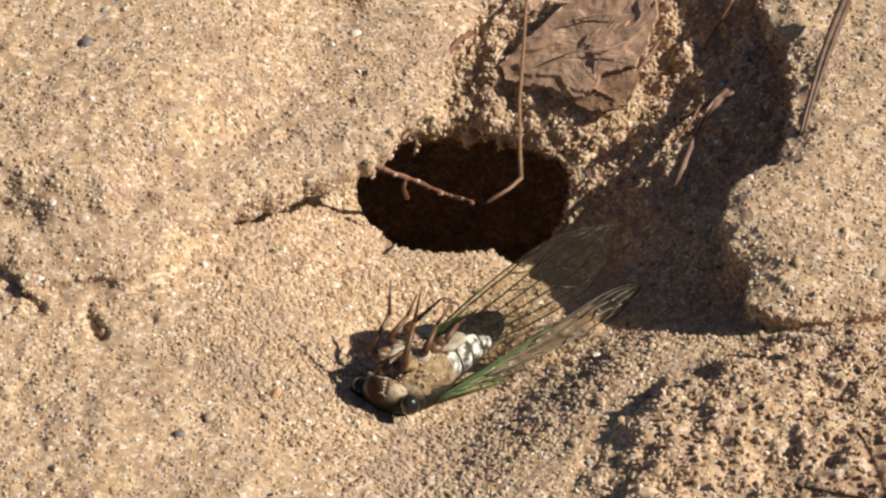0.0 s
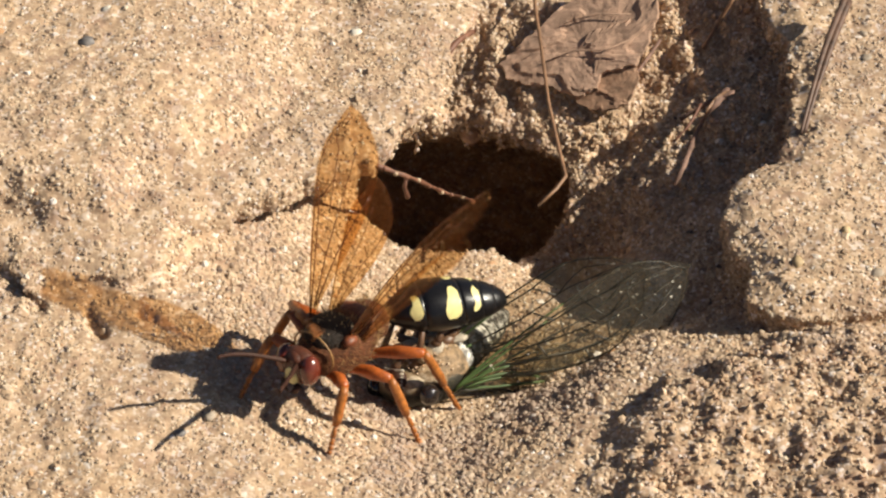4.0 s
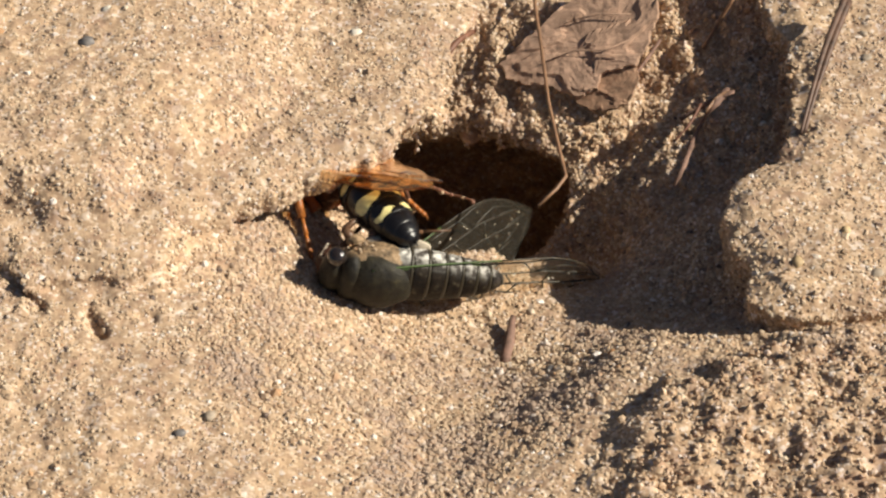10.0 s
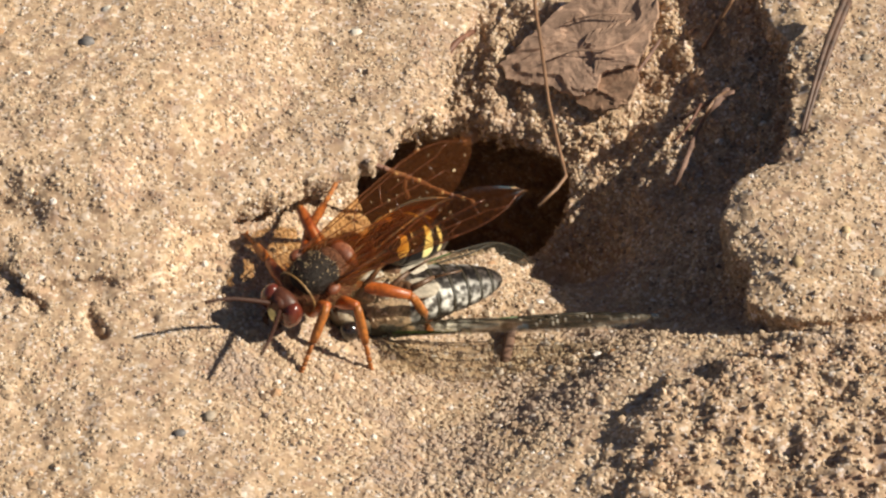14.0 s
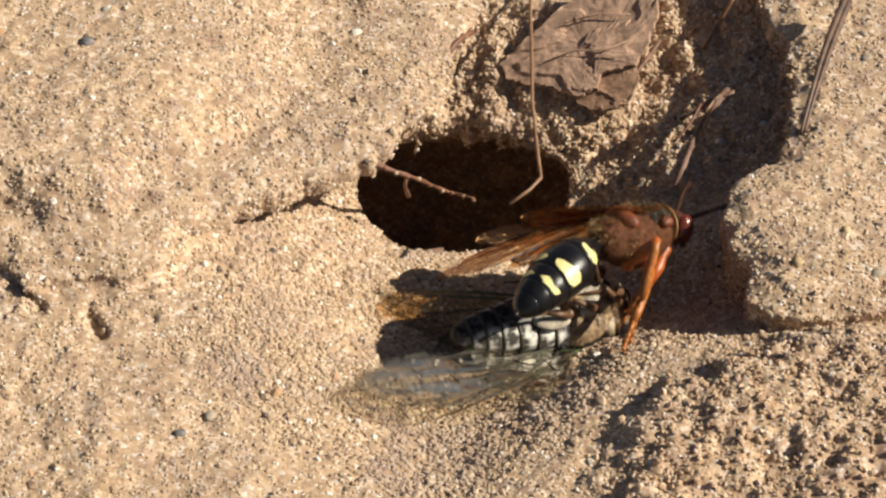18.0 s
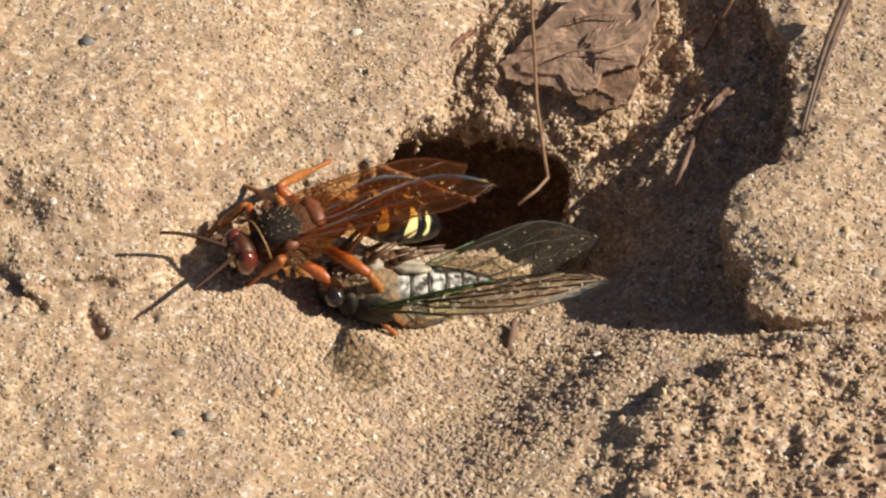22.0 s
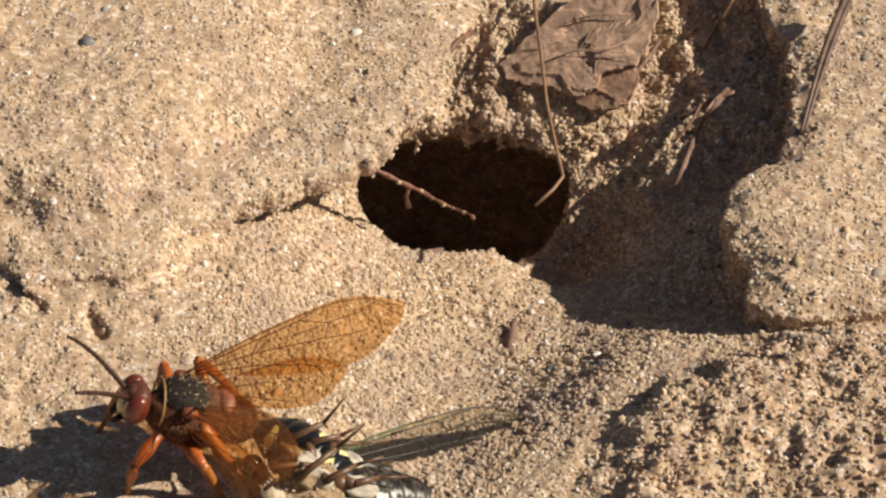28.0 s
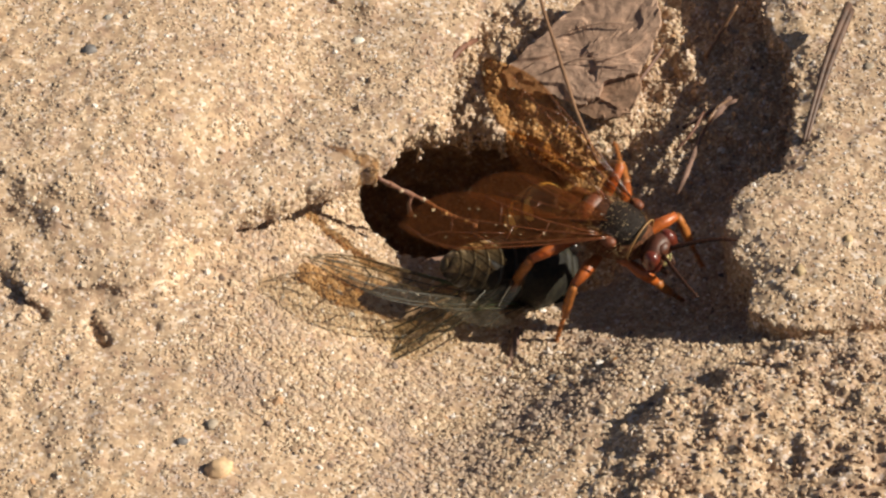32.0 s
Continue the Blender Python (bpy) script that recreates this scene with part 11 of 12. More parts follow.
    walk(CP["wing_l"], [
        (0, pose(0.005, 0.0052, 0.0026, -62.5, 143.7, 44.5)), (1, pose(0.005, 0.0052, 0.0026, -61.3, 143.0, 46.8)), (2, pose(0.005, 0.0052, 0.0026, -61.4, 143.0, 46.8)),
        (3, pose(0.005, 0.0052, 0.0026, -57.3, 158.0, 24.0)), (3.267, pose(0.005, 0.0052, 0.0026, 101.0, 24.2, -132.8)), (3.5, pose(0.005, 0.0052, 0.0026, 81.0, 34.1, -110.8)),
        (4.5, pose(0.005, 0.0052, 0.0026, 88.8, 16.7, -139.0)), (5.5, pose(0.005, 0.0052, 0.0026, -76.4, 175.2, 12.2)), (5.733, pose(0.005, 0.0052, 0.0026, -54.8, 151.1, 57.9)),
        (6, pose(0.005, 0.0052, 0.0026, -69.2, 161.6, 15.5)), (6.267, pose(0.005, 0.0052, 0.0026, -38.8, 163.5, 56.0)), (6.5, pose(0.005, 0.0052, 0.0026, 163.2, -2.7, -90.1)),
        (7, pose(0.005, 0.0052, 0.0026, -0.7, -151.2, 60.3)), (7.5, pose(0.005, 0.0052, 0.0026, 125.1, -1.4, -83.9)), (7.733, pose(0.005, 0.0052, 0.0026, 115.8, 8.2, -131.7)),
        (8, pose(0.005, 0.0052, 0.0026, -77.7, 172.5, -0.9)), (8.1, pose(0.005, 0.0052, 0.0026, 81.1, 11.9, -154.8)), (8.167, pose(0.005, 0.0052, 0.0026, 63.1, 24.7, -130.9)),
        (8.333, pose(0.005, 0.0052, 0.0026, 63.2, 8.3, -168.6)), (8.5, pose(0.005, 0.0052, 0.0026, 73.2, -4.7, 154.1)), (9, pose(0.005, 0.0052, 0.0026, 70.7, -3.3, 151.8)),
        (9.5, pose(0.005, 0.0052, 0.0026, 70.9, -1.9, 144.8)), (9.733, pose(0.005, 0.0052, 0.0026, 97.0, 24.0, 147.0)), (10, pose(0.005, 0.0052, 0.0026, -46.7, 134.8, -14.5)),
        (11, pose(0.005, 0.0052, 0.0026, -42.4, 143.6, 2.7)), (12, pose(0.005, 0.0052, 0.0026, -41.9, 148.0, 7.9)), (13, pose(0.005, 0.0052, 0.0026, -43.3, 147.6, 1.9)),
        (13.267, pose(0.005, 0.0052, 0.0026, -80.6, 161.6, -18.7)), (13.5, pose(0.005, 0.0052, 0.0026, 70.0, -3.5, 153.4)), (14, pose(0.005, 0.0052, 0.0026, 69.9, -9.4, 159.5)),
        (14.5, pose(0.005, 0.0052, 0.0026, 76.3, -2.7, 170.7)), (15.5, pose(0.005, 0.0052, 0.0026, -89.6, 168.4, 2.6)), (16, pose(0.005, 0.0052, 0.0026, -61.4, 165.8, 13.9)),
        (16.5, pose(0.005, 0.0052, 0.0026, -33.2, 168.8, 25.2)), (16.8, pose(0.005, 0.0052, 0.0026, -71.7, 159.9, -13.9)), (17, pose(0.005, 0.0052, 0.0026, 69.4, 27.0, 166.7)),
        (17.5, pose(0.005, 0.0052, 0.0026, -61.1, 150.2, -19.1)), (17.733, pose(0.005, 0.0052, 0.0026, -7.2, 168.5, 7.4)), (18, pose(0.005, 0.0052, 0.0026, 21.4, 172.2, 1.1)),
        (18.1, pose(0.005, 0.0052, 0.0026, -12.3, -173.7, 17.2)), (18.167, pose(0.005, 0.0052, 0.0026, -60.1, 172.7, 12.3)), (18.267, pose(0.005, 0.0052, 0.0026, 69.8, 12.5, 178.6)),
        (18.5, pose(0.005, 0.0052, 0.0026, 19.6, 23.1, 179.7)), (18.7, pose(0.005, 0.0052, 0.0026, -112.1, 146.3, 4.1)), (18.867, pose(0.005, 0.0052, 0.0026, -78.3, 149.6, 2.0)),
        (19, pose(0.005, 0.0052, 0.0026, -45.2, 151.3, -1.9)), (20, pose(0.005, 0.0052, 0.0026, -44.0, 159.3, 5.8)), (21, pose(0.005, 0.0052, 0.0026, -51.5, 155.9, 1.0)),
        (22, pose(0.005, 0.0052, 0.0026, -81.2, 159.4, -13.5)), (23, pose(0.005, 0.0052, 0.0026, 72.1, 0.6, 173.0)), (23.333, pose(0.005, 0.0052, 0.0026, 54.9, 15.9, -147.0)),
        (23.667, pose(0.005, 0.0052, 0.0026, 51.3, 38.7, -106.3)), (24, pose(0.005, 0.0052, 0.0026, 74.0, 56.0, -46.8)), (24.267, pose(0.005, 0.0052, 0.0026, 65.8, 41.4, -92.7)),
        (24.5, pose(0.005, 0.0052, 0.0026, 72.4, 26.9, -128.7)), (24.733, pose(0.005, 0.0052, 0.0026, 86.3, 18.1, -163.0)), (25, pose(0.005, 0.0052, 0.0026, -77.4, 161.8, -17.6)),
        (25.133, pose(0.005, 0.0052, 0.0026, -66.1, 150.3, -52.3)), (25.267, pose(0.005, 0.0052, 0.0026, 115.8, 45.0, 89.6)), (25.367, pose(0.005, 0.0052, 0.0026, 100.4, 57.1, 38.3)),
        (25.5, pose(0.005, 0.0052, 0.0026, 72.7, 55.4, -24.3)), (25.833, pose(0.005, 0.0052, 0.0026, 61.2, 40.3, -84.7)), (26.167, pose(0.005, 0.0052, 0.0026, 70.2, 25.1, -131.6)),
        (26.5, pose(0.005, 0.0052, 0.0026, -92.3, 159.9, 3.3)), (27.5, pose(0.005, 0.0052, 0.0026, -107.4, 149.6, -7.9)), (28, pose(0.005, 0.0052, 0.0026, -89.3, 159.0, -6.8)),
        (28.5, pose(0.005, 0.0052, 0.0026, 33.8, 20.8, -171.6)), (29, pose(0.005, 0.0052, 0.0026, -24.6, 32.7, -162.8)), (29.5, pose(0.005, 0.0052, 0.0026, 7.3, 25.3, 176.2)),
        (30, pose(0.005, 0.0052, 0.0026, 39.4, 28.8, 154.5)), (30.333, pose(0.005, 0.0052, 0.0026, -77.2, 145.3, 11.5)), (30.667, pose(0.005, 0.0052, 0.0026, -24.6, 169.3, 34.5)),
        (30.767, pose(0.005, 0.0052, 0.0026, -79.6, 156.1, 29.8)), (30.9, pose(0.005, 0.0052, 0.0026, 40.3, 27.2, -165.2)), (31, pose(0.005, 0.0052, 0.0026, -7.6, 15.4, -175.8)),
        (31.5, pose(0.005, 0.0052, 0.0026, 40.9, 31.1, -162.5)), (32, pose(0.005, 0.0052, 0.0026, 96.1, 31.2, -139.2))])
    walk(CP["hwing_l"], [
        (0, pose(0.0022, 0.005, 0.0018, -66.4, 158.2, 36.6)), (1, pose(0.0022, 0.005, 0.0018, -65.4, 157.3, 38.6)), (2, pose(0.0022, 0.005, 0.0018, -65.5, 157.3, 38.6)),
        (3, pose(0.0022, 0.005, 0.0018, -59.6, 171.7, 15.3)), (3.267, pose(0.0022, 0.005, 0.0018, 100.1, 8.5, -135.8)), (3.5, pose(0.0022, 0.005, 0.0018, 82.2, 18.3, -108.2)),
        (4.5, pose(0.0022, 0.005, 0.0018, 88.9, 0.7, -138.7)), (5.5, pose(0.0022, 0.005, 0.0018, -76.2, -169.2, 8.4)), (5.733, pose(0.0022, 0.005, 0.0018, 121.6, 15.5, -131.6)),
        (6, pose(0.0022, 0.005, 0.0018, -70.3, 176.6, 9.9)), (6.267, pose(0.0022, 0.005, 0.0018, -41.3, 173.8, 43.5)), (6.5, pose(0.0022, 0.005, 0.0018, -15.5, -172.8, 74.5)),
        (7, pose(0.0022, 0.005, 0.0018, 8.0, -152.2, 42.1)), (7.5, pose(0.0022, 0.005, 0.0018, 126.4, -14.4, -93.3)), (7.733, pose(0.0022, 0.005, 0.0018, 115.7, -6.2, -138.6)),
        (8, pose(0.0022, 0.005, 0.0018, -77.7, -171.9, -4.3)), (8.1, pose(0.0022, 0.005, 0.0018, 81.3, -3.9, -152.4)), (8.167, pose(0.0022, 0.005, 0.0018, 65.3, 10.3, -123.6)),
        (8.333, pose(0.0022, 0.005, 0.0018, 63.3, -6.0, -161.4)), (8.5, pose(0.0022, 0.005, 0.0018, 72.2, -20.0, 159.0)), (9, pose(0.0022, 0.005, 0.0018, 69.7, -18.4, 157.3)),
        (9.5, pose(0.0022, 0.005, 0.0018, 70.0, -17.0, 150.2)), (9.733, pose(0.0022, 0.005, 0.0018, 96.5, 8.1, 145.1)), (10, pose(0.0022, 0.005, 0.0018, -54.9, 147.3, -27.5)),
        (11, pose(0.0022, 0.005, 0.0018, -49.1, 155.1, -10.3)), (12, pose(0.0022, 0.005, 0.0018, -47.6, 159.3, -4.8)), (13, pose(0.0022, 0.005, 0.0018, -48.9, 159.2, -10.5)),
        (13.267, pose(0.0022, 0.005, 0.0018, 98.9, 2.6, 158.7)), (13.5, pose(0.0022, 0.005, 0.0018, 68.9, -18.5, 159.1)), (14, pose(0.0022, 0.005, 0.0018, 68.2, -24.4, 165.5)),
        (14.5, pose(0.0022, 0.005, 0.0018, 75.6, -18.2, 174.6)), (15.5, pose(0.0022, 0.005, 0.0018, -89.6, -175.6, 2.5)), (16, pose(0.0022, 0.005, 0.0018, -62.4, 179.9, 6.3)),
        (16.5, pose(0.0022, 0.005, 0.0018, -34.8, 177.8, 11.9)), (16.8, pose(0.0022, 0.005, 0.0018, -72.8, 175.1, -18.9)), (17, pose(0.0022, 0.005, 0.0018, 71.3, 11.9, 172.4)),
        (17.5, pose(0.0022, 0.005, 0.0018, -64.2, 164.4, -27.0)), (17.733, pose(0.0022, 0.005, 0.0018, -10.1, 170.9, -8.7)), (18, pose(0.0022, 0.005, 0.0018, 18.5, 166.7, -14.2)),
        (18.1, pose(0.0022, 0.005, 0.0018, -10.1, -170.6, 1.4)), (18.167, pose(0.0022, 0.005, 0.0018, -60.1, -173.4, 4.3)), (18.267, pose(0.0022, 0.005, 0.0018, 70.3, -2.6, -175.9)),
        (18.5, pose(0.0022, 0.005, 0.0018, 25.0, 17.0, -164.5)), (18.7, pose(0.0022, 0.005, 0.0018, 70.7, 18.7, -169.6)), (18.867, pose(0.0022, 0.005, 0.0018, -79.6, 165.3, -1.3)),
        (19, pose(0.0022, 0.005, 0.0018, -49.8, 163.1, -13.6)), (20, pose(0.0022, 0.005, 0.0018, -47.0, 170.8, -5.8)), (21, pose(0.0022, 0.005, 0.0018, -54.6, 168.7, -9.1)),
        (22, pose(0.0022, 0.005, 0.0018, 98.3, 4.8, 164.1)), (23, pose(0.0022, 0.005, 0.0018, 71.5, -14.6, 178.0)), (23.333, pose(0.0022, 0.005, 0.0018, 56.4, 2.7, -137.9)),
        (23.667, pose(0.0022, 0.005, 0.0018, 57.2, 25.7, -95.3)), (24, pose(0.0022, 0.005, 0.0018, 78.3, 40.4, -41.1)), (24.267, pose(0.0022, 0.005, 0.0018, 69.9, 26.6, -85.4)),
        (24.5, pose(0.0022, 0.005, 0.0018, 74.0, 11.6, -123.8)), (24.733, pose(0.0022, 0.005, 0.0018, 86.5, 2.1, -162.0)), (25, pose(0.0022, 0.005, 0.0018, 102.0, 2.6, 158.9)),
        (25.133, pose(0.0022, 0.005, 0.0018, 111.4, 14.9, 121.1)), (25.267, pose(0.0022, 0.005, 0.0018, 110.9, 30.3, 81.6)), (25.367, pose(0.0022, 0.005, 0.0018, 97.5, 41.3, 34.5)),
        (25.5, pose(0.0022, 0.005, 0.0018, 77.3, 39.9, -18.2)), (25.833, pose(0.0022, 0.005, 0.0018, 65.9, 25.9, -76.2)), (26.167, pose(0.0022, 0.005, 0.0018, 71.9, 10.0, -126.2)),
        (26.5, pose(0.0022, 0.005, 0.0018, 87.8, 4.1, -176.1)), (27.5, pose(0.0022, 0.005, 0.0018, 74.5, 15.0, 177.0)), (28, pose(0.0022, 0.005, 0.0018, 90.7, 5.0, 173.0)),
        (28.5, pose(0.0022, 0.005, 0.0018, 37.6, 11.4, -158.1)), (29, pose(0.0022, 0.005, 0.0018, -13.8, 38.0, -144.3)), (29.5, pose(0.0022, 0.005, 0.0018, 14.3, 22.3, -166.6)),
        (30, pose(0.0022, 0.005, 0.0018, 44.6, 18.0, 167.4)), (30.333, pose(0.0022, 0.005, 0.0018, -78.9, 161.0, 7.8)), (30.667, pose(0.0022, 0.005, 0.0018, -26.4, 176.2, 20.0)),
        (30.767, pose(0.0022, 0.005, 0.0018, 99.6, 8.1, -153.1)), (30.9, pose(0.0022, 0.005, 0.0018, 45.0, 16.3, -152.5)), (31, pose(0.0022, 0.005, 0.0018, -2.9, 16.9, -159.2)),
        (31.5, pose(0.0022, 0.005, 0.0018, 46.4, 20.1, -149.7)), (32, pose(0.0022, 0.005, 0.0018, 95.4, 15.3, -141.0))])
    walk(CP["wing_r"], [
        (0, pose(0.005, -0.0052, 0.0026, -58.9, 11.2, -164.6)), (1, pose(0.005, -0.0052, 0.0026, -60.3, 11.2, -165.4)), (2, pose(0.005, -0.0052, 0.0026, -60.1, 11.1, -165.3)),
        (2.167, pose(0.005, -0.0052, 0.0026, -97.7, 6.9, -147.2)), (2.333, pose(0.005, -0.0052, 0.0026, 45.0, 165.5, 49.9)), (2.667, pose(0.005, -0.0052, 0.0026, -87.8, 6.6, -145.9)),
        (3, pose(0.005, -0.0052, 0.0026, -40.5, 12.7, -162.4)), (3.5, pose(0.005, -0.0052, 0.0026, -91.6, 18.3, -148.1)), (5.5, pose(0.005, -0.0052, 0.0026, -75.4, 15.5, -169.2)),
        (6, pose(0.005, -0.0052, 0.0026, -38.7, 17.3, -168.7)), (7, pose(0.005, -0.0052, 0.0026, -72.9, -14.3, -138.1)), (8, pose(0.005, -0.0052, 0.0026, -40.0, 1.6, 168.2)),
        (9, pose(0.005, -0.0052, 0.0026, -50.8, 4.6, 173.1)), (10, pose(0.005, -0.0052, 0.0026, -7.7, 13.3, 171.9)), (10.5, pose(0.005, -0.0052, 0.0026, -54.7, -6.9, -170.2)),
        (11, pose(0.005, -0.0052, 0.0026, -106.0, -6.5, -143.2)), (12, pose(0.005, -0.0052, 0.0026, -101.0, -8.7, -130.5)), (13, pose(0.005, -0.0052, 0.0026, -101.0, -8.7, -130.5)),
        (13.084, pose(0.005, -0.0052, 0.0026, -47.0, -17.3, -142.0)), (13.167, pose(0.005, -0.0052, 0.0026, 8.1, -13.2, -156.0)), (13.333, pose(0.005, -0.0052, 0.0026, 49.1, 14.9, -179.8)),
        (13.667, pose(0.005, -0.0052, 0.0026, -82.1, 163.6, 10.4)), (14, pose(0.005, -0.0052, 0.0026, -34.3, 169.9, 18.2)), (14.267, pose(0.005, -0.0052, 0.0026, 19.9, 173.7, 13.4)),
        (14.5, pose(0.005, -0.0052, 0.0026, 74.1, 172.2, 7.5)), (15.5, pose(0.005, -0.0052, 0.0026, 91.1, 174.3, -4.1)), (16, pose(0.005, -0.0052, 0.0026, 63.5, 162.0, -16.3)),
        (16.5, pose(0.005, -0.0052, 0.0026, 32.3, 157.3, -33.9)), (16.633, pose(0.005, -0.0052, 0.0026, 71.0, 153.8, -16.2)), (16.8, pose(0.005, -0.0052, 0.0026, 108.5, 161.1, -0.2)),
        (17, pose(0.005, -0.0052, 0.0026, 71.3, 167.9, -7.7)), (17.5, pose(0.005, -0.0052, 0.0026, -60.3, 26.6, 162.9)), (18, pose(0.005, -0.0052, 0.0026, -23.5, -8.1, -157.9)),
        (18.5, pose(0.005, -0.0052, 0.0026, -74.4, -19.3, -150.9)), (19, pose(0.005, -0.0052, 0.0026, 51.6, -159.3, 43.0)), (20, pose(0.005, -0.0052, 0.0026, 61.8, -156.8, 49.0)),
        (21, pose(0.005, -0.0052, 0.0026, 32.3, -168.1, 44.9)), (22, pose(0.005, -0.0052, 0.0026, 14.5, 165.9, 36.5)), (22.1, pose(0.005, -0.0052, 0.0026, -39.1, 158.4, 32.5)),
        (22.233, pose(0.005, -0.0052, 0.0026, 85.2, 22.9, -156.5)), (22.333, pose(0.005, -0.0052, 0.0026, 30.7, 16.8, -162.6)), (22.667, pose(0.005, -0.0052, 0.0026, 88.1, 21.9, -157.0)),
        (23, pose(0.005, -0.0052, 0.0026, -33.6, 159.9, 30.7)), (23.333, pose(0.005, -0.0052, 0.0026, 8.9, 175.3, 25.5)), (23.667, pose(0.005, -0.0052, 0.0026, 52.2, -176.8, 11.4)),
        (24, pose(0.005, -0.0052, 0.0026, -83.9, 0.9, 175.7)), (25, pose(0.005, -0.0052, 0.0026, -80.6, 2.2, 179.5)), (25.5, pose(0.005, -0.0052, 0.0026, -81.3, -1.6, 178.6)),
        (26.5, pose(0.005, -0.0052, 0.0026, 88.0, 171.5, 7.6)), (27, pose(0.005, -0.0052, 0.0026, -93.8, 32.3, -127.9)), (27.5, pose(0.005, -0.0052, 0.0026, -70.2, 48.5, -67.3)),
        (28, pose(0.005, -0.0052, 0.0026, -78.1, 42.8, -100.3)), (28.5, pose(0.005, -0.0052, 0.0026, -78.1, 42.8, -100.3)), (29, pose(0.005, -0.0052, 0.0026, -70.3, 44.4, -89.2)),
        (29.133, pose(0.005, -0.0052, 0.0026, -92.0, 33.4, -140.3)), (29.3, pose(0.005, -0.0052, 0.0026, 83.3, 166.1, 0.5)), (29.4, pose(0.005, -0.0052, 0.0026, 111.0, 153.0, -1.4)),
        (29.5, pose(0.005, -0.0052, 0.0026, -37.4, 39.3, -175.4)), (30, pose(0.005, -0.0052, 0.0026, 95.3, 152.9, -4.8)), (30.5, pose(0.005, -0.0052, 0.0026, -25.8, 11.6, -154.3)),
        (30.733, pose(0.005, -0.0052, 0.0026, -66.9, 36.1, -167.0)), (31, pose(0.005, -0.0052, 0.0026, 60.9, 144.9, -18.4)), (32, pose(0.005, -0.0052, 0.0026, 72.0, 152.4, -5.3))])
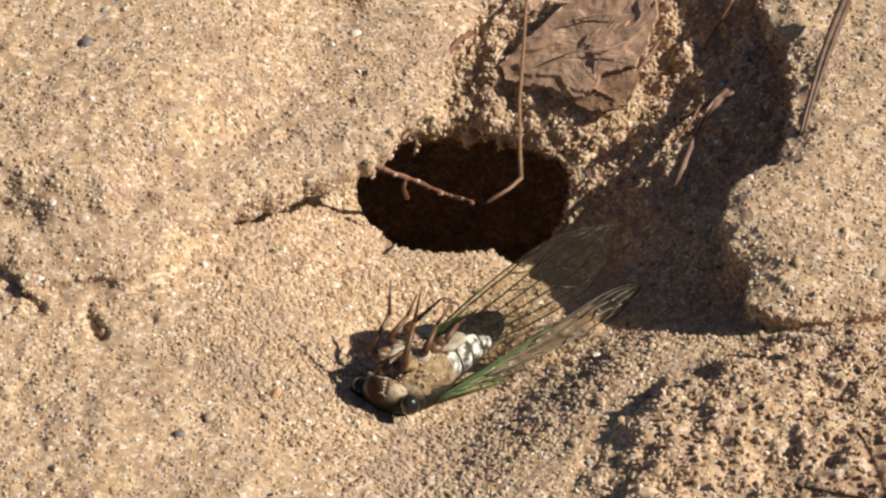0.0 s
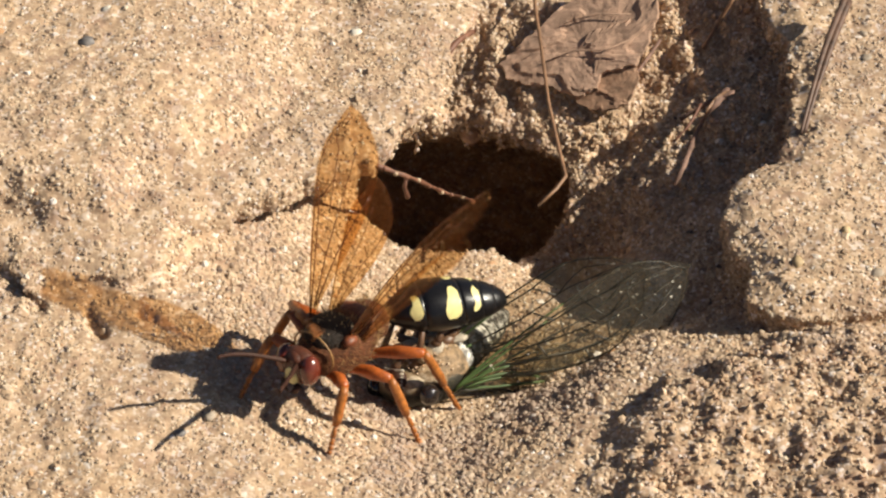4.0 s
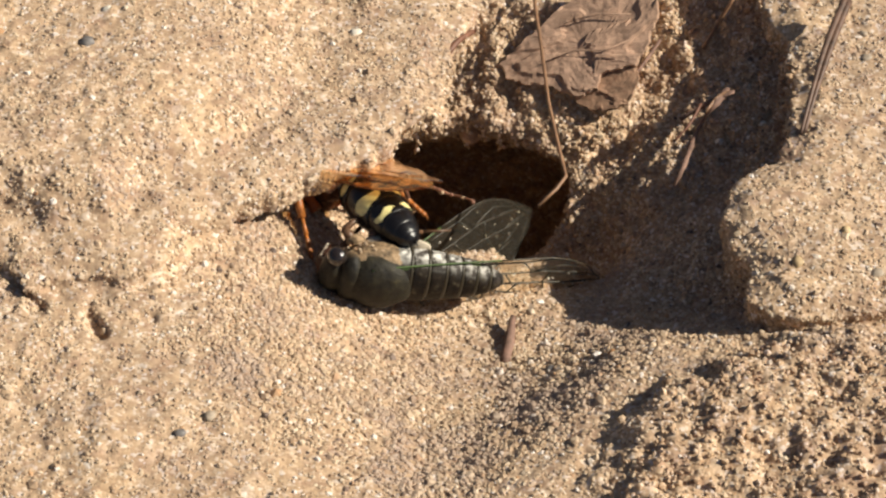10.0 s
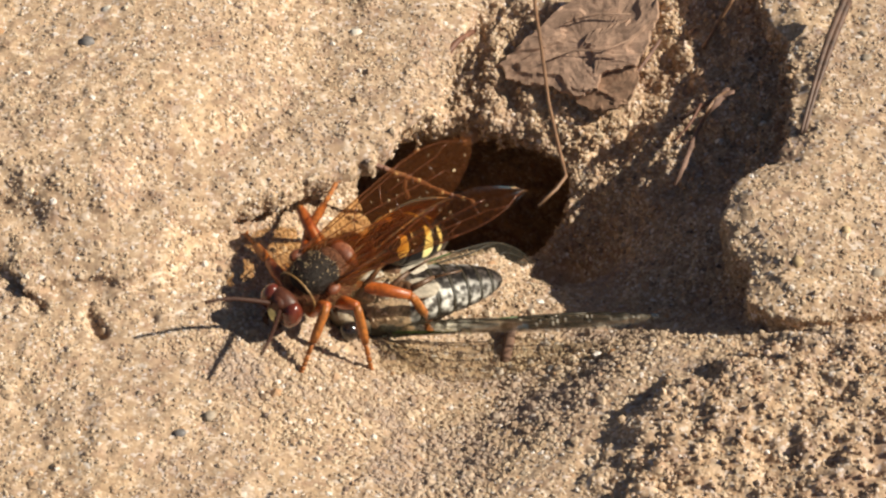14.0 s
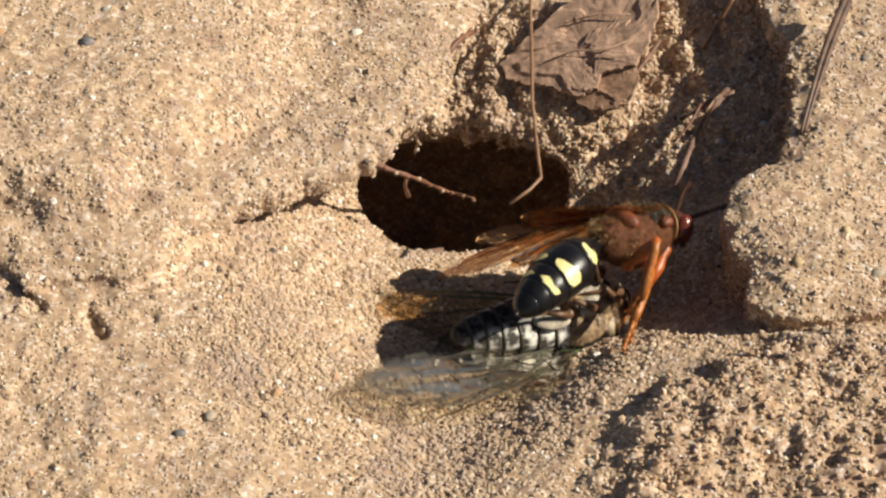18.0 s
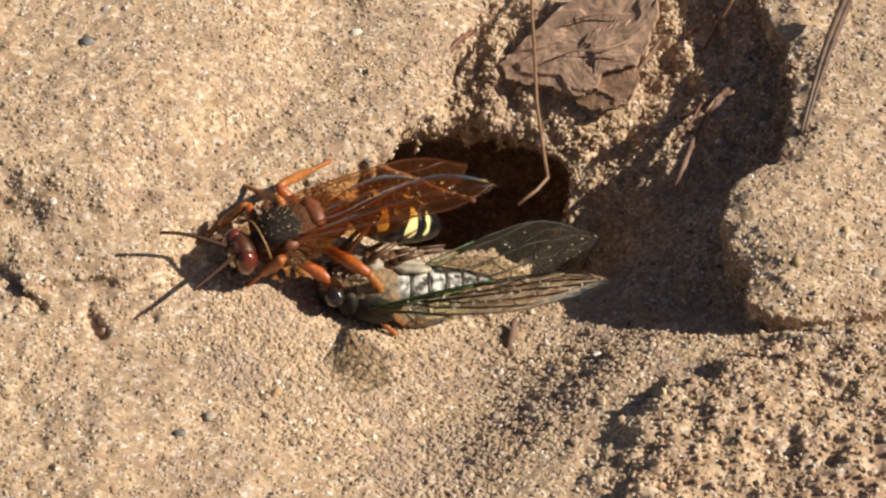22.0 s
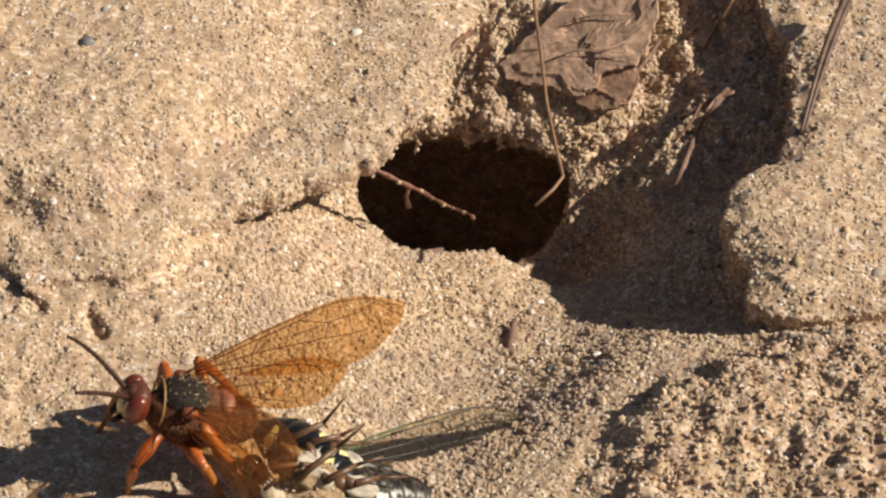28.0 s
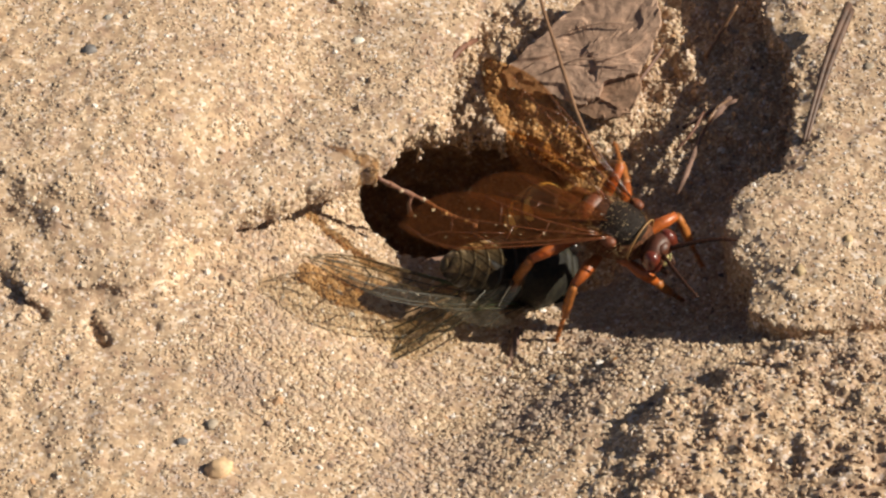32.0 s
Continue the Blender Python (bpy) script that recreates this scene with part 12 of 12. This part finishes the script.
    walk(CP["hwing_r"], [
        (0, pose(0.0022, -0.005, 0.0018, -59.5, -2.6, -172.8)), (1, pose(0.0022, -0.005, 0.0018, -60.9, -2.8, -173.3)), (2, pose(0.0022, -0.005, 0.0018, -60.7, -2.8, -173.2)),
        (2.167, pose(0.0022, -0.005, 0.0018, -97.7, -9.0, -145.1)), (2.333, pose(0.0022, -0.005, 0.0018, -133.3, 3.0, -118.8)), (2.667, pose(0.0022, -0.005, 0.0018, -87.8, -9.4, -146.5)),
        (3, pose(0.0022, -0.005, 0.0018, -42.1, 2.1, -174.5)), (3.5, pose(0.0022, -0.005, 0.0018, -91.5, 2.3, -147.7)), (5.5, pose(0.0022, -0.005, 0.0018, -75.9, -0.0, -173.2)),
        (6, pose(0.0022, -0.005, 0.0018, -41.4, 7.0, 178.8)), (7, pose(0.0022, -0.005, 0.0018, -70.9, -29.5, -143.4)), (8, pose(0.0022, -0.005, 0.0018, -39.2, -8.6, 155.9)),
        (9, pose(0.0022, -0.005, 0.0018, -50.5, -7.8, 163.0)), (10, pose(0.0022, -0.005, 0.0018, -11.1, 10.7, 155.8)), (10.5, pose(0.0022, -0.005, 0.0018, -52.4, -19.8, -179.9)),
        (11, pose(0.0022, -0.005, 0.0018, -107.2, -21.8, -138.5)), (12, pose(0.0022, -0.005, 0.0018, -102.0, -24.4, -127.2)), (13, pose(0.0022, -0.005, 0.0018, -102.0, -24.4, -127.2)),
        (13.084, pose(0.0022, -0.005, 0.0018, -42.1, -28.6, -154.4)), (13.167, pose(0.0022, -0.005, 0.0018, 11.4, -10.5, -172.1)), (13.333, pose(0.0022, -0.005, 0.0018, 44.9, 26.6, 168.6)),
        (13.667, pose(0.0022, -0.005, 0.0018, -81.0, 147.8, 13.0)), (14, pose(0.0022, -0.005, 0.0018, -30.8, 161.2, 32.1)), (14.267, pose(0.0022, -0.005, 0.0018, 20.8, 179.3, 28.4)),
        (14.5, pose(0.0022, -0.005, 0.0018, 74.1, -172.4, 11.9)), (15.5, pose(0.0022, -0.005, 0.0018, 91.1, -169.7, -4.4)), (16, pose(0.0022, -0.005, 0.0018, 64.8, 176.4, -9.2)),
        (16.5, pose(0.0022, -0.005, 0.0018, 36.7, 166.4, -20.0)), (16.633, pose(0.0022, -0.005, 0.0018, 72.7, 169.0, -11.0)), (16.8, pose(0.0022, -0.005, 0.0018, -72.5, 3.7, 174.8)),
        (17, pose(0.0022, -0.005, 0.0018, 71.7, -176.9, -2.6)), (17.5, pose(0.0022, -0.005, 0.0018, -63.0, 12.5, 154.9)), (18, pose(0.0022, -0.005, 0.0018, -20.5, -14.1, -173.1)),
        (18.5, pose(0.0022, -0.005, 0.0018, -72.0, -34.6, -156.1)), (19, pose(0.0022, -0.005, 0.0018, 46.3, -147.2, 54.8)), (20, pose(0.0022, -0.005, 0.0018, 57.0, -143.0, 58.4)),
        (21, pose(0.0022, -0.005, 0.0018, 28.3, -160.0, 59.3)), (22, pose(0.0022, -0.005, 0.0018, 17.8, 170.4, 52.2)), (22.1, pose(0.0022, -0.005, 0.0018, -32.6, 149.0, 47.0)),
        (22.233, pose(0.0022, -0.005, 0.0018, -95.7, 141.2, 21.8)), (22.333, pose(0.0022, -0.005, 0.0018, 25.4, 24.4, -177.7)), (22.667, pose(0.0022, -0.005, 0.0018, -92.2, 142.1, 22.3)),
        (23, pose(0.0022, -0.005, 0.0018, -27.4, 151.7, 45.8)), (23.333, pose(0.0022, -0.005, 0.0018, 9.8, 177.9, 41.3)), (23.667, pose(0.0022, -0.005, 0.0018, 50.5, -164.3, 21.5)),
        (24, pose(0.0022, -0.005, 0.0018, 96.3, -165.0, -6.0)), (25, pose(0.0022, -0.005, 0.0018, 99.7, -166.4, -3.2)), (25.5, pose(0.0022, -0.005, 0.0018, 99.1, -162.6, -3.9)),
        (26.5, pose(0.0022, -0.005, 0.0018, 88.0, -172.5, 8.2)), (27, pose(0.0022, -0.005, 0.0018, -93.3, 16.3, -126.8)), (27.5, pose(0.0022, -0.005, 0.0018, -74.4, 33.2, -73.7)),
        (28, pose(0.0022, -0.005, 0.0018, -80.2, 27.1, -104.0)), (28.5, pose(0.0022, -0.005, 0.0018, -80.2, 27.1, -104.0)), (29, pose(0.0022, -0.005, 0.0018, -74.0, 29.2, -95.3)),
        (29.133, pose(0.0022, -0.005, 0.0018, -91.7, 17.4, -139.7)), (29.3, pose(0.0022, -0.005, 0.0018, 83.5, -178.0, 2.3)), (29.4, pose(0.0022, -0.005, 0.0018, -71.0, 12.0, 172.8)),
        (29.5, pose(0.0022, -0.005, 0.0018, -45.5, 28.6, 170.2)), (30, pose(0.0022, -0.005, 0.0018, 94.8, 168.8, -6.3)), (30.5, pose(0.0022, -0.005, 0.0018, -27.8, 4.3, -168.7)),
        (30.733, pose(0.0022, -0.005, 0.0018, -70.1, 21.2, -173.7)), (31, pose(0.0022, -0.005, 0.0018, 64.8, 159.2, -10.2)), (32, pose(0.0022, -0.005, 0.0018, 73.8, 167.7, -0.3))])
    walk(HANGER, [
        (0, pose(0.0161, 0.0713, 0.001, -0.5, 7.7, -7.8)), (0.3, pose(0.0161, 0.0713, 0.001, -0.0, -0.9, 0.9)), (0.5, pose(0.0161, 0.0713, 0.001, -0.3, -6.0, 6.1)),
        (0.8, pose(0.0161, 0.0713, 0.001, -0.0, 1.8, -1.8)), (1, pose(0.0161, 0.0713, 0.001, -0.0, 0.5, -0.5)), (2, pose(0.0161, 0.0713, 0.001, -0.0, 0.5, -0.5)),
        (3, pose(0.0161, 0.0713, 0.001, -0.0, 0.1, -0.1)), (6, pose(0.0161, 0.0713, 0.001, -0.0, -0.0, 0.0)), (14.5, pose(0.0161, 0.0713, 0.001, -0.0, -0.0, 0.0)),
        (16.2, pose(0.0161, 0.0713, 0.001, -0.3, -6.3, 6.3)), (16.5, pose(0.0161, 0.0713, 0.001, -0.4, -7.1, 7.2)), (16.8, pose(0.0161, 0.0713, 0.001, -0.7, -8.8, 8.9)),
        (17, pose(0.0161, 0.0713, 0.001, -0.6, -8.1, 8.2)), (17.5, pose(0.0161, 0.0713, 0.001, -0.0, -0.9, 0.9)), (18, pose(0.0161, 0.0713, 0.001, -0.2, 4.4, -4.4)),
        (19, pose(0.0161, 0.0713, 0.001, -0.4, 6.7, -6.7)), (20, pose(0.0161, 0.0713, 0.001, -0.2, 5.3, -5.3)), (21, pose(0.0161, 0.0713, 0.001, -0.1, 3.2, -3.2)),
        (24.3, pose(0.0161, 0.0713, 0.001, -0.1, 3.2, -3.2)), (25, pose(0.0161, 0.0713, 0.001, -0.0, -1.6, 1.6)), (25.5, pose(0.0161, 0.0713, 0.001, -0.0, -0.8, 0.8)),
        (27.5, pose(0.0161, 0.0713, 0.001, -0.0, 0.5, -0.5)), (28.5, pose(0.0161, 0.0713, 0.001, -0.0, 0.6, -0.6)), (29, pose(0.0161, 0.0713, 0.001, -0.3, 6.3, -6.3)),
        (30, pose(0.0161, 0.0713, 0.001, -0.2, 5.3, -5.3)), (30.6, pose(0.0161, 0.0713, 0.001, -0.0, 1.3, -1.3)), (31, pose(0.0161, 0.0713, 0.001, -0.7, -8.7, 8.8)),
        (31.5, pose(0.0161, 0.0713, 0.001, -0.6, -7.9, 8.0)), (32, pose(0.0161, 0.0713, 0.001, -0.4, -6.5, 6.5))])
    walk(ROOT, [
        (0, pose(-0.0137, 0.024, -0.0028, 0.0, -0.0, 0.0)), (16.3, pose(-0.0137, 0.024, -0.0028, 0.0, -0.0, 0.0)), (16.7, pose(-0.0137, 0.024, -0.0028, -0.0, -0.8, 0.8)),
        (24.2, pose(-0.0137, 0.024, -0.0028, 0.0, -0.0, 0.0)), (24.8, pose(-0.0129, 0.0237, -0.0038, -0.1, 4.0, -4.1)), (32, pose(-0.0129, 0.0237, -0.0038, -0.1, 4.0, -4.1))])
    walk(STUB, [
        (0, pose(0.0102, -0.0046, -0.0273, 0.0, -0.0, 0.0)), (3.6, pose(0.0102, -0.0046, -0.0273, 0.0, -0.0, 0.0)), (5.4, pose(0.0102, -0.0061, -0.0208, 0.0, -0.0, 0.0)),
        (18, pose(0.0102, -0.0061, -0.0208, 0.0, -0.0, 0.0)), (19, pose(0.0105, -0.0061, -0.0216, 0.0, -0.0, 0.0)), (32, pose(0.0105, -0.0061, -0.0216, 0.0, -0.0, 0.0))])
    walk(CHIP, [
        (0, pose(-0.0069, 0.0309, -0.0371, 0.0, -0.0, 0.0)), (15, pose(-0.0069, 0.0309, -0.0371, 0.0, -0.0, 0.0)), (16.3, pose(-0.0069, 0.0304, -0.0336, 0.0, -0.0, 0.0)),
        (32, pose(-0.0069, 0.0304, -0.0336, 0.0, -0.0, 0.0))])
    walk(FALLER, [
        (0, pose(0.00517, 0.0501, -0.02058, 60.0, 20.0, 40.0)), (28.15, pose(0.00517, 0.0501, -0.02058, 60.0, 20.0, 40.0)), (28.25, pose(0.00417, 0.0451, -0.02258, 40.0, 10.0, 35.0)),
        (28.4, pose(0.0003, 0.0136, -0.0191, 15.0, -0.0, 20.0)), (28.5, pose(-0.0002, 0.0126, -0.0206, 8.0, -6.0, 15.0)), (32, pose(-0.0002, 0.0126, -0.0206, 8.0, -6.0, 15.0))])
    walk(ROLLER, [
        (0, pose(-0.0362, -0.0567, -0.0038, -50.0, 30.0, -40.0)), (28.8, pose(-0.0362, -0.0567, -0.0038, -50.0, 30.0, -40.0)), (29.1, pose(-0.0351, -0.04875, -0.00345, -20.0, 10.0, -20.0)),
        (29.4, pose(-0.034, -0.0408, -0.0043, 8.0, -6.0, 10.0)), (32, pose(-0.034, -0.0408, -0.0043, 8.0, -6.0, 10.0))])


motions()
